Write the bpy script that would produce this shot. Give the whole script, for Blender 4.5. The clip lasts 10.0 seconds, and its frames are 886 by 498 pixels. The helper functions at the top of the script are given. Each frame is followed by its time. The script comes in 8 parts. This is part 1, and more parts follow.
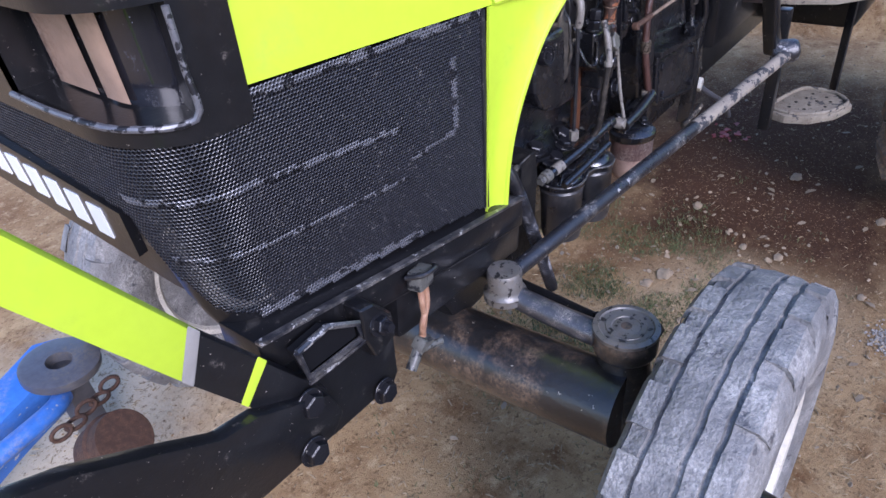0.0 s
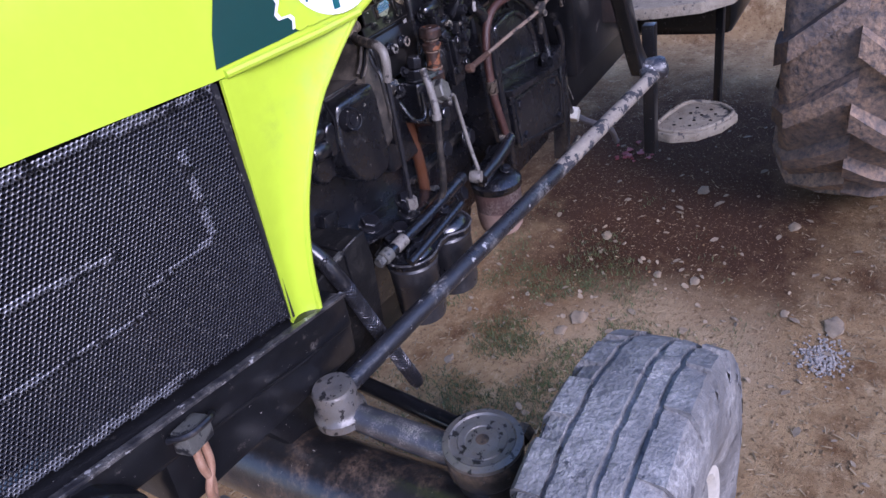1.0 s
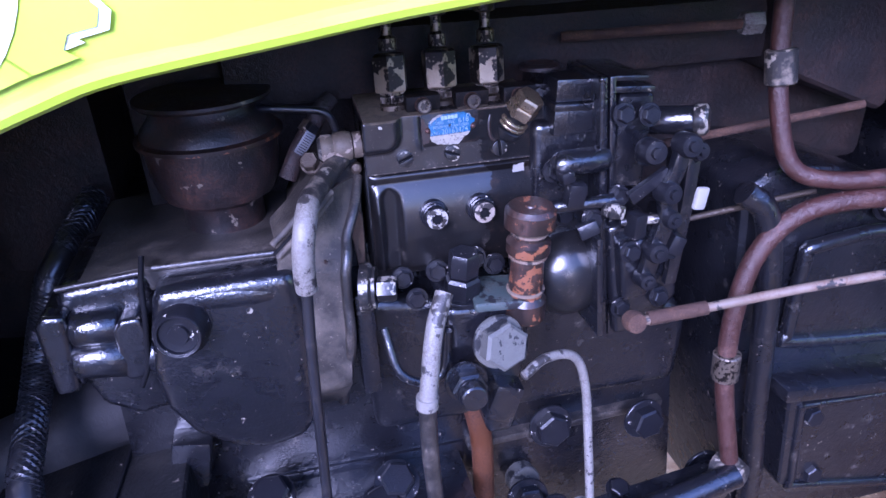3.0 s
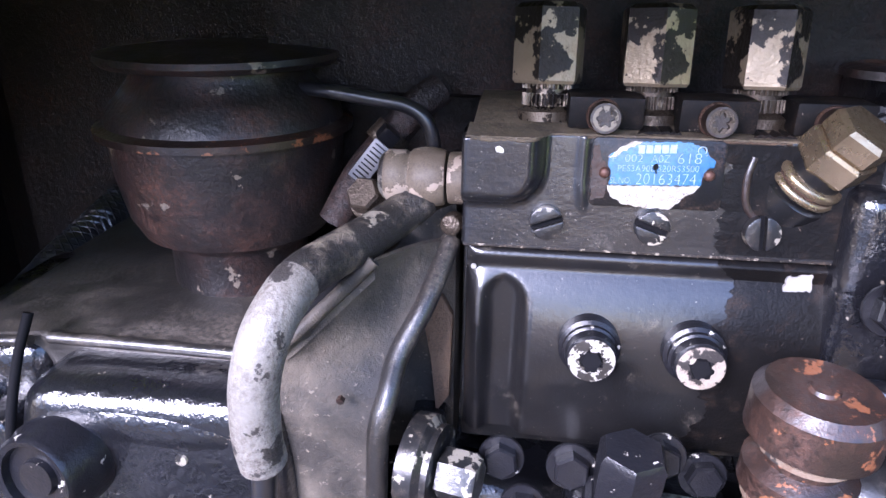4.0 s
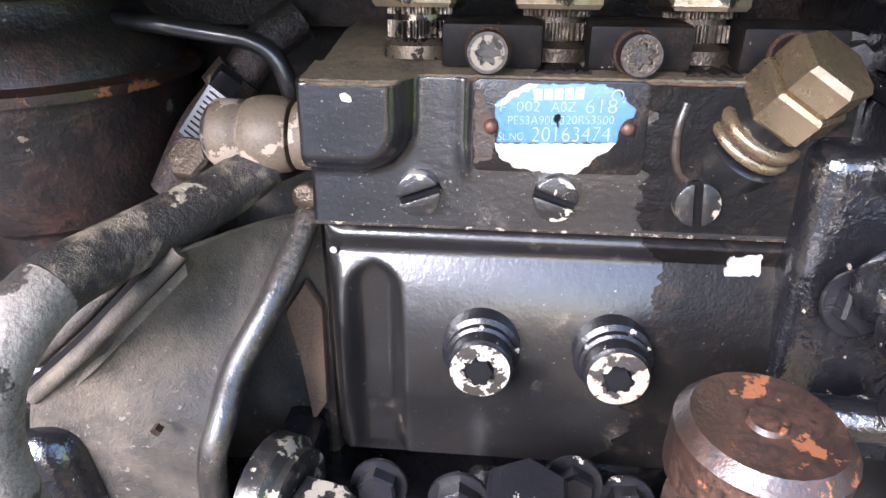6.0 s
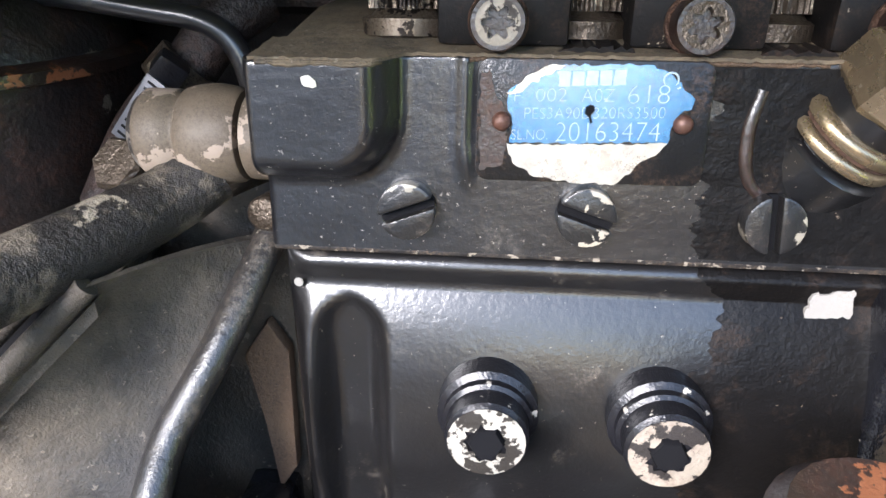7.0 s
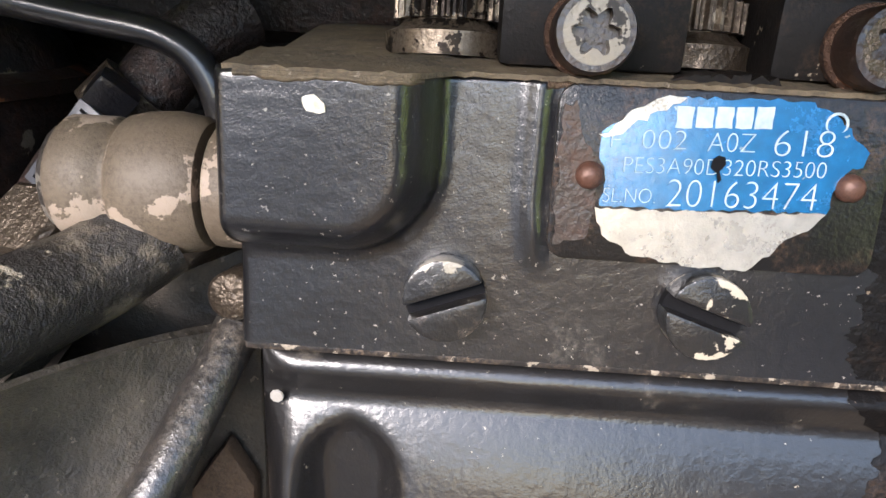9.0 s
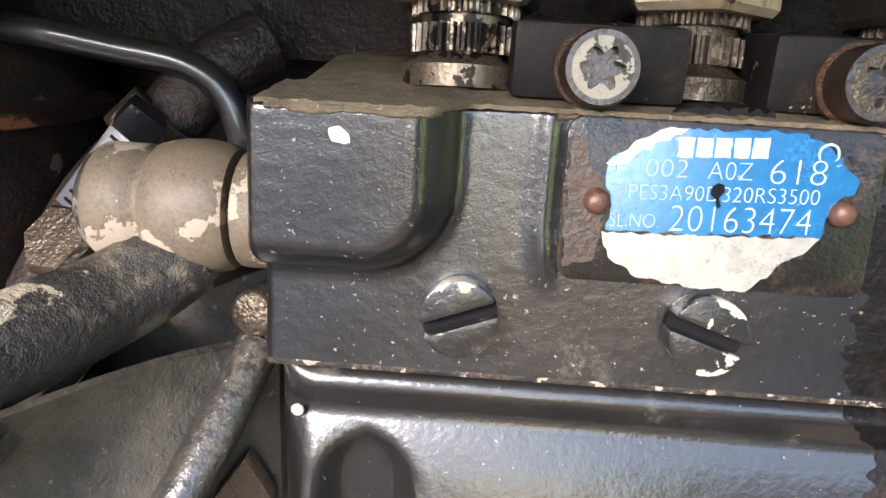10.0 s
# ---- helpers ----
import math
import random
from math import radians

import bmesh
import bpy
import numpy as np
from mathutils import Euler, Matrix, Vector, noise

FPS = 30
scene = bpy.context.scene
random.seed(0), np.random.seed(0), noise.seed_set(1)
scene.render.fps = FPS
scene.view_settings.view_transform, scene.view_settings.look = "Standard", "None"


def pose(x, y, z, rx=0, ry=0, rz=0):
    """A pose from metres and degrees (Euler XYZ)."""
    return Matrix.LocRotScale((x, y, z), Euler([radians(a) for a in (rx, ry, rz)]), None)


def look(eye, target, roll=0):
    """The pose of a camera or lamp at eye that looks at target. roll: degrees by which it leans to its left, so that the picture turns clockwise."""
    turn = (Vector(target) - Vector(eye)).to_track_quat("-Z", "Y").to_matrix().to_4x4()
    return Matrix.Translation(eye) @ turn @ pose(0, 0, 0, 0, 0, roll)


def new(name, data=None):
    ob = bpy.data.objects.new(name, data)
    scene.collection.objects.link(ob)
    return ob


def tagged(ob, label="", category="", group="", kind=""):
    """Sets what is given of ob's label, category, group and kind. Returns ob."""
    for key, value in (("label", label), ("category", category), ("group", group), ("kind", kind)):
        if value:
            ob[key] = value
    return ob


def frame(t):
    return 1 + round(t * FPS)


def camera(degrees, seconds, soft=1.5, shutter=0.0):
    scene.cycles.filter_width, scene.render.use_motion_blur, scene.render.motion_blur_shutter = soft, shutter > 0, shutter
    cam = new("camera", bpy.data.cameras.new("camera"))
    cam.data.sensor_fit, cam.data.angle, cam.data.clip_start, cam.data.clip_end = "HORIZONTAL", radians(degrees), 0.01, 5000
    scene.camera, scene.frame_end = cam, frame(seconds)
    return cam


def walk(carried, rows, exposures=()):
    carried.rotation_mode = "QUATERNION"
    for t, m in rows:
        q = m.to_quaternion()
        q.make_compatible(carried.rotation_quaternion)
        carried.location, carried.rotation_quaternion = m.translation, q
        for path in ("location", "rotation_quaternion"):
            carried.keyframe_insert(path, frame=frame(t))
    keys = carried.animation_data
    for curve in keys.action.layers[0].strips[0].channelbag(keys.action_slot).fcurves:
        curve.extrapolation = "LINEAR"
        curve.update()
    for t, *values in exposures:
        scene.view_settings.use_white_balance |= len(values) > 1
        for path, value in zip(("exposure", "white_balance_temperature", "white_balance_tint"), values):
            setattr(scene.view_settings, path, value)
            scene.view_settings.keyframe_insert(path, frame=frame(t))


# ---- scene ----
cam = camera(66.1, 10.0)
PATH = [
    (0, (0.0396, 0.3286, 1.3367), (1.2676, 1.4192, 0.1954), -6.44),
    (0.5, (0.0983, 0.2629, 1.3315), (1.4058, 1.3703, 0.2999), -9.84),
    (1, (0.3077, 0.2969, 1.2739), (1.6682, 1.3032, 0.2077), -12.01),
    (1.5, (0.5418, 0.4064, 1.2756), (1.8800, 1.3627, 0.1378), -5.17),
    (2, (0.7556, 0.3645, 1.2502), (1.7881, 1.7508, 0.2441), -6.04),
    (2.5, (0.9422, 0.3483, 1.2347), (1.5408, 2.0335, 0.3393), -6.06),
    (3, (1.0304, 0.5035, 1.1810), (1.4151, 2.2447, 0.2753), -2.73),
    (3.2, (1.0524, 0.5623, 1.1634), (1.3076, 2.3362, 0.2756), -4.11),
    (4.3, (1.1025, 0.7534, 1.0973), (1.0322, 1.2125, 0.9122), 2.08),
    (4.5, (1.1087, 0.7695, 1.0963), (1.0535, 1.2213, 0.8894), 2.67),
    (5, (1.1015, 0.7812, 1.0778), (1.0746, 1.2369, 0.8737), 3.67),
    (5.5, (1.1162, 0.7804, 1.1004), (1.0754, 1.2279, 0.8811), 2.55),
    (5.7, (1.1178, 0.7704, 1.0975), (1.0758, 1.2119, 0.8666), 1.56),
    (6.8, (1.1200, 0.7903, 1.0901), (1.0930, 1.2493, 0.8934), -1.63),
    (7, (1.1167, 0.8056, 1.0798), (1.0761, 1.2567, 0.8679), 0.31),
    (7.5, (1.1163, 0.8271, 1.0740), (1.0820, 1.2920, 0.8930), 2.20),
    (8, (1.1194, 0.8376, 1.0681), (1.0933, 1.3069, 0.8976), 2.78),
    (8.5, (1.1218, 0.8401, 1.0674), (1.1010, 1.3125, 0.9047), 2.79),
    (9, (1.1020, 0.8410, 1.0673), (1.0865, 1.3136, 0.9048), 3.09),
    (9.5, (1.1011, 0.8393, 1.0701), (1.0971, 1.3127, 0.9093), 3.38),
    (10, (1.1004, 0.8365, 1.0693), (1.0829, 1.3129, 0.9185), 3.20),
]
walk(cam, [(t, look(eye, target, roll)) for t, eye, target, roll in PATH],
     [(0, 0.9, 5500, 27), (1.0, 0.74, 5400, 36), (1.5, 0.66, 5450, 39), (2.0, 0.1, 5250, 42), (2.5, 0.34, 5000, 50), (3.0, 1.62, 4650, 48), (3.2, 1.75, 4700, 44),
      (4.3, 2.5, 5650, 30), (5.0, 2.5, 5800, 29), (5.5, 2.83, 6050, 27), (5.7, 2.8, 6050, 25), (6.8, 2.32, 6050, 16), (7.5, 2.22, 6050, 15), (8.5, 1.8, 5950, 12), (9.0, 2.24, 6550, 18), (9.5, 2.68, 6700, 17), (10, 2.68, 6700, 17)])

# ---- light ----
world = bpy.data.worlds.new("sky")
scene.world = world
world.use_nodes = True
wn = world.node_tree
sky = wn.nodes.new("ShaderNodeTexSky")
sky.sky_type, sky.sun_disc = "NISHITA", False
sky.sun_elevation, sky.sun_rotation = radians(29), radians(209)
sky.air_density, sky.dust_density, sky.ozone_density = 1.3, 1.0, 2.0
wn.links.new(sky.outputs[0], wn.nodes["Background"].inputs[0])
wn.nodes["Background"].inputs[1].default_value = 0.175
sun = new("sun", bpy.data.lights.new("sun", "SUN"))
sun.data.energy, sun.data.angle, sun.data.color = 2.6, radians(32), (1.0, 0.965, 0.92)
sun.matrix_world = look((-3.4, -7.0, 5.5), (1.0, 0.9, 0.5))

# ---- materials ----


def mat(name, base, rough=0.5, metal=0.0, coat=0.0, dirt=None, dirt_amount=0.0, dirt_scale=9.0, grain=0.15, grain_scale=60.0,
        chip=None, chip_amount=0.0, chip_scale=40.0, bump=0.15, bump_scale=120.0, bump_depth=0.002, island=0.0, spec=0.5, speck=1.0, coat_rough=0.12, coat_ior=1.5):
    """A worn surface: fine grain in the colour, dirt in large patches, chips with sharp edges, fine relief."""
    m = bpy.data.materials.new(name)
    m.use_nodes = True
    t = m.node_tree
    n, lk = t.nodes, t.links
    bs = n["Principled BSDF"]
    tc = n.new("ShaderNodeTexCoord")

    def tex(scale, detail=6.0, rough_=0.6):
        x = n.new("ShaderNodeTexNoise")
        x.inputs["Scale"].default_value, x.inputs["Detail"].default_value, x.inputs["Roughness"].default_value = scale, detail, rough_
        lk.new(tc.outputs["Object"], x.inputs["Vector"])
        return x.outputs[0]

    def ramp(src, a, b):
        x = n.new("ShaderNodeMapRange")
        x.inputs[1].default_value, x.inputs[2].default_value = a, b
        lk.new(src, x.inputs[0])
        return x.outputs[0]

    def mix(fac, a, b):
        x = n.new("ShaderNodeMix")
        x.data_type = "RGBA"
        for s, v in ((x.inputs[0], fac), (x.inputs[6], a), (x.inputs[7], b)):
            if isinstance(v, (int, float)):
                s.default_value = v
            elif isinstance(v, tuple):
                s.default_value = (*v, 1)
            else:
                lk.new(v, s)
        return x.outputs[2]

    col = mix(ramp(tex(grain_scale), 0.3, 0.7), tuple(c * (1 - grain) for c in base), tuple(min(1, c * (1 + grain)) for c in base))
    if island:
        oi = n.new("ShaderNodeObjectInfo")
        col = mix(ramp(oi.outputs["Random"], 0, 1 / island), col, tuple(c * 0.6 for c in base))
    rsrc = None
    if dirt:
        big = ramp(tex(dirt_scale, 8, 0.65), 0.62 - dirt_amount * 0.4, 0.72 - dirt_amount * 0.1)
        if speck:
            fine = ramp(tex(dirt_scale * 13, 7, 0.75), 0.44 - 0.10 * (1 - speck), 0.62)
            mm = n.new("ShaderNodeMath")
            mm.operation = "MULTIPLY"
            lk.new(big, mm.inputs[0]), lk.new(fine, mm.inputs[1])
            big = mm.outputs[0]
        col = mix(big, col, dirt)
        rsrc = big
    if chip:
        c = ramp(tex(chip_scale, 9, 0.62), 0.70 - chip_amount * 0.3, 0.712 - chip_amount * 0.3)
        col = mix(c, col, chip)
    lk.new(col, bs.inputs["Base Color"])
    bs.inputs["Metallic"].default_value = metal
    bs.inputs["Specular IOR Level"].default_value = spec
    rr = n.new("ShaderNodeMapRange")
    rr.inputs[3].default_value, rr.inputs[4].default_value = rough * 0.8, min(1, rough * 1.25)
    lk.new(tex(grain_scale * 0.5), rr.inputs[0])
    if rsrc:
        mx = n.new("ShaderNodeMix")
        mx.inputs[3].default_value = 0.85
        lk.new(rsrc, mx.inputs[0]), lk.new(rr.outputs[0], mx.inputs[2])
        lk.new(mx.outputs[0], bs.inputs["Roughness"])
    else:
        lk.new(rr.outputs[0], bs.inputs["Roughness"])
    bs.inputs["Coat Weight"].default_value = coat
    bs.inputs["Coat Roughness"].default_value = coat_rough
    bs.inputs["Coat IOR"].default_value = coat_ior
    if bump:
        bp = n.new("ShaderNodeBump")
        bp.inputs["Strength"].default_value, bp.inputs["Distance"].default_value = bump, bump_depth
        two = n.new("ShaderNodeMath")
        two.operation = "MULTIPLY_ADD"
        two.inputs[1].default_value = 0.45
        lk.new(tex(bump_scale * 4.3, 3), two.inputs[0]), lk.new(tex(bump_scale, 4), two.inputs[2])
        lk.new(two.outputs[0], bp.inputs["Height"])
        lk.new(bp.outputs[0], bs.inputs["Normal"])
        lk.new(bp.outputs[0], bs.inputs["Coat Normal"])
    return m


DUST = (0.16, 0.13, 0.10)
M = dict(
    lidm=mat("grimy_rust_stained_lid", (0.011, 0.009, 0.009), 0.45, coat=0.25, coat_rough=0.3, spec=0.4, dirt=(0.085, 0.036, 0.022), dirt_amount=0.50, dirt_scale=40, speck=0.4,
             chip=(0.16, 0.13, 0.10), chip_amount=0.22, chip_scale=90, bump=0.4, bump_scale=160, bump_depth=0.0015),
    cork=mat("brown_cork_gasket", (0.16, 0.10, 0.06), 0.8, dirt=(0.05, 0.035, 0.025), dirt_amount=0.5, dirt_scale=120, bump=0.7, bump_scale=400, bump_depth=0.001),
    greenpaint=mat("worn_green_grey_paint", (0.045, 0.062, 0.058), 0.5, dirt=(0.06, 0.035, 0.022), dirt_amount=0.5, dirt_scale=60, chip=(0.012, 0.012, 0.013), chip_amount=0.5, chip_scale=90),
    worn=mat("scuffed_black_edge", (0.014, 0.014, 0.017), 0.32, coat=0.6, dirt=(0.20, 0.185, 0.165), dirt_amount=0.5, dirt_scale=45, speck=0.5, chip=(0.30, 0.29, 0.28), chip_amount=0.30, chip_scale=70,
             bump=0.3, bump_scale=120),
    arm=mat("oily_black_forging", (0.030, 0.030, 0.034), 0.30, coat=1.0, coat_rough=0.2, dirt=(0.26, 0.235, 0.21), dirt_amount=0.42, dirt_scale=40, chip=(0.22, 0.20, 0.17), chip_amount=0.10, chip_scale=120,
            bump=0.35, bump_scale=80, bump_depth=0.002),
    jointm=mat("greasy_ball_joint", (0.13, 0.122, 0.112), 0.34, metal=0.3, coat=0.4, dirt=(0.15, 0.12, 0.085), dirt_amount=0.45, dirt_scale=50, speck=0.5, chip=(0.02, 0.018, 0.016), chip_amount=0.42, chip_scale=90,
               bump=0.4, bump_scale=150),
    # oil grime, darkened to carry shade and a dark reflection on the pump
    grime_shade=mat("oil_grime_and_shade", (0.0038, 0.0034, 0.0034), 0.50, coat=0.15, coat_rough=0.30, spec=0.10, dirt=(0.030, 0.019, 0.013), dirt_amount=0.22, dirt_scale=110, speck=0.7, bump=0.4, bump_scale=260, bump_depth=0.0008,
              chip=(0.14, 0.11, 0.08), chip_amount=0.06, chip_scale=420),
    # pale coat of the added unseen reflector wall
    whitewash=mat("unseen_wall_whitewash", (0.62, 0.63, 0.66), 0.85, grain=0.12, grain_scale=9, dirt=(0.46, 0.46, 0.46), dirt_amount=0.4, dirt_scale=2.2, bump=0.4, bump_scale=20, bump_depth=0.008),
    mountm=mat("grimy_mount_casting", (0.009, 0.0088, 0.009), 0.5, coat=0.05, coat_rough=0.3, spec=0.12, dirt=(0.028, 0.025, 0.021), dirt_amount=0.25, dirt_scale=26, speck=0.6, bump=0.6, bump_scale=70, bump_depth=0.003,
               chip=(0.12, 0.10, 0.08), chip_amount=0.10, chip_scale=120),
    topdust=mat("dust_on_case_top", (0.028, 0.025, 0.022), 0.42, coat=0.5, coat_rough=0.25, dirt=(0.15, 0.125, 0.10), dirt_amount=0.52, dirt_scale=40, speck=0.5, bump=0.35, bump_scale=150, bump_depth=0.0012),
    rustdust=mat("caked_rust_dust", (0.075, 0.047, 0.028), 0.8, grain=0.35, grain_scale=500, dirt=(0.16, 0.105, 0.065), dirt_amount=0.5, dirt_scale=160, speck=0.6, chip=(0.022, 0.017, 0.014), chip_amount=0.30, chip_scale=260,
                 bump=0.7, bump_scale=500, bump_depth=0.0010),
    rustface=mat("rusty_bolt_face", (0.30, 0.26, 0.21), 0.5, metal=0.2, dirt=(0.10, 0.045, 0.022), dirt_amount=0.5, dirt_scale=90, speck=0.3, chip=(0.022, 0.018, 0.016), chip_amount=0.66, chip_scale=95, bump=0.3, bump_scale=400),
    wornscrew=mat("cream_chipped_screw", (0.014, 0.0135, 0.0135), 0.33, coat=0.7, spec=0.2, chip=(0.34, 0.30, 0.235), chip_amount=0.58, chip_scale=120, dirt=(0.10, 0.08, 0.06), dirt_amount=0.2, dirt_scale=260, bump=0.25,
                  bump_scale=500, bump_depth=0.0006),
    lime=mat("lime_paint", (0.43, 0.58, 0.026), 0.32, coat=0.35, dirt=(0.36, 0.47, 0.042), dirt_amount=0.25, dirt_scale=4, grain=0.03, bump=0.04),
    black=mat("black_chassis_paint", (0.0085, 0.0085, 0.0095), 0.32, coat=0.6, coat_rough=0.10, spec=0.15, dirt=(0.16, 0.14, 0.12), dirt_amount=0.02, dirt_scale=45,
              chip=(0.34, 0.31, 0.27), chip_amount=0.045, chip_scale=190, bump=0.16, bump_scale=90, bump_depth=0.0018),
    engine=mat("black_engine_paint", (0.0066, 0.0068, 0.0086), 0.27, coat=1.0, coat_rough=0.13, coat_ior=1.7, spec=0.25, dirt=(0.105, 0.092, 0.078), dirt_amount=0.0, dirt_scale=42, speck=0.9,
               chip=(0.22, 0.19, 0.15), chip_amount=0.08, chip_scale=230, bump=0.32, bump_scale=110, bump_depth=0.0022),
    pump=mat("black_pump_paint", (0.0085, 0.0085, 0.0092), 0.32, coat=1.0, coat_rough=0.20, spec=0.25, dirt=(0.12, 0.098, 0.074), dirt_amount=0.10, dirt_scale=120, speck=0.9,
             chip=(0.22, 0.19, 0.15), chip_amount=0.10, chip_scale=1100, bump=0.16, bump_scale=230, bump_depth=0.0009),
    cover=mat("pump_cover_paint", (0.0080, 0.0076, 0.0078), 0.36, coat=0.9, coat_rough=0.19, spec=0.3, dirt=(0.095, 0.080, 0.062), dirt_amount=0.08, dirt_scale=70, speck=0.9,
              chip=(0.20, 0.175, 0.14), chip_amount=0.05, chip_scale=950, bump=0.15, bump_scale=260, bump_depth=0.0008),
    dusty=mat("dusty_black_casting", (0.030, 0.025, 0.020), 0.60, coat=0.08, coat_rough=0.3, dirt=(0.115, 0.094, 0.070), dirt_amount=0.46, dirt_scale=38, speck=0, bump=0.55,
              bump_scale=420, bump_depth=0.0011, chip=(0.15, 0.125, 0.095), chip_amount=0.20, chip_scale=420),
    inner=mat("dark_inner_casting", (0.020, 0.0165, 0.0155), 0.46, coat=0.2, spec=0.2, dirt=(0.062, 0.034, 0.026), dirt_amount=0.44, dirt_scale=34, speck=0.7, bump=0.6,
              bump_scale=240, bump_depth=0.0022),
    grille=mat("dusty_grille_steel", (0.014, 0.014, 0.018), 0.36, metal=0.1, coat=0.25, dirt=(0.34, 0.325, 0.30), dirt_amount=0.08, dirt_scale=190, bump=0.1),
    seam=mat("worn_seam_and_rim_highlight", (0.13, 0.132, 0.145), 0.35, metal=0.4, dirt=(0.33, 0.305, 0.265), dirt_amount=0.4, dirt_scale=60, chip=(0.016, 0.016, 0.019),
             chip_amount=0.55, chip_scale=60),
    rust=mat("rust", (0.045, 0.021, 0.012), 0.8, dirt=(0.15, 0.075, 0.038), dirt_amount=0.5, dirt_scale=80, bump=0.7, bump_scale=400),
    rusty=mat("red_rusted_cap", (0.013, 0.0085, 0.007), 0.36, coat=0.45, dirt=(0.062, 0.024, 0.012), dirt_amount=0.55, dirt_scale=40, speck=0.4, bump=0.25,
              bump_scale=300, bump_depth=0.001, chip=(0.17, 0.062, 0.026), chip_amount=0.46, chip_scale=75),
    pipe=mat("dusty_steel_pipe", (0.020, 0.017, 0.015), 0.5, dirt=(0.25, 0.205, 0.15), dirt_amount=0.30, dirt_scale=85, speck=0, bump=0.8,
             bump_scale=700, bump_depth=0.0010, chip=(0.30, 0.26, 0.20), chip_amount=0.26, chip_scale=70),
    pale=mat("pale_grey_pipe", (0.185, 0.172, 0.15), 0.40, dirt=(0.055, 0.04, 0.03), dirt_amount=0.6, dirt_scale=50, speck=0.6, bump=0.3, bump_scale=250,
             chip=(0.03, 0.026, 0.023), chip_amount=0.42, chip_scale=75),
    brown=mat("brown_rubber_hose", (0.042, 0.016, 0.0115), 0.40, coat=0.15, dirt=(0.13, 0.065, 0.045), dirt_amount=0.30, dirt_scale=40, bump=0.6, bump_scale=260),
    orange=mat("orange_dipstick_tube", (0.095, 0.033, 0.012), 0.45, dirt=(0.05, 0.022, 0.014), dirt_amount=0.5, dirt_scale=30, speck=0.4),
    steel=mat("worn_steel", (0.25, 0.205, 0.155), 0.30, metal=0.8, dirt=(0.035, 0.024, 0.017), dirt_amount=0.7, dirt_scale=130, bump=0.2, bump_scale=420,
              bump_depth=0.0008, chip=(0.022, 0.017, 0.014), chip_amount=0.60, chip_scale=230),
    nut=mat("chipped_valve_nut", (0.36, 0.285, 0.195), 0.34, metal=0.5, dirt=(0.10, 0.055, 0.03), dirt_amount=0.35, dirt_scale=60, speck=0.5,
            chip=(0.026, 0.021, 0.018), chip_amount=0.72, chip_scale=42, bump=0.3, bump_scale=200),
    boltm=mat("painted_bolt_head", (0.009, 0.009, 0.011), 0.35, coat=0.6, spec=0.1, chip=(0.4, 0.37, 0.32), chip_amount=0.12, chip_scale=190, bump=0.4,
              bump_scale=400, bump_depth=0.0006),
    barebolt=mat("bare_bolt_face", (0.36, 0.335, 0.29), 0.4, metal=0.25, chip=(0.03, 0.026, 0.022), chip_amount=0.66, chip_scale=210, bump=0.25, bump_scale=400),
    screw=mat("slotted_screw_head", (0.014, 0.0135, 0.0135), 0.33, coat=0.7, spec=0.2, chip=(0.24, 0.215, 0.17), chip_amount=0.44, chip_scale=150,
              dirt=(0.10, 0.08, 0.06), dirt_amount=0.3, dirt_scale=260, bump=0.25, bump_scale=500, bump_depth=0.0006),
    silver=mat("scuffed_black_link", (0.016, 0.016, 0.019), 0.28, coat=0.6, dirt=(0.38, 0.355, 0.32), dirt_amount=0.24, dirt_scale=14,
               chip=(0.34, 0.33, 0.32), chip_amount=0.24, chip_scale=70, bump=0.6, bump_scale=140),
    tyre=mat("dusty_grey_rubber", (0.158, 0.154, 0.150), 0.50, dirt=(0.50, 0.48, 0.445), dirt_amount=0.46, dirt_scale=12, speck=0.5, bump=1.0, bump_scale=48,
             bump_depth=0.006, chip=(0.085, 0.084, 0.088), chip_amount=0.28, chip_scale=26),
    rear=mat("muddy_rear_rubber", (0.075, 0.072, 0.076), 0.60, dirt=(0.46, 0.31, 0.195), dirt_amount=0.88, dirt_scale=4.5, speck=0.25, bump=0.9, bump_scale=26, bump_depth=0.006),
    rim=mat("white_wheel_rim", (0.62, 0.58, 0.5), 0.45, dirt=(0.25, 0.2, 0.14), dirt_amount=0.4, dirt_scale=15),
    mudplate=mat("mud_caked_step", (0.22, 0.195, 0.15), 0.8, chip=(0.05, 0.046, 0.044), chip_amount=0.36, chip_scale=48, dirt=(0.12, 0.09, 0.065),
                 dirt_amount=0.6, dirt_scale=22, speck=0.4, bump=0.8, bump_scale=70, bump_depth=0.004),
    white=mat("white_decal", (0.82, 0.83, 0.82), 0.35, grain=0.02, bump=0),
    teal=mat("teal_decal", (0.008, 0.10, 0.105), 0.35, grain=0.03, bump=0),
    dgreen=mat("dark_green_decal", (0.004, 0.042, 0.037), 0.3, grain=0.03, bump=0),
    yellow=mat("yellow_decal", (0.72, 0.56, 0.04), 0.35, grain=0.03, bump=0),
    lilac=mat("lilac_grey_decal", (0.40, 0.395, 0.42), 0.35, grain=0.02, bump=0),
    brownd=mat("brown_stripe_decal", (0.022, 0.013, 0.009), 0.35, grain=0.05, bump=0),
    # black for print and joints, also painted in as the shade of openings
    ink_shade=mat("black_ink_and_shade", (0.006, 0.006, 0.007), 0.8, grain=0.0, bump=0, spec=0.1),
    glass=mat("dark_headlamp_glass", (0.012, 0.012, 0.015), 0.06, coat=0.8, dirt=(0.05, 0.05, 0.055), dirt_amount=0.15, dirt_scale=30, bump=0.03,
              chip=(0.4, 0.4, 0.4), chip_amount=0.04, chip_scale=90),
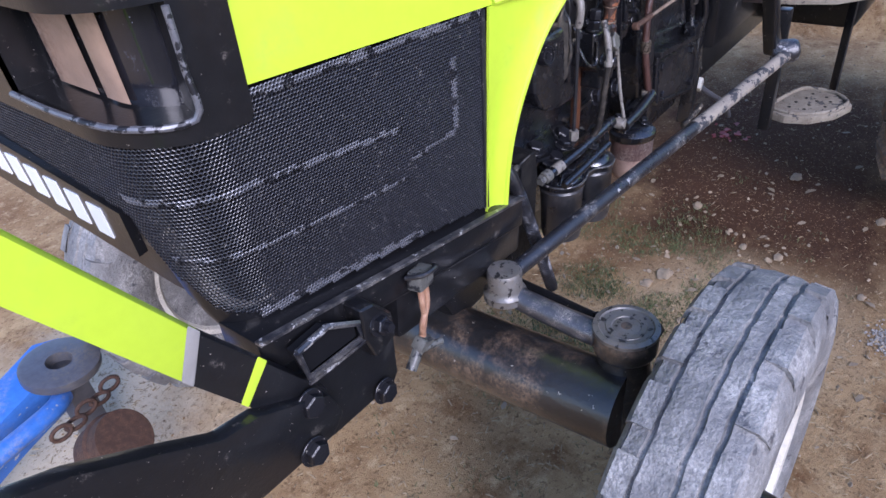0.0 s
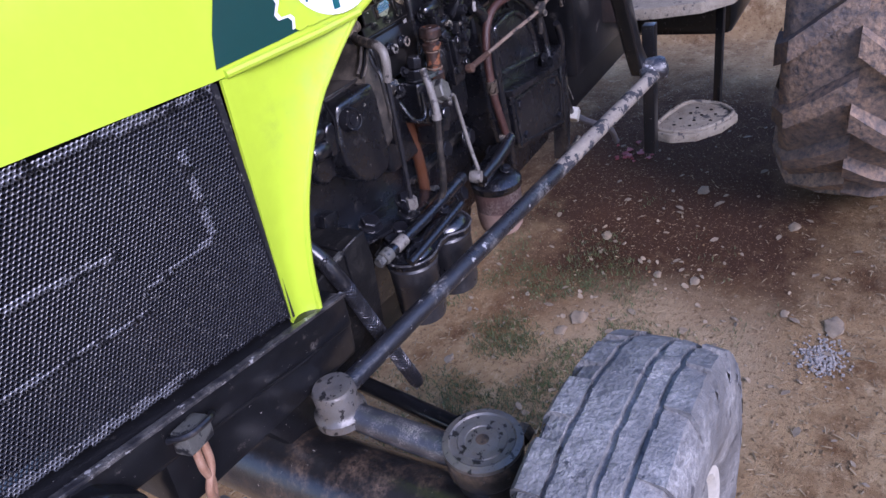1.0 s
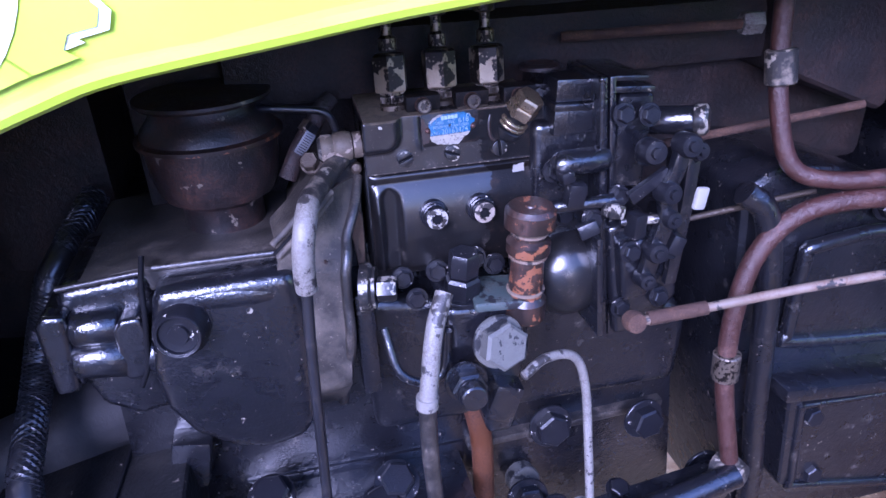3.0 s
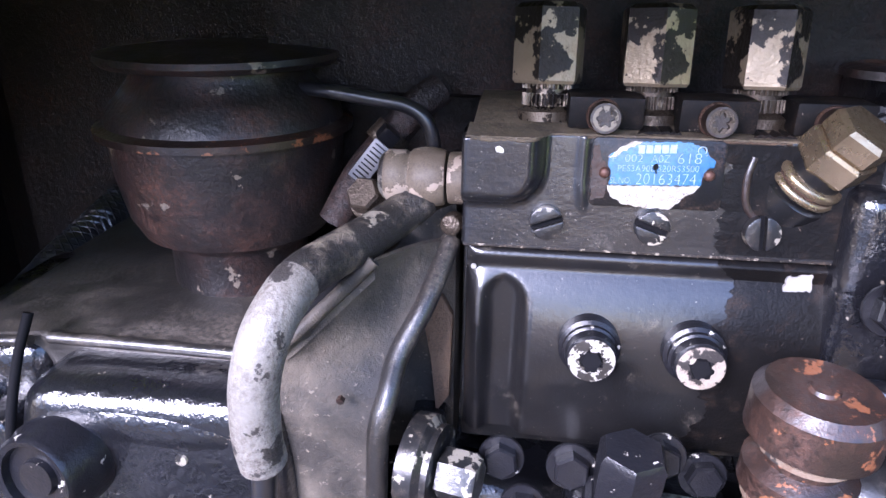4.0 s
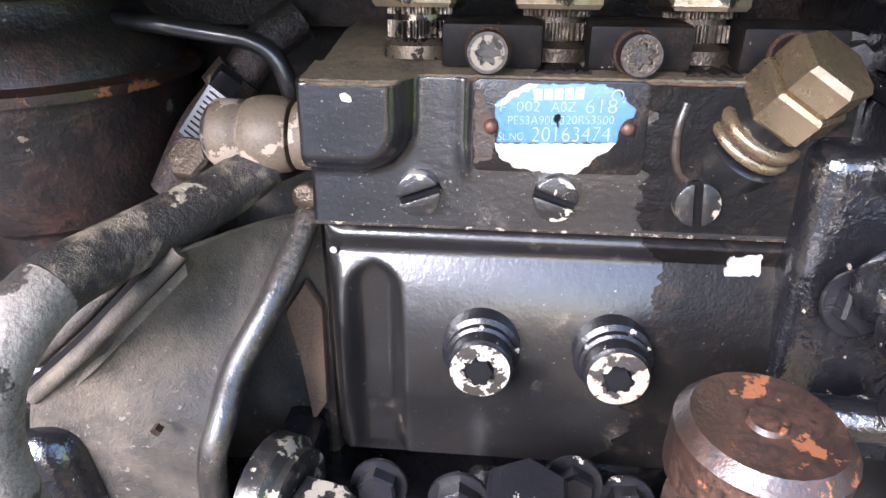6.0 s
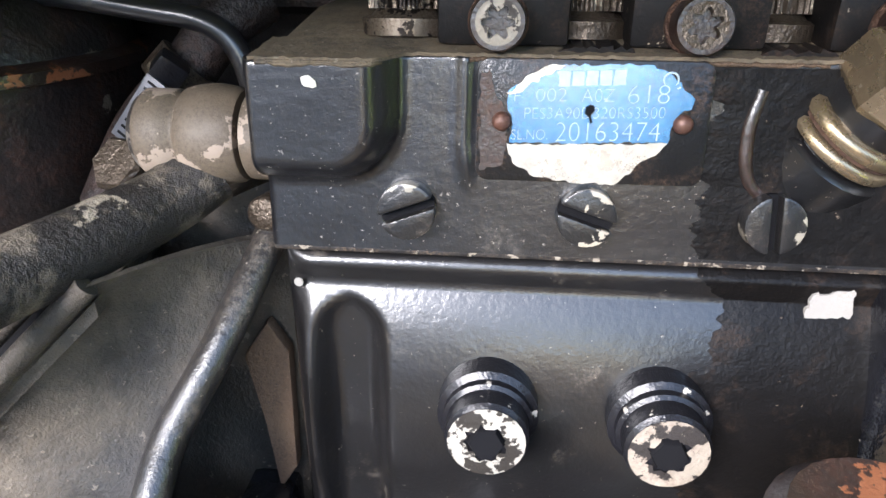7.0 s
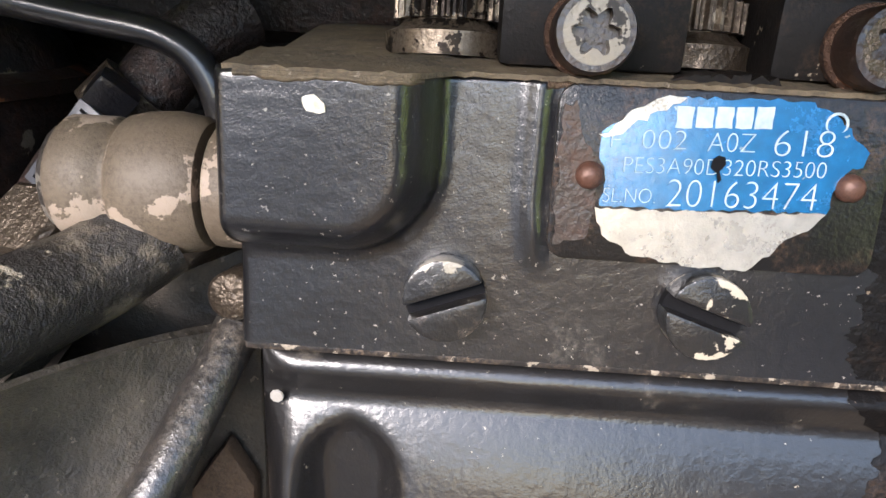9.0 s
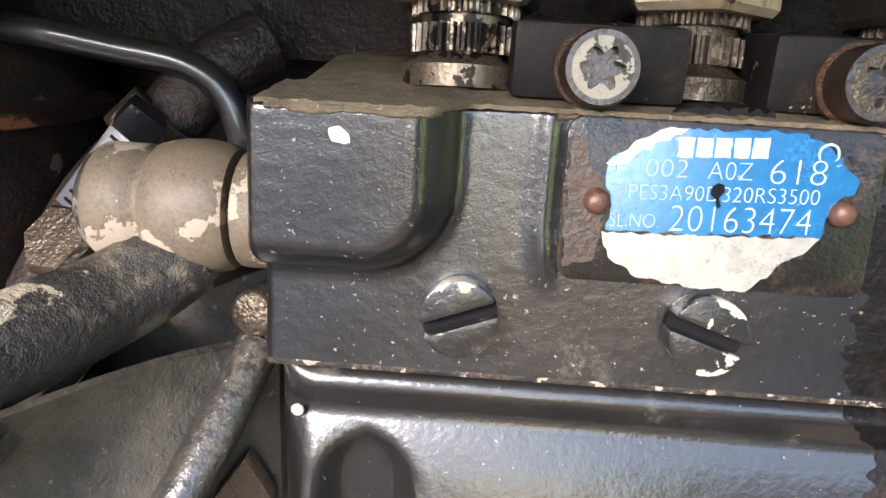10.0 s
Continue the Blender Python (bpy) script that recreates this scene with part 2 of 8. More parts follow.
    tan=mat("tan_reflector", (0.30, 0.20, 0.14), 0.4, dirt=(0.16, 0.10, 0.07), dirt_amount=0.3),
    blueplate=mat("blue_nameplate", (0.004, 0.17, 0.42), 0.24, metal=0.5, coat=1.0, coat_rough=0.14, coat_ior=1.95, grain=0.16, grain_scale=700, bump=0.15, bump_scale=900,
                  bump_depth=0.0002, chip=(0.40, 0.50, 0.54), chip_amount=0.07, chip_scale=420, dirt=(0.02, 0.05, 0.09), dirt_amount=0.15, dirt_scale=160),
    alu=mat("brushed_aluminium", (0.46, 0.445, 0.41), 0.28, metal=0.6, coat=1.0, coat_rough=0.14, coat_ior=1.9, grain=0.15, grain_scale=500, bump=0.25, bump_scale=900,
            bump_depth=0.0002, dirt=(0.16, 0.14, 0.115), dirt_amount=0.22, dirt_scale=200),
    plateblack=mat("blackened_plate", (0.008, 0.0075, 0.0075), 0.36, coat=0.6, spec=0.1, dirt=(0.11, 0.065, 0.04), dirt_amount=0.36, dirt_scale=90, bump=0.3,
                   bump_scale=500, bump_depth=0.0005),
    rivet=mat("copper_rivet", (0.11, 0.052, 0.036), 0.4, metal=0.3, dirt=(0.03, 0.02, 0.016), dirt_amount=0.6, dirt_scale=300, speck=0.3),
    stamp=mat("stamped_pale_ink", (0.36, 0.46, 0.52), 0.35, grain=0.25, grain_scale=900, bump=0),
    deck=mat("dust_caked_deck", (0.115, 0.088, 0.055), 0.75, grain=0.3, grain_scale=300, dirt=(0.022, 0.020, 0.018), dirt_amount=0.50, dirt_scale=110, speck=0.4,
             chip=(0.20, 0.165, 0.125), chip_amount=0.2, chip_scale=520, bump=0.5, bump_scale=600, bump_depth=0.0008),
    gasket=mat("flaked_gasket_line", (0.010, 0.0095, 0.0095), 0.4, dirt=(0.13, 0.09, 0.06), dirt_amount=0.5, dirt_scale=120, chip=(0.24, 0.205, 0.16),
               chip_amount=0.47, chip_scale=330, bump=0.3, bump_scale=500, bump_depth=0.0008),
    torx=mat("worn_bright_socket", (0.20, 0.175, 0.14), 0.34, metal=0.5, chip=(0.020, 0.016, 0.013), chip_amount=0.62, chip_scale=190, bump=0.2,
             bump_scale=500, bump_depth=0.0005),
    brass=mat("worn_brass_hex", (0.36, 0.28, 0.18), 0.26, metal=0.85, dirt=(0.06, 0.032, 0.018), dirt_amount=0.42, dirt_scale=45, speck=0.3,
              chip=(0.55, 0.46, 0.33), chip_amount=0.10, chip_scale=130, bump=0.15, bump_scale=260, bump_depth=0.0008),
    tanpaint=mat("chipped_tan_paint", (0.135, 0.105, 0.074), 0.5, dirt=(0.045, 0.035, 0.026), dirt_amount=0.60, dirt_scale=110, speck=0.9,
                 chip=(0.34, 0.27, 0.21), chip_amount=0.50, chip_scale=110, bump=0.3, bump_scale=600, bump_depth=0.0006),
    bowldust=mat("dust_coated_bowl", (0.33, 0.225, 0.175), 0.7, dirt=(0.17, 0.10, 0.075), dirt_amount=0.35, dirt_scale=20, speck=0.4, bump=0.3, bump_scale=150),
    # dull coat of the added unseen wall behind the camera
    plaster=mat("unseen_wall_plaster", (0.135, 0.125, 0.115), 0.85, grain=0.2, grain_scale=12, dirt=(0.09, 0.082, 0.075), dirt_amount=0.4, dirt_scale=2.5, bump=0.5,
                bump_scale=20, bump_depth=0.01),
    oily=mat("oily_dark_steel", (0.085, 0.066, 0.048), 0.30, metal=0.6, dirt=(0.03, 0.02, 0.014), dirt_amount=0.6, dirt_scale=90, bump=0.4, bump_scale=300,
             chip=(0.24, 0.20, 0.15), chip_amount=0.18, chip_scale=120),
    gravel=mat("pale_gravel", (0.36, 0.325, 0.285), 0.85, grain=0.3, grain_scale=60, bump=0.3),
    axlepaint=mat("dusty_axle_paint", (0.014, 0.013, 0.013), 0.30, coat=1.0, coat_rough=0.20, spec=0.4, dirt=(0.22, 0.145, 0.09), dirt_amount=0.42, dirt_scale=11, speck=0.5,
                  chip=(0.26, 0.235, 0.20), chip_amount=0.12, chip_scale=70, bump=0.3, bump_scale=110, bump_depth=0.002),
    braid=mat("steel_hose_braid", (0.045, 0.045, 0.05), 0.3, metal=0.6),
    chipgrey=mat("bare_grey_chip", (0.26, 0.245, 0.225), 0.5, dirt=(0.2, 0.18, 0.15), dirt_amount=0.35, dirt_scale=120),
    clampm=mat("grimy_clamp_paint", (0.007, 0.0065, 0.0065), 0.55, coat=0.06, coat_rough=0.3, spec=0.12, dirt=(0.05, 0.031, 0.021), dirt_amount=0.40, dirt_scale=120,
               chip=(0.24, 0.20, 0.15), chip_amount=0.10, chip_scale=500, bump=0.2, bump_scale=500, bump_depth=0.0007),
    rodm=mat("flaking_rusty_rod", (0.17, 0.13, 0.095), 0.5, dirt=(0.10, 0.045, 0.022), dirt_amount=0.55, dirt_scale=40, speck=0.3, chip=(0.025, 0.021, 0.019), chip_amount=0.44, chip_scale=70),
    boss=mat("gritty_black_casting_paint", (0.0085, 0.0086, 0.0100), 0.30, coat=1.0, coat_rough=0.17, coat_ior=1.6, spec=0.3, dirt=(0.085, 0.075, 0.062), dirt_amount=0.04, dirt_scale=60, speck=1.0,
             chip=(0.20, 0.185, 0.165), chip_amount=0.14, chip_scale=1300, bump=0.20, bump_scale=900, bump_depth=0.0004),
    crust=mat("dried_dust_crust", (0.25, 0.215, 0.17), 0.7, dirt=(0.12, 0.11, 0.105), dirt_amount=0.5, dirt_scale=26, speck=0.3, chip=(0.03, 0.03, 0.034), chip_amount=0.60, chip_scale=36,
               bump=0.6, bump_scale=120, bump_depth=0.003),
    redscrap=mat("red_wrapper", (0.30, 0.035, 0.025), 0.5),
    film=mat("dust_filmed_paint", (0.016, 0.0145, 0.0135), 0.36, coat=0.8, coat_rough=0.22, dirt=(0.14, 0.115, 0.088), dirt_amount=0.40, dirt_scale=70, speck=0.7,
             chip=(0.24, 0.205, 0.16), chip_amount=0.13, chip_scale=900, bump=0.3, bump_scale=450, bump_depth=0.0008),
    amber=mat("amber_plastic", (0.30, 0.13, 0.03), 0.4),
    bowl=mat("brown_glass_bowl", (0.10, 0.055, 0.045), 0.3, coat=0.3, dirt=(0.32, 0.26, 0.22), dirt_amount=0.5, dirt_scale=14),
    filt=mat("black_filter_can", (0.02, 0.02, 0.023), 0.28, coat=0.2, dirt=(0.07, 0.065, 0.06), dirt_amount=0.35, dirt_scale=15, bump=0.05),
    wplastic=mat("white_connector", (0.6, 0.58, 0.5), 0.5, dirt=(0.3, 0.25, 0.18), dirt_amount=0.4, dirt_scale=60),
    hose=mat("black_rubber_hose", (0.012, 0.012, 0.014), 0.30, coat=0.5, coat_rough=0.15, dirt=(0.085, 0.07, 0.055), dirt_amount=0.20, dirt_scale=90, bump=0.07, bump_scale=350, bump_depth=0.0008),
    canvas=mat("grey_intake_hose", (0.026, 0.025, 0.026), 0.5, dirt=(0.06, 0.055, 0.05), dirt_amount=0.3, dirt_scale=20, bump=0.4, bump_scale=80),
    bluep=mat("blue_implement_paint", (0.035, 0.13, 0.42), 0.4, dirt=(0.3, 0.27, 0.23), dirt_amount=0.35, dirt_scale=8, chip=(0.4, 0.38, 0.35),
              chip_amount=0.2, chip_scale=25),
    greyp=mat("grey_steel_disc", (0.09, 0.092, 0.105), 0.4, metal=0.3, dirt=(0.2, 0.17, 0.13), dirt_amount=0.3),
    copper=mat("copper_wire", (0.30, 0.16, 0.095), 0.5, metal=0.15, dirt=(0.42, 0.30, 0.21), dirt_amount=0.5, dirt_scale=60),
    greylabel=mat("faded_grey_label", (0.10, 0.098, 0.086), 0.38, dirt=(0.04, 0.036, 0.032), dirt_amount=0.45, dirt_scale=40, chip=(0.016, 0.016, 0.017), chip_amount=0.52,
                  chip_scale=60),
    stone=mat("field_stone", (0.31, 0.24, 0.16), 0.85, grain=0.3, grain_scale=40, dirt=(0.22, 0.15, 0.09), dirt_amount=0.4, dirt_scale=30, bump=0.6),
    chaff=mat("pale_chaff", (0.27, 0.165, 0.075), 0.8, grain=0.6, grain_scale=25, bump=0),
    straw=mat("dry_straw", (0.33, 0.245, 0.14), 0.75, grain=0.4, bump=0),
    grass=mat("short_grass", (0.088, 0.105, 0.034), 0.6, grain=0.4, grain_scale=30, bump=0),
)


def soil():
    m = bpy.data.materials.new("trodden_soil")
    m.use_nodes = True
    t = m.node_tree
    n, lk = t.nodes, t.links
    bs = n["Principled BSDF"]
    tc = n.new("ShaderNodeTexCoord")

    def tex(scale, detail=8, r=0.65):
        x = n.new("ShaderNodeTexNoise")
        x.inputs["Scale"].default_value, x.inputs["Detail"].default_value, x.inputs["Roughness"].default_value = scale, detail, r
        lk.new(tc.outputs["Object"], x.inputs["Vector"])
        return x.outputs[0]

    def mix(fac, a, b, lo, hi):
        mr = n.new("ShaderNodeMapRange")
        mr.inputs[1].default_value, mr.inputs[2].default_value = lo, hi
        lk.new(fac, mr.inputs[0])
        x = n.new("ShaderNodeMix")
        x.data_type = "RGBA"
        lk.new(mr.outputs[0], x.inputs[0])
        for s, v in ((x.inputs[6], a), (x.inputs[7], b)):
            if isinstance(v, tuple):
                s.default_value = (*v, 1)
            else:
                lk.new(v, s)
        return x.outputs[2]
    c = mix(tex(2.2), (0.25, 0.14, 0.062), (0.50, 0.34, 0.17), 0.36, 0.64)
    c = mix(tex(18, 10, 0.75), c, (0.60, 0.44, 0.245), 0.52, 0.70)
    c = mix(tex(6.0), c, (0.18, 0.092, 0.038), 0.52, 0.68)
    # dark red-brown and pale patches of soil, with ragged edges
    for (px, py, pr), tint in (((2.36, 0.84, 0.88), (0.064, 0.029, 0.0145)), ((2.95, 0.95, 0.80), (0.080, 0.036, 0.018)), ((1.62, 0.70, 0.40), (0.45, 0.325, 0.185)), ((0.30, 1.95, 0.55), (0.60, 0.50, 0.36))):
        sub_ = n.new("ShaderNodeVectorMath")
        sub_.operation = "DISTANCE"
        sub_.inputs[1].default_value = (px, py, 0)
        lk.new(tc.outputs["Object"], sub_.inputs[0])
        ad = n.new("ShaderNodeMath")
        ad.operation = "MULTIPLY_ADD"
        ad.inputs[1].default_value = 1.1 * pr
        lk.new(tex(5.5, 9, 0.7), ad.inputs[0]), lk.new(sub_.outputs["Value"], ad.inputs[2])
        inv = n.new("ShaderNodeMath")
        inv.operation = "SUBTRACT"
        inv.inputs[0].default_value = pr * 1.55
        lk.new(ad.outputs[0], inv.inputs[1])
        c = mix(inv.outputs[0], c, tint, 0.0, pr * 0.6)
    c = mix(tex(70, 5, 0.7), c, (0.13, 0.076, 0.036), 0.55, 0.68)
    c = mix(tex(120, 4, 0.7), c, (0.52, 0.36, 0.20), 0.60, 0.68)
    lk.new(c, bs.inputs["Base Color"])
    bs.inputs["Roughness"].default_value = 0.92
    bs.inputs["Specular IOR Level"].default_value = 0.2
    b = n.new("ShaderNodeBump")
    b.inputs["Strength"].default_value, b.inputs["Distance"].default_value = 0.8, 0.012
    lk.new(tex(55, 10, 0.75), b.inputs["Height"])
    lk.new(b.outputs[0], bs.inputs["Normal"])
    return m


M["soil"] = soil()

# ---- building blocks ----


class B:
    """One mesh in the making, in world coordinates."""

    def __init__(self):
        self.bm = bmesh.new()

    def _bevel(self, faces, w, seg=2):
        if w:
            edges = {e for f in faces for e in f.edges}
            bmesh.ops.bevel(self.bm, geom=list(edges), offset=w, offset_type="OFFSET", segments=seg, profile=0.6, affect="EDGES", clamp_overlap=True)

    def box(self, c, s, rot=(0, 0, 0), bev=0.002, seg=2):
        r = bmesh.ops.create_cube(self.bm, size=1)
        m = pose(*c, *rot) @ Matrix.Diagonal((*s, 1))
        bmesh.ops.transform(self.bm, matrix=m, verts=r["verts"])
        self._bevel({f for v in r["verts"] for f in v.link_faces}, bev, seg)
        return self

    def prism(self, pts, vec, bev=0.0, seg=2):
        vec = Vector(vec)
        a = [self.bm.verts.new(Vector(p)) for p in pts]
        b = [self.bm.verts.new(Vector(p) + vec) for p in pts]
        k = len(pts)
        fs = [self.bm.faces.new(a), self.bm.faces.new(list(reversed(b)))]
        for i in range(k):
            fs.append(self.bm.faces.new((a[i], b[i], b[(i + 1) % k], a[(i + 1) % k])))
        bmesh.ops.recalc_face_normals(self.bm, faces=fs)
        self._bevel(fs, bev, seg)
        return self

    def lathe(self, p, axis, prof, seg=24):
        """prof: (radius, height along the axis); closed at ends with radius 0 or by caps."""
        q = Vector(axis).normalized().to_track_quat("Z", "Y").to_matrix()
        p = Vector(p)
        rings = []
        for r, h in prof:
            if r < 1e-6:
                rings.append([self.bm.verts.new(p + q @ Vector((0, 0, h)))])
            else:
                rings.append([self.bm.verts.new(p + q @ Vector((r * math.cos(2 * math.pi * i / seg), r * math.sin(2 * math.pi * i / seg), h))) for i in range(seg)])
        fs = []
        for a, b in zip(rings, rings[1:]):
            for i in range(seg):
                j = (i + 1) % seg
                if len(a) == 1 and len(b) == 1:
                    continue
                if len(a) == 1:
                    fs.append(self.bm.faces.new((a[0], b[i], b[j])))
                elif len(b) == 1:
                    fs.append(self.bm.faces.new((a[i], b[0], a[j])))
                else:
                    fs.append(self.bm.faces.new((a[i], b[i], b[j], a[j])))
        for ring, rev in ((rings[0], False), (rings[-1], True)):
            if len(ring) > 1:
                fs.append(self.bm.faces.new(ring if not rev else list(reversed(ring))))
        bmesh.ops.recalc_face_normals(self.bm, faces=fs)
        return self

    def cyl(self, p0, p1, r, r2=None, seg=20, bev=0.0):
        p0, p1 = Vector(p0), Vector(p1)
        h = (p1 - p0).length
        r2 = r if r2 is None else r2
        if bev:
            prof = [(r - bev, 0), (r, bev), (r2, h - bev), (r2 - bev, h)]
        else:
            prof = [(r, 0), (r2, h)]
        return self.lathe(p0, p1 - p0, prof, seg)

    def hexa(self, p, axis, r, h, collar=0.0, dish=True):
        """A hexagon bolt head, with a flange and a domed top."""
        if collar:
            self.lathe(p, axis, [(collar, 0), (collar, h * 0.15), (collar * 0.97, h * 0.2)], 20)
        q = Vector(axis).normalized()
        self.lathe(Vector(p), q, [(r, h * 0.1), (r, h * 0.88), (r * 0.86, h)], 6)
        return self

    def tube(self, pts, r, seg=10, steps=6, r2=None):
        """A round tube through the points, smooth between them."""
        P = [Vector(p) for p in pts]
        if len(P) > 2 and steps > 1:
            Q = [P[0] * 2 - P[1]] + P + [P[-1] * 2 - P[-2]]
            path = []
            for i in range(1, len(Q) - 2):
                for s in range(steps):
                    u = s / steps
                    a, b, c, d = Q[i - 1], Q[i], Q[i + 1], Q[i + 2]
                    path.append(0.5 * (2 * b + (c - a) * u + (2 * a - 5 * b + 4 * c - d) * u * u + (3 * b - a - 3 * c + d) * u ** 3))
            path.append(P[-1])
        else:
            path = P
        rings, nrm = [], None
        k = len(path)
        for i, p in enumerate(path):
            tan = (path[min(i + 1, k - 1)] - path[max(i - 1, 0)]).normalized()
            if nrm is None:
                nrm = tan.orthogonal().normalized()
            nrm = (nrm - tan * nrm.dot(tan)).normalized()
            bi = tan.cross(nrm)
            rad = r if r2 is None else r + (r2 - r) * i / (k - 1)
            rings.append([self.bm.verts.new(p + rad * (math.cos(2 * math.pi * j / seg) * nrm + math.sin(2 * math.pi * j / seg) * bi)) for j in range(seg)])
        fs = []
        for a, b in zip(rings, rings[1:]):
            for j in range(seg):
                fs.append(self.bm.faces.new((a[j], a[(j + 1) % seg], b[(j + 1) % seg], b[j])))
        fs += [self.bm.faces.new(rings[0]), self.bm.faces.new(list(reversed(rings[-1])))]
        bmesh.ops.recalc_face_normals(self.bm, faces=fs)
        return self

    def sheet(self, fn, nu, nv, thick, side=(0, 1, 0)):
        """A plate of that thickness over the grid fn(u, v), thickened towards side (a vector or a function)."""
        off = side if callable(side) else (lambda u, v: Vector(side))
        a = [[self.bm.verts.new(Vector(fn(i / nu, j / nv))) for j in range(nv + 1)] for i in range(nu + 1)]
        b = [[self.bm.verts.new(a[i][j].co + off(i / nu, j / nv) * thick) for j in range(nv + 1)] for i in range(nu + 1)]
        fs = []
        for g in (a, b):
            for i in range(nu):
                for j in range(nv):
                    fs.append(self.bm.faces.new((g[i][j], g[i + 1][j], g[i + 1][j + 1], g[i][j + 1])))
        loop = [(i, 0) for i in range(nu)] + [(nu, j) for j in range(nv)] + [(i, nv) for i in range(nu, 0, -1)] + [(0, j) for j in range(nv, 0, -1)]
        for (i, j), (p, q) in zip(loop, loop[1:] + loop[:1]):
            fs.append(self.bm.faces.new((a[i][j], a[p][q], b[p][q], b[i][j])))
        bmesh.ops.recalc_face_normals(self.bm, faces=fs)
        return self

    def mesh(self, name, origin=(0, 0, 0), smooth=32):
        me = bpy.data.meshes.new(name)
        bmesh.ops.translate(self.bm, verts=self.bm.verts, vec=-Vector(origin))
        self.bm.to_mesh(me)
        self.bm.free()
        me.shade_smooth()
        me.set_sharp_from_angle(angle=radians(smooth))
        return me


BASE = {}


def origin_of(ob):
    return BASE.get(ob.name, Vector((0, 0, 0)))


def part(name, b, material, parent, label="", smooth=32):
    """One mesh object under a thing or a part; b holds world coordinates."""
    o = origin_of(parent)
    ob = new(name, b.mesh(name, o, smooth))
    ob.data.materials.append(material)
    ob.parent = parent
    BASE[ob.name] = o
    if label:
        ob["label"] = label
    return ob


def thing(name, b, material, base, label, category, group="", kind="", smooth=32):
    """A top-level mesh thing with its origin at base."""
    ob = new(name, b.mesh(name, base, smooth))
    ob.data.materials.append(material)
    ob.location = base
    BASE[ob.name] = Vector(base)
    return tagged(ob, label, category, group, kind)


def holder(name, base, label, category, group=""):
    ob = new(name)
    ob.location, ob.empty_display_size = base, 0.1
    BASE[ob.name] = Vector(base)
    return tagged(ob, label, category, group)


def piece(name, mesh, parent, place, axis=(0, 0, 1), spin=0.0):
    """A repeat of a small mesh modelled along +z, set at a place with its z along the axis."""
    ob = new(name, mesh)
    ob.parent = parent
    q = Vector(axis).normalized().to_track_quat("Z", "Y").to_matrix().to_4x4()
    ob.matrix_basis = Matrix.Translation(Vector(place) - origin_of(parent)) @ q @ Matrix.Rotation(spin, 4, "Z")
    BASE[ob.name] = origin_of(parent)
    return ob


def small(name, b, material, smooth=32):
    me = b.mesh(name, (0, 0, 0), smooth)
    me.materials.append(material)
    return me


def lerp(table, x):
    """Linear reading of a table of (x, value)."""
    if x <= table[0][0]:
        return table[0][1]
    for (a, p), (b, q) in zip(table, table[1:]):
        if x <= b:
            return p + (q - p) * (x - a) / (b - a)
    return table[-1][1]

# ---- ground ----


def ground_z(x, y):
    z = 0.012 * noise.noise((x * 1.7, y * 1.7, 0.3)) + 0.005 * noise.noise((x * 7, y * 7, 1.3))
    d = x + 0.25 * (y - 1.0) - 4.1
    if d > 0:
        z += 0.16 * min(1, d / 0.12) * (0.8 + 0.3 * noise.noise((y * 1.5, 0.5, 2.0)))
    return z


def steps(a, b, lo, hi, fine, far):
    near = [lo + (hi - lo) * i / fine for i in range(fine + 1)]
    left = [lo - (lo - a) * (i / far) ** 2.5 for i in range(far, 0, -1)]
    right = [hi + (b - hi) * (i / far) ** 2.5 for i in range(1, far + 1)]
    return left + near + right


g = B()
gx, gy = steps(-400, 400, -1.5, 5.0, 150, 18), steps(-400, 400, -1.5, 4.0, 110, 18)
gv = [[g.bm.verts.new((x, y, ground_z(x, y) if abs(x) < 9 and abs(y) < 9 else 0)) for y in gy] for x in gx]
for i in range(len(gx) - 1):
    for j in range(len(gy) - 1):
        g.bm.faces.new((gv[i][j], gv[i + 1][j], gv[i + 1][j + 1], gv[i][j + 1]))
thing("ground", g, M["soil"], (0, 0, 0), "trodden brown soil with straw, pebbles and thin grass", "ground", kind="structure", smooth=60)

rng = random.Random(4)
peb = B()
for i in range(1250):
    x, y = (rng.uniform(-0.4, 4.2), rng.uniform(-0.4, 3.4)) if i < 800 else (rng.gauss(1.75, 0.26), rng.gauss(0.82, 0.26))
    s = 0.0022 + 0.0075 * rng.random() ** 4
    r = bmesh.ops.create_icosphere(peb.bm, subdivisions=1, radius=1)
    m = Matrix.Translation((x, y, ground_z(x, y) + s * 0.2)) @ Euler((rng.random(), rng.random(), 6 * rng.random())).to_matrix().to_4x4() @ Matrix.Diagonal((s * rng.uniform(0.8, 1.7), s, s * rng.uniform(0.2, 0.45), 1))
    bmesh.ops.transform(peb.bm, matrix=m, verts=r["verts"])
thing("pebbles", peb, M["stone"], (0, 0, 0), "small pale pebbles lying on the soil", "pebbles", kind="stuff")

st = B()
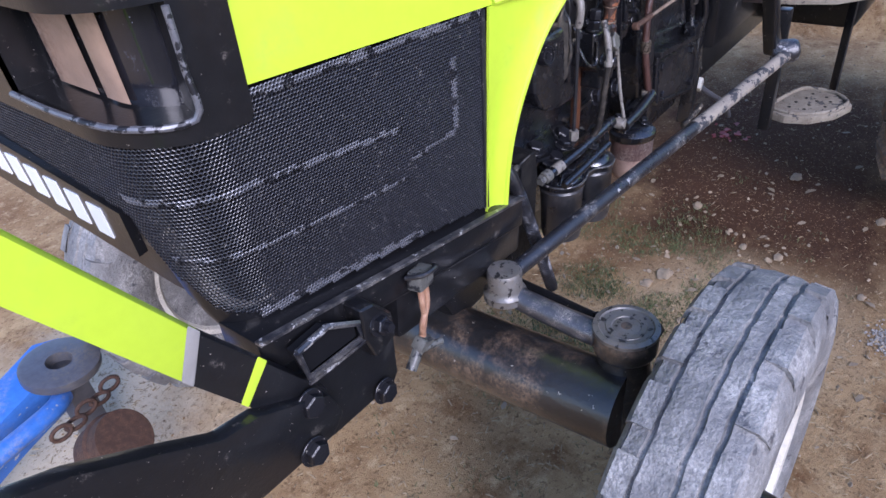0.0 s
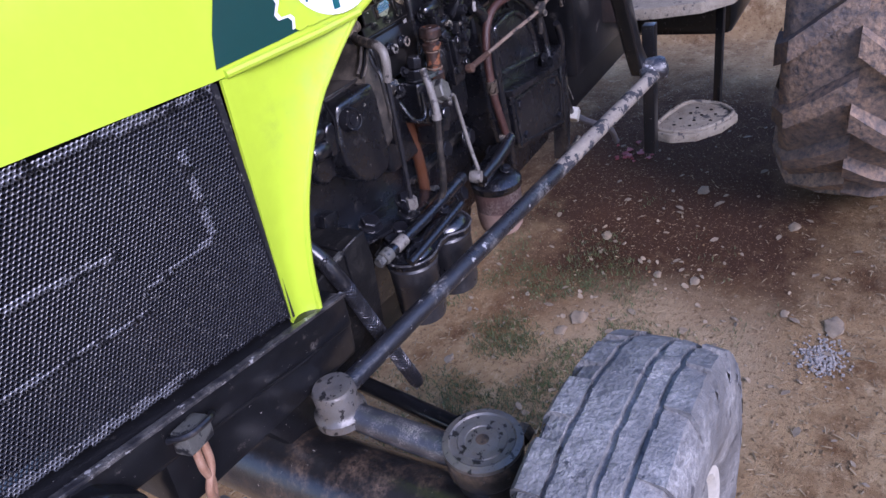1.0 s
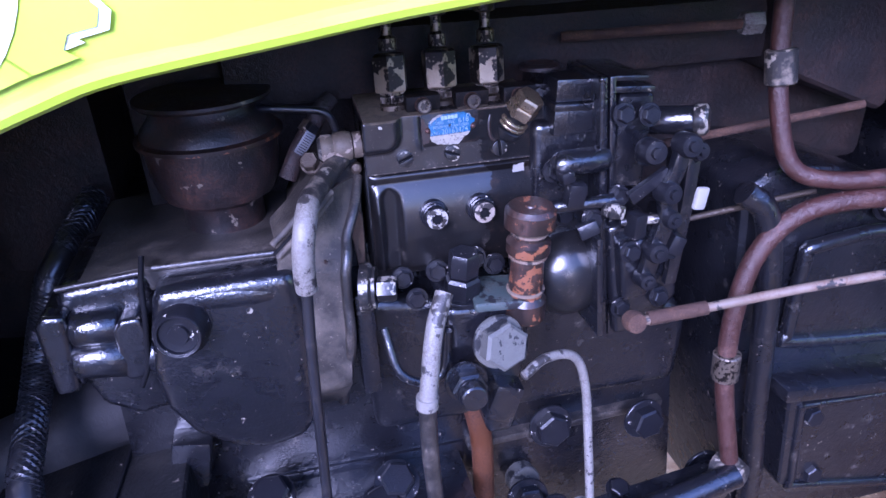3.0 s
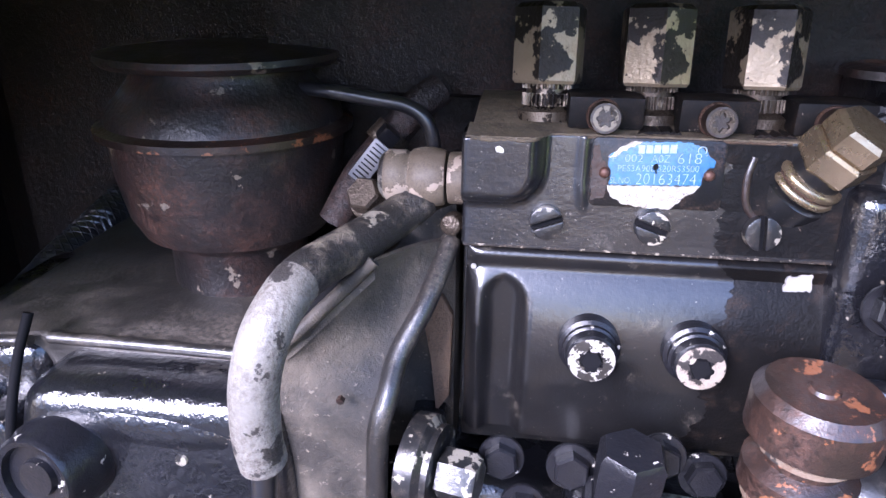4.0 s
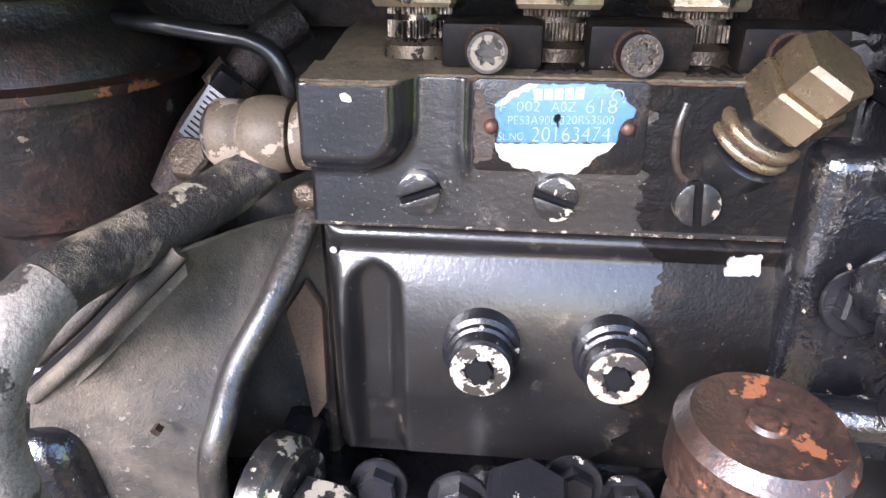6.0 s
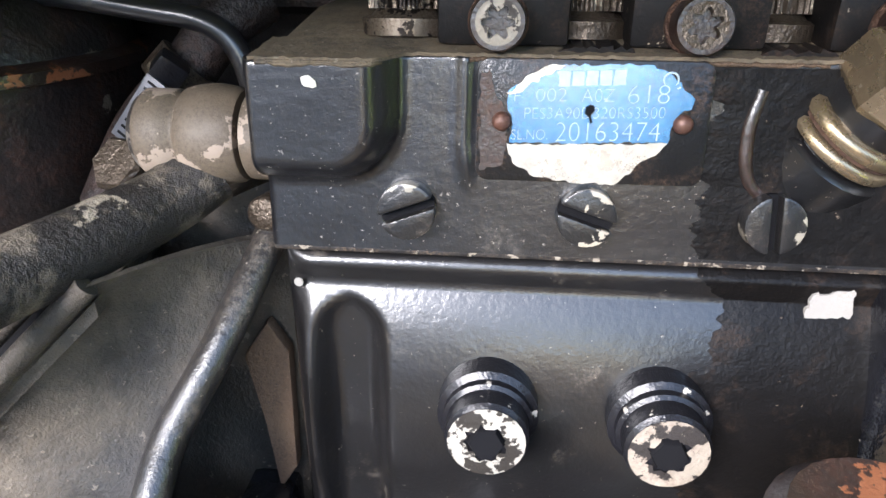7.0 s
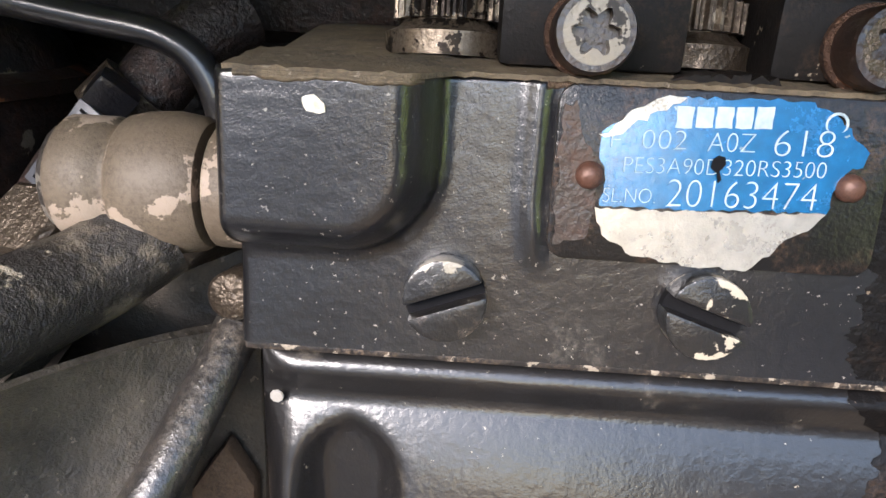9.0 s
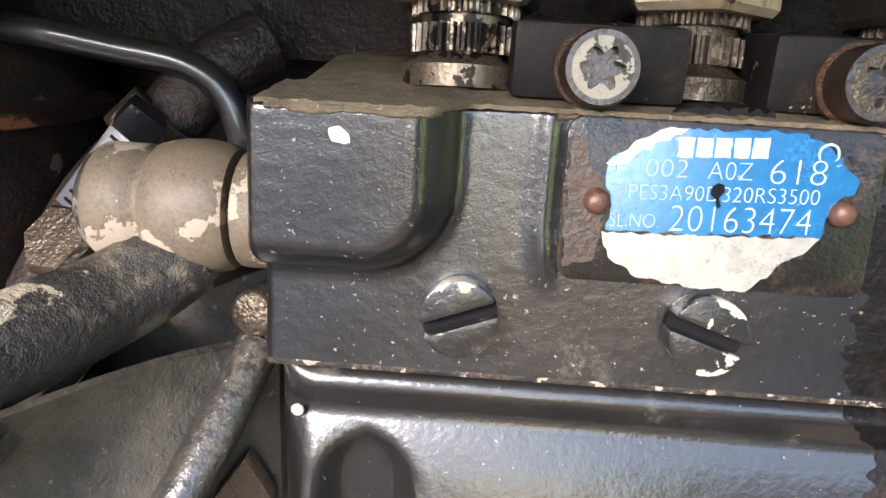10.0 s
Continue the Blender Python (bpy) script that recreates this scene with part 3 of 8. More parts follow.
for _ in range(9000):
    x, y = rng.uniform(0.2, 3.6), rng.uniform(-0.3, 2.4)
    if math.hypot(x - 2.35, y - 0.95) < 0.7 and rng.random() < 0.85:
        continue
    ln, w, a = rng.uniform(0.005, 0.022), rng.uniform(0.0007, 0.0019), rng.random() * 6.3
    dx, dy, z = ln * math.cos(a), ln * math.sin(a), ground_z(x, y) + 0.003
    n_ = Vector((-dy, dx, 0)).normalized() * w
    p, q = Vector((x, y, z)), Vector((x + dx, y + dy, z + rng.uniform(0, 0.006)))
    top = (p + q) / 2 + Vector((0, 0, w * 1.6))
    v = [st.bm.verts.new(c) for c in (p - n_, p + n_, q + n_, q - n_, top)]
    for tri in ((0, 1, 4), (1, 2, 4), (2, 3, 4), (3, 0, 4)):
        st.bm.faces.new([v[k] for k in tri])
thing("straw_litter", st, M["straw"], (0, 0, 0), "scattered dry straw and leaf litter on soil", "straw", kind="stuff")

cv, cf_ = [], []
for i in range(10500):
    x, y = (rng.uniform(0.2, 3.4), rng.uniform(-0.3, 2.2)) if i < 6500 else (rng.gauss(1.72, 0.25), rng.gauss(0.75, 0.25))
    if noise.noise((x * 2.1, y * 2.1, 4.0)) < rng.uniform(-0.25, 0.35) or (math.hypot(x - 2.3, y - 0.95) < 0.8 and rng.random() < 0.92):
        continue
    z, a, r_ = ground_z(x, y) + 0.002, rng.random() * 6.3, 0.0014 + 0.0052 * rng.random() ** 3
    k = len(cv)
    for i in range(5):
        q = a + i * 1.257
        rr = r_ * rng.uniform(0.6, 1.3)
        cv.append((x + rr * math.cos(q), y + 0.7 * rr * math.sin(q), z + rng.uniform(-0.001, 0.0025)))
    cv.append((x, y, z + 0.0012 + r_ * 0.4))
    cf_ += [(k + i, k + (i + 1) % 5, k + 5) for i in range(5)]
cm = bpy.data.meshes.new("chaff")
cm.from_pydata(cv, [], cf_)
ch = B()
ch.bm.from_mesh(cm)
thing("chaff_litter", ch, M["chaff"], (0, 0, 0), "pale chaff and wood chips strewn over the soil", "chaff", kind="stuff", smooth=20)

lv = B()
for _ in range(150):
    x, y = rng.uniform(1.0, 3.2), rng.uniform(-0.2, 1.3)
    r_, a, z = rng.uniform(0.007, 0.020), rng.random() * 6.3, ground_z(x, y) + 0.004
    d, n_ = Vector((math.cos(a), math.sin(a), 0)) * r_, Vector((-math.sin(a), math.cos(a), 0)) * r_ * 0.45
    c = Vector((x, y, z))
    up = Vector((0, 0, r_ * 0.3))
    v = [lv.bm.verts.new(p) for p in (c - d, c - d * 0.3 + n_ + up * rng.random(), c + d * 0.5 + n_ * 0.8 + up * rng.random(), c + d + up * 0.3, c + d * 0.4 - n_ + up * rng.random(), c - d * 0.4 - n_ * 0.9 + up * rng.random())]
    for q in ((0, 1, 5), (1, 4, 5), (1, 2, 4), (2, 3, 4)):
        lv.bm.faces.new([v[k] for k in q])
thing("dry_leaves", lv, M["stone"], (0, 0, 0), "curled pale dry leaves on the soil", "leaves", kind="stuff")

rs = B()
for _ in range(16):
    x, y, a, r_ = rng.gauss(2.73, 0.05), rng.gauss(1.08, 0.05), rng.random() * 6.3, rng.uniform(0.008, 0.02)
    rs.prism([(x + r_ * rng.uniform(0.5, 1.1) * math.cos(a + i * 1.05), y + r_ * rng.uniform(0.4, 1.0) * math.sin(a + i * 1.05), ground_z(x, y) + 0.004 + 0.004 * rng.random()) for i in range(6)], (0, 0, 0.002))
thing("red_scraps", rs, M["redscrap"], (0, 0, 0), "scattered red wrapper scraps on dark soil", "litter", kind="stuff")

gh = B()
for _ in range(420):
    x, y = rng.gauss(1.7515, 0.032), rng.gauss(0.3092, 0.024)
    s_ = rng.uniform(0.0014, 0.0036)
    gh.box((x, y, ground_z(x, y) + s_ * 0.8), (s_ * 2, s_ * 1.6, s_ * 1.4), (rng.random() * 90, rng.random() * 90, rng.random() * 90), 0)
thing("gravel_heap", gh, M["gravel"], (0, 0, 0), "small heap of pale grey gravel", "gravel", kind="stuff", smooth=10)

gr = B()
for _ in range(2500):
    cx, cy = rng.gauss(1.56, 0.30), rng.gauss(1.02, 0.20)
    if noise.noise((cx * 5, cy * 5, 7)) < 0.0:
        continue
    for _ in range(7):
        x, y = cx + rng.gauss(0, 0.018), cy + rng.gauss(0, 0.018)
        h, a, w = rng.uniform(0.005, 0.012), rng.random() * 6.3, rng.uniform(0.0008, 0.0017)
        z = ground_z(x, y)
        d = Vector((math.cos(a), math.sin(a), 0))
        s = Vector((-d.y, d.x, 0)) * w
        p, mid, tip = Vector((x, y, z)), Vector((x, y, z + h * 0.7)) + d * h * 0.4, Vector((x, y, z + h)) + d * h * 1.1
        v = [gr.bm.verts.new(c) for c in (p - s, p + s, mid + s * 0.7, mid - s * 0.7, tip)]
        gr.bm.faces.new(v[:4]), gr.bm.faces.new((v[3], v[2], v[4]))
thing("grass_patch", gr, M["grass"], (0, 0, 0), "thin short green grass patch beside the tractor", "grass", kind="stuff")

for k, (x, y, s) in enumerate(((1.73, 0.92, 0.028), (1.66, 0.95, 0.02), (1.98, 0.66, 0.017), (1.99, 0.77, 0.015), (2.34, 0.44, 0.022), (1.88, 0.29, 0.03), (2.15, 0.98, 0.02),
                               (1.9, 0.41, 0.014), (2.5, 0.75, 0.025), (1.45, 1.2, 0.016))):
    r_ = B()
    ico = bmesh.ops.create_icosphere(r_.bm, subdivisions=2, radius=1)
    for v in ico["verts"]:
        v.co *= 1 + 0.55 * noise.noise(v.co * 1.3 + Vector((k * 3.1, 0, 0)))
        v.co = Vector((v.co.x * s * 1.2, v.co.y * s * 0.8, v.co.z * s * 0.28))
    bmesh.ops.translate(r_.bm, verts=r_.bm.verts, vec=(x, y, ground_z(x, y) + s * 0.12))
    thing("stone", r_, M["stone"], (x, y, ground_z(x, y)), "pale flat stone lying on the soil", "stone", "stones on the ground")

# unseen plain wall added behind the camera to shape shade and reflections
wl = B().box((3.56, -1.45, 0.82), (3.6, 0.22, 1.64), (0, 0, 0), 0.01)
thing("wall_south", wl, M["plaster"], (3.56, -1.45, 0), "unseen plain wall added to darken reflections and block light", "wall", kind="structure")

# second unseen wall, pale, added as a grey reflector for the pump face
wl = B().box((-2.0, -3.7, 1.15), (6.0, 0.25, 2.30), (0, 0, 0), 0.01)
thing("wall_west", wl, M["whitewash"], (-2.0, -3.7, 0), "unseen pale wall added to give a cool grey reflection", "wall", kind="structure")

# ---- tractor: body ----
YC = 1.13
tractor = holder("tractor", (1.6, YC, 0), "lime-green and black farm tractor with its engine side exposed", "tractor")

SIDE = [(0.20, 0.875), (0.375, 0.862), (0.732, 0.824), (0.905, 0.785), (1.0, 0.773), (1.25, 0.770), (1.8, 0.77)]
LOW = [(0.20, 1.125), (0.375, 1.118), (0.732, 1.100), (0.905, 1.108), (0.94, 1.121), (0.97, 1.130), (1.03, 1.139), (1.10, 1.148), (1.25, 1.161), (1.5, 1.17), (1.8, 1.172)]


def hood_y(x, z=1.15):
    return lerp(SIDE, x) + 0.10 * max(0, (z - 1.19)) ** 1.3


def hood_at(u, v):
    x = 0.375 + 1.375 * u
    zb, yb = lerp(LOW, x), lerp(SIDE, x)
    top = 1.36 + 0.05 * u
    w = v * 2 - 1
    s = abs(w)
    if s > 0.45:
        k = (1 - s) / 0.55
        z = zb + (top - 0.09 - zb) * k
        y = hood_y(x, z)
    else:
        k = 1 - s / 0.45
        yb = hood_y(x, top - 0.09)
        z = top - 0.09 + 0.09 * math.sin(min(1, k * 1.6) * math.pi / 2)
        y = yb + (YC - yb) * k ** 1.25
    if w > 0:
        y = 2 * YC - y
    return (x, y, z)


hood = part("hood", B().sheet(hood_at, 70, 64, 0.004, lambda u, v: Vector((0, 1 if v < 0.5 else -1, -0.3)).normalized()), M["lime"], tractor,
            "glossy lime-green sheet-metal hood with rolled lower lip", smooth=50)
part("hood_lip", B().tube([(x, hood_y(x) + 0.003, lerp(LOW, x) + 0.001) for x in (0.905, 0.94, 0.97, 1.03, 1.10, 1.25, 1.5, 1.75)], 0.0055, 10, 5), M["lime"], hood)
part("hood_fold", B().tube([(0.735, 0.821, 1.103), (0.79, 0.808, 1.1045), (0.85, 0.795, 1.106), (0.905, 0.783, 1.1095)], 0.0045, 8, 4), M["lime"], hood)

# the panel between the grille and the wheel arch
arch = [(0.905, 1.107), (0.887, 1.092), (0.869, 1.076), (0.852, 1.059), (0.836, 1.042), (0.82, 1.019), (0.807, 0.995), (0.794, 0.968), (0.783, 0.941),
        (0.774, 0.912), (0.768, 0.887), (0.762, 0.850), (0.758, 0.80)]
pan = B()


def panel_at(u, v):
    k = u * (len(arch) - 1)
    i = min(int(k), len(arch) - 2)
    ax = arch[i][0] + (arch[i + 1][0] - arch[i][0]) * (k - i)
    az = arch[i][1] + (arch[i + 1][1] - arch[i][1]) * (k - i)
    lx, lz = 0.729 - 0.011 * u, 1.099 - 0.293 * u
    x, z = lx + (ax - lx) * v, lz + (az - lz) * v
    return (x, 0.821 - 0.205 * (x - 0.733) + 0.042 * (1.1 - z) + 0.010 * math.sin(v * math.pi), z)


side_panel = part("side_panel", pan.sheet(panel_at, 36, 10, 0.004), M["lime"], tractor, "lime-green panel with a curved rear edge", smooth=50)
part("rolled_edge", B().tube([Vector(panel_at(i / 12, 1)) + Vector((0, 0.003, 0)) for i in range(13)], 0.004, 8, 3), M["lime"], side_panel)

# decals on the hood side


def decal(name, outline, material, lift, label=""):
    """A thin flat sticker: outline of (x, z) on the hood side."""
    b = B()
    cx = sum(p[0] for p in outline) / len(outline)
    cz = sum(p[1] for p in outline) / len(outline)
    b.bm.verts.ensure_lookup_table()
    vs = [b.bm.verts.new((x, hood_y(x, z) - lift, z)) for x, z in outline]
    c = b.bm.verts.new((cx, hood_y(cx, cz) - lift, cz))
    for p, q in zip(vs, vs[1:] + vs[:1]):
        b.bm.faces.new((p, q, c))
    bmesh.ops.subdivide_edges(b.bm, edges=b.bm.edges[:], cuts=3, use_grid_fill=True)
    for v in b.bm.verts:
        v.co.y = hood_y(v.co.x, v.co.z) - lift
    return part(name, b, material, hood, label)


def clip_low(pts, gap=0.004):
    return [(x, max(z, lerp(LOW, x) + gap)) for x, z in pts]


EX, EZ = 0.8865, 1.179


def gear(r1, r2, a0, a1, teeth=22):
    out = []
    for i in range(teeth * 4):
        a = radians(a0 + (a1 - a0) * i / (teeth * 4 - 1))
        r = r2 if (i // 2) % 2 else r1
        out.append((EX + r * math.cos(a), EZ + r * math.sin(a)))
    return out


disc = lambda r, k=48: [(EX + r * math.cos(2 * math.pi * i / k), EZ + r * math.sin(2 * math.pi * i / k)) for i in range(k)]
decal("green_field_decal", [(0.728, 1.110), (0.80, 1.113), (0.88, 1.118), (0.88, 1.29), (0.82, 1.29), (0.787, 1.25), (0.757, 1.19), (0.736, 1.14)], M["dgreen"], 0.0016,
      "dark green decal field with a white border")
BAND = [(0.90, 1.12), (0.985, 1.165), (1.1, 1.178), (1.3, 1.188), (1.7, 1.195)]


def band_at(u, v):
    x = 0.90 + 0.80 * u
    z0 = max(lerp(BAND, x), lerp(LOW, x) + 0.02)
    z = z0 + (1.29 - z0) * v
    return (x, hood_y(x, z) - 0.0020, z)


part("grey_band_decal", B().sheet(band_at, 90, 14, 0.0004), M["lilac"], hood, "lilac-grey decal band along the hood", smooth=60)
decal("gear_outline_decal", clip_low(gear(0.084, 0.093, 0, 360), 0.014), M["white"], 0.0024)
decal("gear_decal", clip_low(gear(0.080, 0.089, 0, 360), 0.010), M["lime"], 0.0032, "lime-green toothed ring decal")
decal("emblem_disc_decal", clip_low(disc(0.064)), M["white"], 0.0040, "white round emblem decal")


def stroke(pts, w0, w1):
    k = len(pts)
    l, r = [], []
    for i, (x, z) in enumerate(pts):
        a, b = pts[max(i - 1, 0)], pts[min(i + 1, k - 1)]
        d = Vector((b[0] - a[0], b[1] - a[1])).normalized()
        w = (w0 + (w1 - w0) * i / (k - 1)) / 2
        l.append((x - d.y * w, z + d.x * w)), r.append((x + d.y * w, z - d.x * w))
    return l + r[::-1]


def ribbon(name, pts, w0, w1, material, lift):
    b = B()
    if name.startswith("emblem"):
        pts = [(x, 1.120 + (z - 1.120) * 0.80) for x, z in pts]
    Q = [Vector((2 * pts[0][0] - pts[1][0], 2 * pts[0][1] - pts[1][1]))] + [Vector(p) for p in pts] + [Vector((2 * pts[-1][0] - pts[-2][0], 2 * pts[-1][1] - pts[-2][1]))]
    fine = []
    for i in range(1, len(Q) - 2):
        a_, b_, c_, d_ = Q[i - 1:i + 3]
        fine += [tuple(0.5 * (2 * b_ + (c_ - a_) * u + (2 * a_ - 5 * b_ + 4 * c_ - d_) * u * u + (3 * b_ - a_ - 3 * c_ + d_) * u ** 3)) for u in (0, 0.2, 0.4, 0.6, 0.8)]
    pts = fine + [tuple(pts[-1])]
    o = stroke(pts, w0, w1)
    k = len(pts)
    vs = [b.bm.verts.new((x, hood_y(x, z) - lift, z)) for x, z in o]
    for i in range(k - 1):
        b.bm.faces.new((vs[i], vs[i + 1], vs[2 * k - 2 - i], vs[2 * k - 1 - i]))
    return part(name, b, material, hood)


ribbon("emblem_stem", [(0.8765, 1.122), (0.8765, 1.145), (0.8750, 1.161)], 0.0085, 0.0075, M["teal"], 0.0047)
ribbon("emblem_leaf", [(0.8760, 1.150), (0.8680, 1.153), (0.8580, 1.157), (0.8500, 1.157), (0.8440, 1.153), (0.8420, 1.143)], 0.009, 0.003, M["teal"], 0.0048)
ribbon("emblem_hook", [(0.8780, 1.150), (0.8900, 1.158), (0.9030, 1.166), (0.9140, 1.169), (0.9220, 1.165), (0.9220, 1.154), (0.9140, 1.143), (0.9040, 1.135), (0.8950, 1.126)], 0.007, 0.002,
       M["teal"], 0.0049)
for i in range(9):
    for s in (-1, 1):
        x0, z0 = 0.879 + s * 0.0010, 1.164 + i * 0.0050
        ribbon("wheat_grain", [(x0, z0), (x0 + s * 0.005, z0 + 0.0014), (x0 + s * 0.0095, z0 + 0.0042)], 0.0034, 0.0008, M["yellow"], 0.0048)
for x0, w in ((1.0618, 0.020), (1.125, 0.021), (1.19, 0.021), (1.26, 0.022)):
    for nm, o, m_, lf in (("letter_outline", 0.0, M["ink_shade"], 0.0026), ("letter_block", 0.0016, M["white"], 0.0034)):
        decal(nm, [(x0 + o, 1.1745 + o + 0.02 * (x0 - 1.06)), (x0 + w - o, 1.1745 + o + 0.02 * (x0 - 1.06)), (x0 + w - o, 1.21), (x0 + o, 1.21)], m_, lf)
st_d, st_n, st_c = Vector((0.941, 0.338)), Vector((0.338, -0.941)), Vector((0.409, 1.2198))
cap = [st_c + 0.0112 * (math.sin(a) * -st_d + math.cos(a) * st_n) for a in [math.pi * i / 14 for i in range(15)]]
decal("vent_stripe_decal", [tuple(p) for p in cap] + [tuple(st_c + st_d * 0.11 - st_n * 0.0112), tuple(st_c + st_d * 0.11 + st_n * 0.0112)], M["brownd"], 0.0022, "dark brown vent decal with a rounded end and yellow lines")
for k in (-1, 0, 1):
    q = st_c + st_n * 0.0058 * k - st_d * (0.0095 if k else 0.0108)
    ribbon("vent_line_decal", [tuple(q), tuple(q + st_d * 0.05), tuple(q + st_d * 0.118)], 0.0017, 0.0017, M["yellow"], 0.0032)

# ---- tractor: nose and grille ----
NX = 0.28           # front face
CR = 0.085           # corner radius


def nose_path(s):
    """Round the nose in plan: s metres from the rear end of the side, towards the front and across it."""
    side_len = 0.725 - (NX + CR)
    if s < side_len:
        x = 0.725 - s
        return Vector((x, lerp(SIDE, x) + 0.004, 0)), Vector((0.09, -1, 0)).normalized()
    s -= side_len
    y0 = lerp(SIDE, NX + CR) + 0.004
    arc = CR * math.pi / 2
    if s < arc:
        a = s / CR
        return Vector((NX + CR - CR * math.sin(a), y0 + CR - CR * math.cos(a), 0)), Vector((-math.sin(a), -math.cos(a), 0))
    return Vector((NX, y0 + CR + s - arc, 0)), Vector((-1, 0, 0))


GR_TOP = [(0, 1.098), (0.333, 1.112), (0.336, 1.086), (0.39, 1.085), (0.47, 1.092), (0.9, 1.104)]
GR_LOW = [(0, 0.812), (0.38, 0.864), (0.425, 0.880), (0.47, 0.945), (0.50, 1.0), (0.75, 1.035), (0.9, 1.04)]


def nose_at(s, z, out=0.0):
    p, n_ = nose_path(s)
    lean = 0.012 * (1.1 - z) / 0.3
    p = p - n_ * lean + n_ * out
    p.z = z
    return p


def perforated(b, s0, s1, pitch, zlo, zhi, depth=0.0015, hole=0.41, out=0.0):
    """A sheet of hexagon cells, each with a six-sided hole that has depth."""
    dz = pitch * 0.866
    row = 0
    z = 0.78
    while z < 1.13:
        s = s0 + (pitch / 2 if row % 2 else 0)
        while s < s1:
            if zlo(s) + dz * 0.5 < z < zhi(s) - dz * 0.5:
                o, i_, d_ = [], [], []
                for k in range(6):
                    a = radians(60 * k + 30)
                    c, sn = math.cos(a), math.sin(a)
                    R = pitch / math.sqrt(3)
                    o.append(b.bm.verts.new(nose_at(s + R * c, z + R * sn, out)))
                    i_.append(b.bm.verts.new(nose_at(s + pitch * hole * c, z + pitch * hole * sn, out + 0.0004)))
                    d_.append(b.bm.verts.new(nose_at(s + pitch * hole * c, z + pitch * hole * sn, out - depth)))
                for k in range(6):
                    j = (k + 1) % 6
                    b.bm.faces.new((o[k], o[j], i_[j], i_[k]))
                    b.bm.faces.new((i_[k], i_[j], d_[j], d_[k]))
            s += pitch
        z += dz
        row += 1
    return b


grille = part("grille", perforated(B(), 0.0, 0.95, 0.0047, lambda s: lerp(GR_LOW, s), lambda s: lerp(GR_TOP, s)), M["grille"], tractor,
              "black perforated sheet-metal grille, dusty and dented", smooth=20)


def seam_strip(pairs, w, label):
    """A worn bright row of the perforated sheet: pairs of (s, z)."""
    inside = lambda s: pairs[0][0] <= s <= pairs[-1][0]
    part("seam_strip", perforated(B(), 0.0, 0.95, 0.0047, lambda s: lerp(pairs, s) - w / 2 if inside(s) else 9.0, lambda s: lerp(pairs, s) + w / 2, out=0.0012), M["seam"], grille, label, smooth=20)


seam_strip([(0.15, 0.998), (0.36, 1.018), (0.46, 1.026), (0.50, 1.028)], 0.0115, "bright worn seam across the grille")
seam_strip([(0.060, 0.958), (0.142, 0.951), (0.149, 0.930), (0.281, 0.938), (0.36, 0.945), (0.46, 0.958)], 0.0095, "rusty stepped crease across the grille")
seam_strip([(0.054, 1.007), (0.062, 1.007)], 0.098, "upright worn crease of the grille")
seam_strip([(0.13, 0.838), (0.385, 0.866)], 0.0150, "bare lower seam of the grille")
seam_strip([(0.004, 1.094), (0.335, 1.107)], 0.0135, "worn upper seam of the grille")
part("grille_edge", B().prism([nose_at(0, 1.098, 0.003), nose_at(0.007, 1.098, 0.003), nose_at(0.007, 0.812, 0.003), nose_at(0, 0.812, 0.003)], (0, 0.004, 0)), M["grille"], grille)
# dark sheet that follows the nose 30 mm behind the grille
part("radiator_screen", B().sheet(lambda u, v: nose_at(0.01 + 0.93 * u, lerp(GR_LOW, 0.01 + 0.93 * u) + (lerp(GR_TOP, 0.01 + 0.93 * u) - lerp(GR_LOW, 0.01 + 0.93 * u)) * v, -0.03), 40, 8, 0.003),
     M["grime_shade"], tractor, "dark sheet behind the grille")

part("nose_apron", B().sheet(lambda u, v: nose_at(0.36 + 0.56 * u, lerp(GR_LOW, 0.36 + 0.56 * u) + 0.004 - (0.050 + 0.01 * u) * v, -0.004 - 0.006 * v), 30, 4, 0.006, (0.3, 0.9, 0)), M["black"], tractor, "black lower lip of the nose", smooth=50)

part("nose_underpanel", B().sheet(lambda u, v: nose_at(0.47 + 0.46 * u, 0.950 + 0.028 * u - 0.048 * v, -0.012), 16, 3, 0.006, (0.8, 0.4, 0)), M["black"], tractor, "black panel under the name band", smooth=50)

# lower front band with the maker's white letter blocks
bandm = part("name_band", B().sheet(lambda u, v: nose_at(0.515 + 0.435 * u, 0.947 + 0.028 * u + (0.055 + 0.01 * u) * v, 0.004), 12, 3, 0.012, (1, 0.2, 0)), M["black"], tractor,
             "black front band with white lettering blocks")
for i in range(6):
    s0 = 0.556 + 0.046 * i
    b = B()
    b.sheet(lambda u, v: nose_at(s0 + 0.031 * u, 0.9575 + 0.0038 * i + 0.038 * v, 0.0055), 2, 2, 0.0015, (1, 0.2, 0))
    part("letter_block", b, M["white"], bandm, "white letter block")

# hood front above the cowl
def brow_at(u, v):
    s = 0.345 + 0.56 * u
    z = 1.222 + 0.13 * v
    return nose_at(s, z, 0.004 - 0.10 * v ** 2.2)


part("hood_brow", B().sheet(brow_at, 40, 10, 0.004, (0.3, 0.9, 0)), M["lime"], hood, "lime-green brow over the headlamps", smooth=50)

# nose cowl with the headlamp recess
def cowl_at(u, v):
    s = 0.335 + 0.56 * u
    lo, hi = lerp(GR_TOP, s) - 0.002, 1.222
    return nose_at(s, lo + (hi - lo) * v, 0.0065)


nose = None
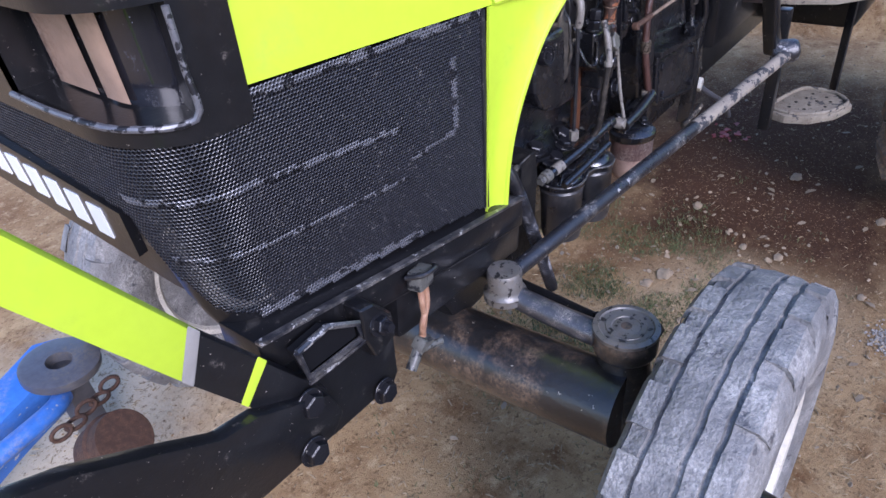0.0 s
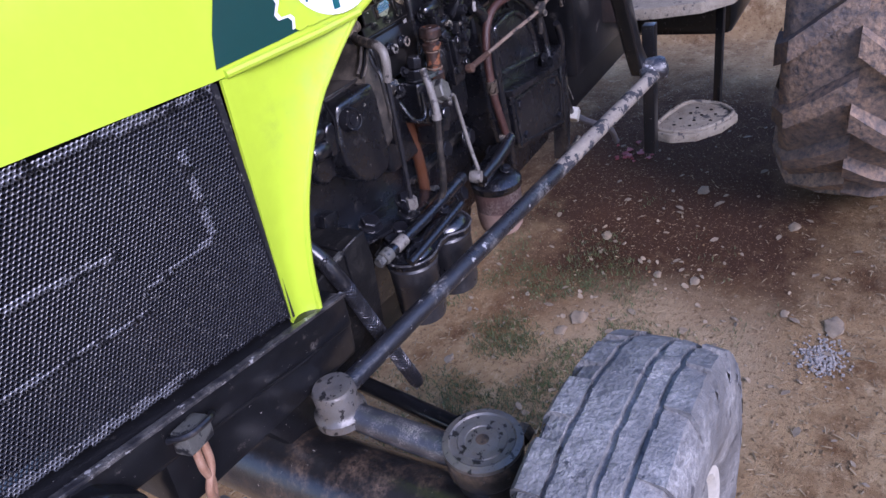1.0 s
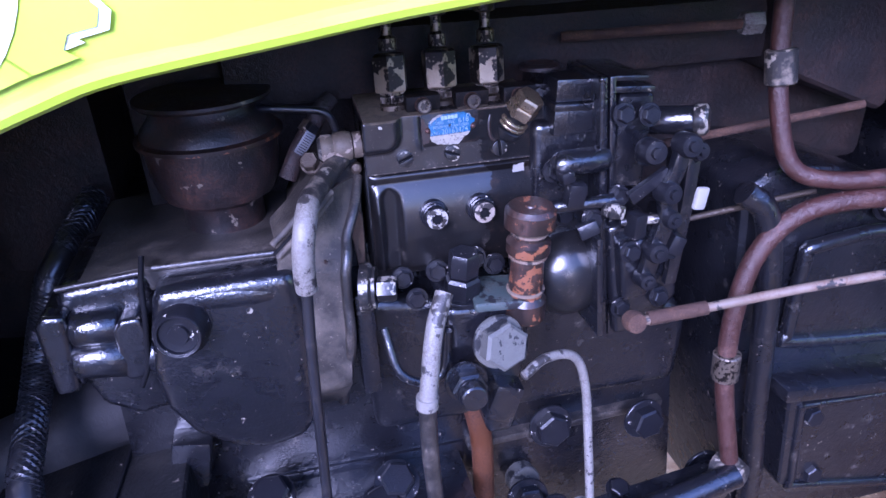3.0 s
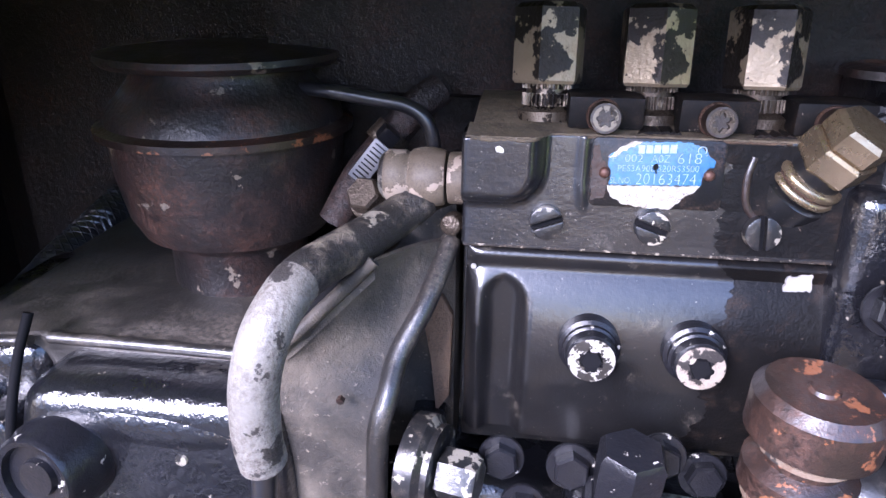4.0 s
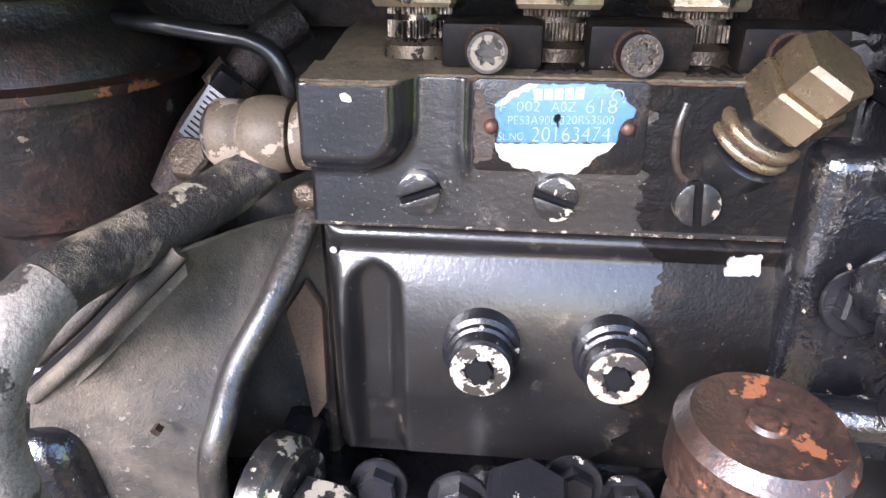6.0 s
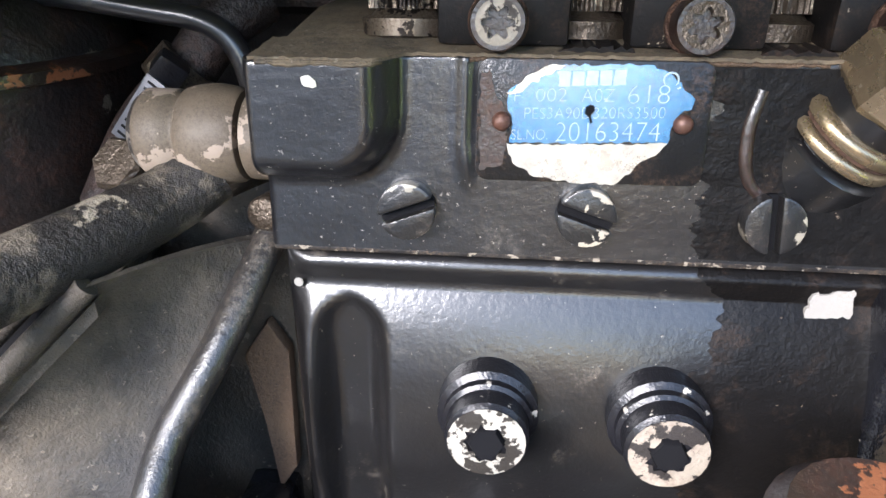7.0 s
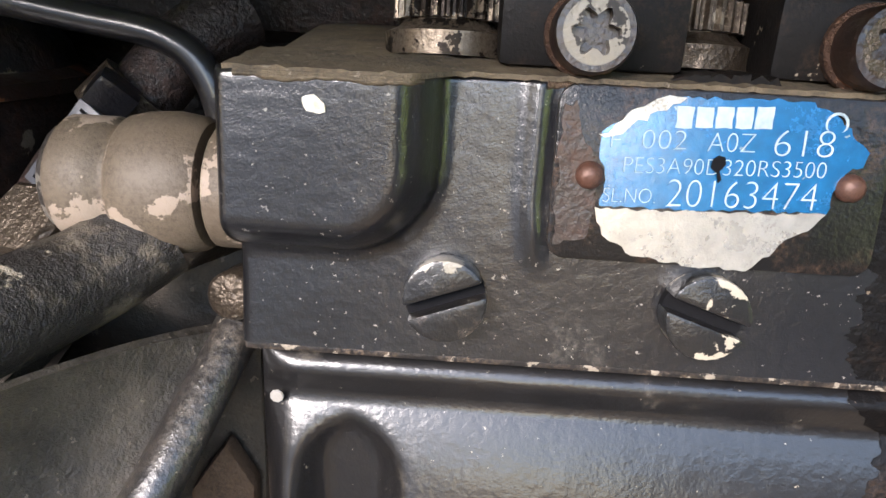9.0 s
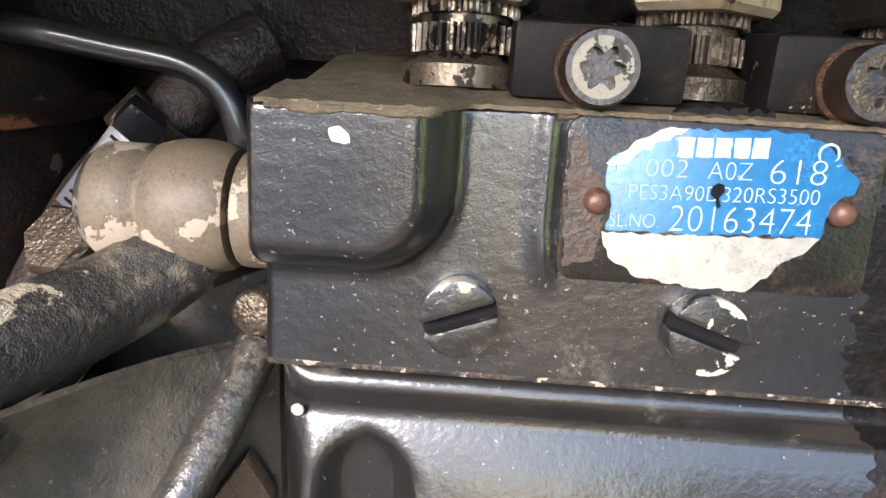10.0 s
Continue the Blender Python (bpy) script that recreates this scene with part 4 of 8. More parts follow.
for (u0, u1, v0, v1) in ((0.52, 1, 0, 1), (0, 0.09, 0, 1), (0.09, 0.52, 0, 0.16), (0.09, 0.52, 0.9, 1)):
    cowl = B().sheet(lambda u, v: cowl_at(u0 + (u1 - u0) * u, v0 + (v1 - v0) * v), 14, 4, 0.006, lambda u, v: -nose_path(0.335 + 0.56 * (u0 + (u1 - u0) * u))[1])
    if nose is None:
        nose = part("nose_cowl", cowl, M["black"], tractor, "black plastic nose cowl with a deep headlamp recess", smooth=45)
    else:
        part("cowl_panel", cowl, M["black"], nose, smooth=45)


def recess(k):
    def at(u, v):
        a = u * 4
        i = int(a) % 4
        f = a - int(a)
        cs = ((0.09, 0.16), (0.52, 0.16), (0.52, 0.9), (0.09, 0.9))
        p, q = cs[i], cs[(i + 1) % 4]
        c = Vector((p[0] + (q[0] - p[0]) * f, p[1] + (q[1] - p[1]) * f))
        base = Vector(cowl_at(c.x, c.y))
        return base - nose_path(0.335 + 0.56 * c.x)[1] * (0.05 * v)
    return at


part("recess_wall", B().sheet(recess(0), 48, 4, 0.003, (0.4, 0.9, 0)), M["black"], nose, smooth=50)
lamp = B().sheet(lambda u, v: Vector(cowl_at(0.09 + 0.43 * u, 0.16 + 0.74 * v)) - nose_path(0.335 + 0.56 * (0.09 + 0.43 * u))[1] * 0.045, 20, 6, 0.004, (0.4, 0.9, 0))
part("headlamp", lamp, M["glass"], nose, "dark glossy headlamp glass", smooth=50)
for u0, w in ((0.235, 0.085), (0.345, 0.135)):
    part("reflector", B().sheet(lambda u, v: Vector(cowl_at(u0 + w * u, 0.18 + 0.70 * v)) - nose_path(0.335 + 0.56 * (u0 + w * u))[1] * 0.040, 5, 5, 0.003, (0.4, 0.9, 0)), M["tan"], nose,
         "tan reflector strip of the headlamp", smooth=50)
# rim in a pale colour that paints the gloss highlight of the cowl
part("recess_rim", B().tube([Vector(cowl_at(u, v)) + Vector((-0.002, -0.003, 0)) for u, v in ((0.09, 0.88), (0.09, 0.5), (0.095, 0.17), (0.2, 0.155), (0.35, 0.155), (0.52, 0.16))], 0.0035, 8, 4),
     M["seam"], nose, "lower rim of the recess, pale as a painted highlight")

# ---- tractor: front frame, bumper, axle ----
rail = B().prism([(0.31, 0.845, 0.862), (0.745, 0.828, 0.803), (0.80, 0.828, 0.79), (0.80, 0.83, 0.74), (0.70, 0.83, 0.755), (0.31, 0.845, 0.815)], (0, 0.07, 0), 0.004)
frame_ = part("front_frame", rail, M["black"], tractor, "black front frame rail under the grille")
part("frame_plate", B().prism([(0.315, 0.835, 0.79), (0.46, 0.835, 0.782), (0.494, 0.835, 0.74), (0.490, 0.835, 0.675), (0.474, 0.835, 0.655), (0.44, 0.835, 0.664), (0.366, 0.835, 0.667), (0.315, 0.835, 0.68)], (0, 0.045, 0), 0.004), M["black"], frame_)
part("frame_plate", B().prism([(0.345, 0.822, 0.786), (0.452, 0.822, 0.779), (0.452, 0.822, 0.785), (0.345, 0.822, 0.792)], (0, 0.020, 0), 0.0015), M["black"], frame_)
# solid black plate; the opening's shade is put into its colour
part("frame_slot", B().prism([(0.333, 0.818, 0.846), (0.379, 0.818, 0.849), (0.420, 0.818, 0.822), (0.419, 0.818, 0.803), (0.343, 0.818, 0.807)], (0, 0.012, 0)), M["ink_shade"], frame_, "flat black plate painted as the shade of the frame opening")
rim_q = [(0.334, 0.813, 0.8475), (0.379, 0.813, 0.8510), (0.4225, 0.813, 0.8235), (0.4215, 0.813, 0.8000), (0.341, 0.813, 0.8045)]
part("slot_edge", B().tube(rim_q + rim_q[:1], 0.0042, 6, 1), M["worn"], frame_, "worn bright edge of the opening")
part("slot_edge", B().prism([(0.338, 0.811, 0.7985), (0.428, 0.811, 0.7935), (0.428, 0.811, 0.7895), (0.338, 0.811, 0.7945)], (0, 0.012, 0), 0.001), M["worn"], frame_)
part("frame_block", B().prism([(0.428, 0.812, 0.838), (0.452, 0.812, 0.832), (0.478, 0.812, 0.800), (0.478, 0.812, 0.762), (0.440, 0.812, 0.752), (0.428, 0.812, 0.790)], (0, 0.040, 0), 0.006, 3), M["black"], frame_)
part("block_bolt", B().hexa((0.452, 0.812, 0.800), (0, -1, 0.2), 0.012, 0.014, 0.016).cyl((0.452, 0.800, 0.802), (0.452, 0.790, 0.804), 0.007, 0.006, 12), M["boltm"], frame_)
part("rail_lip", B().prism([(0.31, 0.838, 0.866), (0.56, 0.827, 0.832), (0.80, 0.824, 0.7935), (0.80, 0.824, 0.789), (0.56, 0.827, 0.827), (0.31, 0.838, 0.861)], (0, 0.010, 0), 0.001), M["worn"], frame_, "scuffed upper lip of the rail")
bolt = small("bolt_head", B().hexa((0, 0, 0), (0, 0, 1), 0.0145, 0.013, 0.019), M["boltm"])
bolt_t = small("bolt_head_tiny", B().hexa((0, 0, 0), (0, 0, 1), 0.0058, 0.006, 0.0078), M["boltm"])
bolt_s = small("bolt_head_small", B().hexa((0, 0, 0), (0, 0, 1), 0.0085, 0.008, 0.0115), M["boltm"])
for p in ((0.3264, 0.806, 0.7807), (0.4542, 0.829, 0.6736), (0.3104, 0.798, 0.7222)):
    piece("bolt_head", bolt, frame_, p, (0.0, -1, 0.05), 0.4)
part("cross_member", B().box((0.66, YC, 0.74), (0.30, 0.58, 0.08), (0, 6, 0), 0.01), M["black"], tractor, "black front cross member carrying the axle")
part("front_bolster", B().prism([(0.60, 0.90, 0.78), (0.83, 0.90, 0.76), (0.83, 0.90, 0.66), (0.78, 0.90, 0.575), (0.70, 0.90, 0.575), (0.64, 0.90, 0.70)], (0, 0.46, 0), 0.012), M["black"], tractor)


GB = (Vector((0.358, 0.812, 0.770)), Vector((0.245, 0.822, 0.940)), Vector((0.140, 0.803, 1.115)), Vector((0.070, 0.79, 1.235)))
GA = (Vector((0.313, 0.812, 0.752)), Vector((0.222, 0.822, 0.892)), Vector((0.114, 0.800, 1.076)), Vector((0.044, 0.79, 1.20)))


def on_bar(edge, k):
    i = min(int(k), 2)
    return edge[i] + (edge[i + 1] - edge[i]) * (k - i)


def bar_piece(k0, k1, out, t=0.010):
    o = Vector((-0.25, -0.95, -0.12)).normalized() * out
    q = [on_bar(GA, k0) + o, on_bar(GB, k0) + o, on_bar(GB, k1) + o, on_bar(GA, k1) + o]
    return B().prism(q, (0.003, t, 0.002), 0.001)


guard = part("guard_bar", bar_piece(0, 0.98, 0.0), M["black"], tractor, "flat guard bar, black below and lime-green above")
part("lime_section", bar_piece(0.98, 3, 0.0), M["lime"], guard, "lime-green upper section of the guard bar")
part("tape_patch", bar_piece(0.985, 1.07, 0.0012, 0.001), M["chipgrey"], guard, "torn white tape")
part("reflective_stripe", bar_piece(0.53, 0.60, 0.0012, 0.001), M["lime"], guard, "lime reflective stripe")
part("guard_foot", B().prism([(0.05, 0.80, 0.932), (0.1006, 0.80, 0.9097), (0.1647, 0.80, 0.8686), (0.2206, 0.80, 0.8304), (0.265, 0.80, 0.822), (0.352, 0.80, 0.775), (0.366, 0.80, 0.735), (0.345, 0.80, 0.713), (0.239, 0.80, 0.717), (0.05, 0.80, 0.78)], (0, 0.022, 0), 0.005),
     M["black"], tractor, "black steel bracket foot of the guard")

# connector with copper leads hanging under the rail
plug = part("wiring_plug", B().box((0.545, 0.822, 0.806), (0.036, 0.022, 0.026), (0, 10, 12), 0.004), M["greylabel"], tractor, "grey cable plug with bare copper leads")
part("cable_strap", B().tube([(0.522, 0.826, 0.818), (0.535, 0.806, 0.822), (0.56, 0.808, 0.818), (0.572, 0.822, 0.808)], 0.0035), M["hose"], plug)
part("copper_lead", B().tube([(0.54, 0.82, 0.795), (0.535, 0.815, 0.77), (0.538, 0.818, 0.745), (0.53, 0.82, 0.715)], 0.0045), M["copper"], plug)
part("copper_lead", B().tube([(0.55, 0.82, 0.795), (0.545, 0.817, 0.765), (0.53, 0.815, 0.74), (0.533, 0.82, 0.715)], 0.0045), M["copper"], plug)
part("lead_end", B().box((0.53, 0.82, 0.704), (0.03, 0.02, 0.022), (20, 30, 10), 0.006).cyl((0.525, 0.815, 0.70), (0.557, 0.81, 0.692), 0.005).cyl((0.52, 0.82, 0.70), (0.498, 0.818, 0.68), 0.008), M["greylabel"], plug)

axle = part("front_axle", B().tube([(0.70, YC, 0.525), (0.70, 0.86, 0.535), (0.708, 0.60, 0.54)], 0.062, 22, 6), M["axlepaint"], tractor, "black tubular front axle beam, oily and dusty", smooth=50)
part("axle_half", B().tube([(0.70, YC, 0.525), (0.70, 2 * YC - 0.86, 0.535), (0.708, 2 * YC - 0.60, 0.54)], 0.062, 22, 6), M["axlepaint"], axle, smooth=50)


def steering(s):
    """Kingpin, steering arm and drag-link joint; s mirrors it."""
    Y = lambda y: y if s > 0 else 2 * YC - y
    k = part("kingpin_housing", B().lathe((0.745, Y(0.622), 0.46), (0, 0, 1), [(0.044, 0), (0.05, 0.03), (0.046, 0.10), (0.039, 0.14), (0.039, 0.160), (0.046, 0.166), (0.0475, 0.170), (0.0475, 0.196), (0.045, 0.201), (0.040, 0.201),
                                                                              (0.038, 0.198), (0.022, 0.198), (0.020, 0.203), (0.009, 0.203), (0.008, 0.206), (0, 0.206)], 28), M["axlepaint"], tractor, "round black kingpin housing")
    part("kingpin_cap", B().lathe((0.745, Y(0.622), 0.6595), (0, 0, 1), [(0.0475, 0), (0.0482, 0.002), (0.0478, 0.006), (0.040, 0.0075), (0.038, 0.0055), (0.030, 0.0052), (0.029, 0.0066), (0.021, 0.0064), (0.020, 0.0052), (0.010, 0.0062), (0, 0.0062)], 36), M["jointm"], k, "dished dusty kingpin cap with rings", smooth=30)
    part("clamp_bolt", B().hexa((0.752, Y(0.575), 0.60), (0, -s, 0), 0.013, 0.025, 0.017), M["axlepaint"], k)
    part("clamp_bolt", B().hexa((0.79, Y(0.60), 0.625), (1, 0, 0), 0.012, 0.02), M["axlepaint"], k)
    part("steering_arm", B().tube([(0.742, Y(0.63), 0.632), (0.735, Y(0.70), 0.640), (0.727, Y(0.78), 0.655), (0.722, Y(0.815), 0.668)], 0.021, 12, 5, 0.017), M["arm"], k, smooth=50)
    part("spindle", B().cyl((0.745, Y(0.622), 0.42), (0.76, Y(0.50), 0.37), 0.03, 0.028, 18), M["axlepaint"], k)
    j = part("link_joint", B().lathe((0.722, Y(0.815), 0.655), (0, 0, 1), [(0.034, 0), (0.034, 0.012), (0.030, 0.016), (0.0275, 0.022), (0.0275, 0.048), (0.025, 0.052), (0.012, 0.054), (0.006, 0.053), (0, 0.053)], 26), M["jointm"],
             tractor, "greasy steel ball joint of the drag link")
    return k, j


king, joint = steering(1)
steering(-1)
link = part("drag_link", B().tube([(0.742, 0.812, 0.690), (1.0, 0.781, 0.702), (1.35, 0.739, 0.716), (1.722, 0.695, 0.731)], 0.0135, 16, 4), M["silver"], tractor, "long grey drag link rod, scuffed to bare steel", smooth=60)
part("dust_crust", B().tube([(1.30, 0.745, 0.714), (1.50, 0.7213, 0.722), (1.712, 0.6962, 0.7306)], 0.0141, 16, 4), M["crust"], link, "pale dust caked on the rear half of the link", smooth=60)
part("link_collar", B().cyl((0.735, 0.813, 0.69), (0.775, 0.808, 0.692), 0.010, 0.010), M["pale"], link)
part("link_end", B().lathe((1.728, 0.705, 0.735), (0.35, -0.9, 0.1), [(0.024, -0.025), (0.027, -0.02), (0.027, 0.02), (0.022, 0.03), (0.012, 0.034)], 22), M["silver"], link, "steel ball-joint end of the link")
part("drop_arm", B().prism([(1.512, 0.716, 1.060), (1.545, 0.716, 1.066), (1.600, 0.716, 0.985), (1.650, 0.716, 0.905), (1.705, 0.716, 0.800), (1.748, 0.716, 0.752), (1.740, 0.716, 0.722), (1.712, 0.716, 0.726), (1.672, 0.716, 0.790), (1.615, 0.716, 0.895), (1.562, 0.716, 0.975)], (0, 0.030, 0), 0.007, 3), M["black"], tractor, "black forged steering drop arm with worn edges")
part("drop_arm_boss", B().lathe((1.532, 0.72, 1.045), (0, 1, 0), [(0.020, -0.022), (0.022, -0.020), (0.022, -0.008), (0.036, -0.006), (0.042, 0.002), (0.042, 0.05), (0.034, 0.06), (0.034, 0.18)], 28), M["black"], tractor, smooth=45)
part("steering_box", B().prism([(1.502, 0.885, 1.200), (1.508, 0.885, 1.110), (1.534, 0.885, 1.046), (1.612, 0.885, 1.018), (1.700, 0.885, 1.036), (1.740, 0.885, 1.090), (1.740, 0.885, 1.200)], (0, 0.065, 0), 0.010, 4), M["mountm"], tractor, "black steering box under the hood", smooth=45)
part("tie_rod", B().tube([(0.80, 0.70, 0.60), (0.84, 0.95, 0.58), (0.84, 1.3, 0.58)], 0.013, 12, 4), M["black"], tractor)
part("tie_rod_arm", B().tube([(0.75, 0.63, 0.60), (0.78, 0.66, 0.60), (0.805, 0.70, 0.60)], 0.014), M["black"], tractor)


def front_wheel(side):
    """Ribbed front tyre on its rim; side -1 is the near one."""
    cx, cy, cz, R, W = 0.775, YC + side * (YC - 0.4735), 0.364, 0.364, 0.168
    hub = part("front_wheel", B().lathe((cx, cy, cz), (0, -1, 0), [(0.0, 0.09), (0.035, 0.09), (0.04, 0.05), (0.06, 0.04), (0.06, -0.06), (0, -0.06)], 24), M["black"], tractor,
               "front wheel with a worn ribbed grey tyre")
    h = W / 2
    prof = [(0.205, -h * 0.72), (0.225, -h * 0.92), (0.27, -h * 1.02), (0.315, -h * 0.98), (R - 0.025, -h * 0.88), (R - 0.012, -h * 0.80)]
    for a, b_ in ((-0.80, -0.50), (-0.44, 0.06), (0.12, 0.40), (0.46, 0.80)):
        ya, yb = a * h, b_ * h
        crown = lambda y: R - 0.016 * (abs(y) / h) ** 2.2
        prof += [(crown(ya) - 0.006, ya), (crown(ya), ya + 0.002), ((crown(ya) + crown(yb)) / 2, (ya + yb) / 2), (crown(yb), yb - 0.002), (crown(yb) - 0.006, yb)]
    prof += [(R - 0.025, h * 0.88), (0.315, h * 0.98), (0.27, h * 1.02), (0.225, h * 0.92), (0.205, h * 0.72)]
    tb = B().lathe((cx, cy, cz), (0, -1, 0), prof, 260)
    for v in tb.bm.verts:
        d = Vector((v.co.x - cx, 0, v.co.z - cz))
        if d.length > R - 0.05:
            w = noise.noise((v.co.x * 34, v.co.y * 60, v.co.z * 34)) + 0.6 * noise.noise((v.co.x * 90, v.co.y * 90, v.co.z * 90))
            v.co += d.normalized() * (0.0030 * w - 0.001)
            v.co.y += 0.0024 * noise.noise((v.co.x * 45, v.co.y * 20, v.co.z * 45 + 9))
    part("tyre", tb, M["tyre"], hub, "worn dusty grey rubber tyre with ribs", smooth=35)
    n_ = 24
    for k in range(n_):
        for edge in (-1, 1):
            a0 = 2 * math.pi * (k + (0.5 if edge > 0 else 0)) / n_
            a1 = a0 + 2 * math.pi / n_ * 0.62
            b, vs = B(), []
            for rr, yy in ((R - 0.0005, edge * h * 0.48), (R - 0.0030, edge * h * 0.80), (R - 0.016, edge * h * 0.90), (R - 0.038, edge * h * 0.965)):
                for a in (a0, (a0 + a1) / 2, a1):
                    vs.append(b.bm.verts.new((cx + rr * math.cos(a), cy + yy, cz + rr * math.sin(a))))
            for i in range(3):
                for j in range(2):
                    b.bm.faces.new((vs[i * 3 + j], vs[i * 3 + j + 1], vs[i * 3 + j + 4], vs[i * 3 + j + 3]))
            inner = []
            for rr, yy in ((R - 0.02, edge * h * 0.50), (R - 0.02, edge * h * 0.78), (R - 0.03, edge * h * 0.93), (R - 0.046, edge * h * 0.95)):
                for a in (a0, a1):
                    inner.append(b.bm.verts.new((cx + rr * math.cos(a), cy + yy, cz + rr * math.sin(a))))
            for i in range(3):
                b.bm.faces.new((vs[i * 3], vs[i * 3 + 3], inner[i * 2 + 2], inner[i * 2]))
                b.bm.faces.new((vs[i * 3 + 2], vs[i * 3 + 5], inner[i * 2 + 3], inner[i * 2 + 1]))
            part("tread_block", b, M["tyre"], hub, smooth=35)
    part("rim", B().lathe((cx, cy, cz), (0, -1, 0), [(0.0, -0.01), (0.10, -0.01), (0.13, 0.02), (0.17, 0.02), (0.185, 0.05), (0.20, 0.07), (0.212, 0.072), (0.205, 0.06), (0.19, -0.06), (0.21, -0.072), (0.212, -0.06), (0.18, -0.03), (0.0, -0.03)], 48),
         M["rim"], hub, "off-white pressed-steel rim", smooth=40)
    return hub


front_wheel(-1)
front_wheel(1)

# ---- tractor: rear wheel, fender, step ----


def rear_wheel(side):
    cx, cy, cz, R, W = 2.74, YC + side * 0.80, 0.67, 0.67, 0.36
    h = W / 2
    hub = part("rear_wheel", B().lathe((cx, cy, cz), (0, 1, 0), [(0, -0.12), (0.10, -0.12), (0.12, -0.05), (0.16, -0.02), (0.16, 0.06), (0, 0.06)], 28), M["black"], tractor, "large rear wheel with muddy lugged tyre")
    part("tyre", B().lathe((cx, cy, cz), (0, 1, 0), [(0.36, -h * 0.75), (0.42, -h * 0.98), (0.52, -h * 1.0), (0.60, -h * 0.95), (R - 0.045, -h * 0.8), (R - 0.035, 0), (R - 0.045, h * 0.8), (0.60, h * 0.95), (0.52, h), (0.42, h * 0.98), (0.36, h * 0.75)], 90),
         M["rear"], hub, "muddy black rubber tyre", smooth=50)
    n_ = 20
    for k in range(n_):
        for sd in (-1, 1):
            a0 = 2 * math.pi * (k + (0.5 if sd > 0 else 0)) / n_
            rows = []
            for f, yy, rr in ((0, -0.02, R), (0.35, 0.4, R), (0.75, 0.85, R - 0.02), (1.0, 1.06, R - 0.09), (1.1, 1.06, R - 0.16)):
                a = a0 + f * 0.26
                wv = 0.042 if yy < 1 else 0.05
                rows.append([Vector((cx + q * math.cos(a + s_), cy + sd * yy * h, cz + q * math.sin(a + s_))) for q, s_ in ((rr - 0.06, -wv * 1.4), (rr, -wv), (rr, wv), (rr - 0.06, wv * 1.4))])
            lug = B()
            vv = [[lug.bm.verts.new(p) for p in r_] for r_ in rows]
            for p, q in zip(vv, vv[1:]):
                for i in range(3):
                    lug.bm.faces.new((p[i], p[i + 1], q[i + 1], q[i]))
            lug.bm.faces.new(vv[0]), lug.bm.faces.new(vv[-1][::-1])
            bmesh.ops.recalc_face_normals(lug.bm, faces=lug.bm.faces[:])
            part("tread_lug", lug, M["rear"], hub, smooth=30)
    part("rim", B().lathe((cx, cy, cz), (0, 1, 0), [(0.0, 0.0), (0.2, 0.0), (0.28, -0.03), (0.34, -0.12), (0.37, -0.135), (0.37, 0.135), (0.34, 0.12), (0.28, 0.02), (0, 0.02)], 48), M["rim"], hub, smooth=40)


rear_wheel(-1)
rear_wheel(1)


def fender(side):
    y0 = YC + side * 0.62

    def at(u, v):
        a = radians(165 - 130 * u)
        return (2.74 + 0.74 * math.cos(a), y0 + side * 0.36 * v, 0.70 + 0.74 * math.sin(a))
    f = part("rear_fender", B().sheet(at, 24, 3, 0.006, (0, 0, -1)), M["lime"], tractor, "lime-green rear fender", smooth=50)
    part("fender_side", B().prism([(2.74 + 0.73 * math.cos(radians(165 - 13 * i)), y0, 0.70 + 0.73 * math.sin(radians(165 - 13 * i))) for i in range(11)], (0, side * 0.005, 0)), M["lime"], f)


fender(-1)
fender(1)

step = part("foot_platform", B().prism([(1.93, 0.88, 0.775), (1.945, 0.76, 0.775), (1.98, 0.66, 0.775), (2.05, 0.60, 0.775), (2.20, 0.585, 0.775), (2.32, 0.60, 0.775), (2.36, 0.70, 0.775), (2.36, 0.88, 0.775)], (0, 0, 0.028), 0.006),
            M["mudplate"], tractor, "mud-caked steel foot platform with rounded corner")
part("step_plate", B().prism([(1.885, 0.705, 0.485), (1.905, 0.648, 0.485), (1.96, 0.60, 0.485), (2.03, 0.575, 0.485), (2.085, 0.61, 0.485), (2.105, 0.66, 0.485), (2.09, 0.725, 0.485), (1.95, 0.765, 0.485), (1.90, 0.755, 0.485)], (0, 0, 0.024), 0.006),
     M["mudplate"], step, "mud-caked hexagonal step plate")
plate_o = [(1.885, 0.705), (1.905, 0.648), (1.96, 0.60), (2.03, 0.575), (2.085, 0.61), (2.105, 0.66), (2.09, 0.725), (1.95, 0.765), (1.90, 0.755)]
rim_o = [(1.995 + (x - 1.995) * 0.86, 0.67 + (y - 0.67) * 0.86, 0.511) for x, y in plate_o]
part("step_rim", B().tube(rim_o + rim_o[:1], 0.006, 10, 4), M["mudplate"], step, "raised mud-caked rim", smooth=60)
# flat black discs; the shade inside each hole is only colour
for i in range(4):
    for j in range(3):
        part("drain_hole", B().lathe((1.945 + 0.036 * i + 0.005 * math.sin(7 * i + 3 * j), 0.712 - 0.010 * i - 0.034 * j + 0.004 * math.sin(5 * j + 2 * i), 0.5085), (0, 0, 1), [(0.0048, 0), (0.0044, 0.0012), (0, 0.0012)], 10), M["ink_shade"], step)
part("step_leg", B().prism([(1.855, 0.735, 0.79), (1.885, 0.735, 0.79), (1.885, 0.735, 0.47), (1.855, 0.735, 0.47)], (0.0, 0.028, 0), 0.003), M["black"], step)
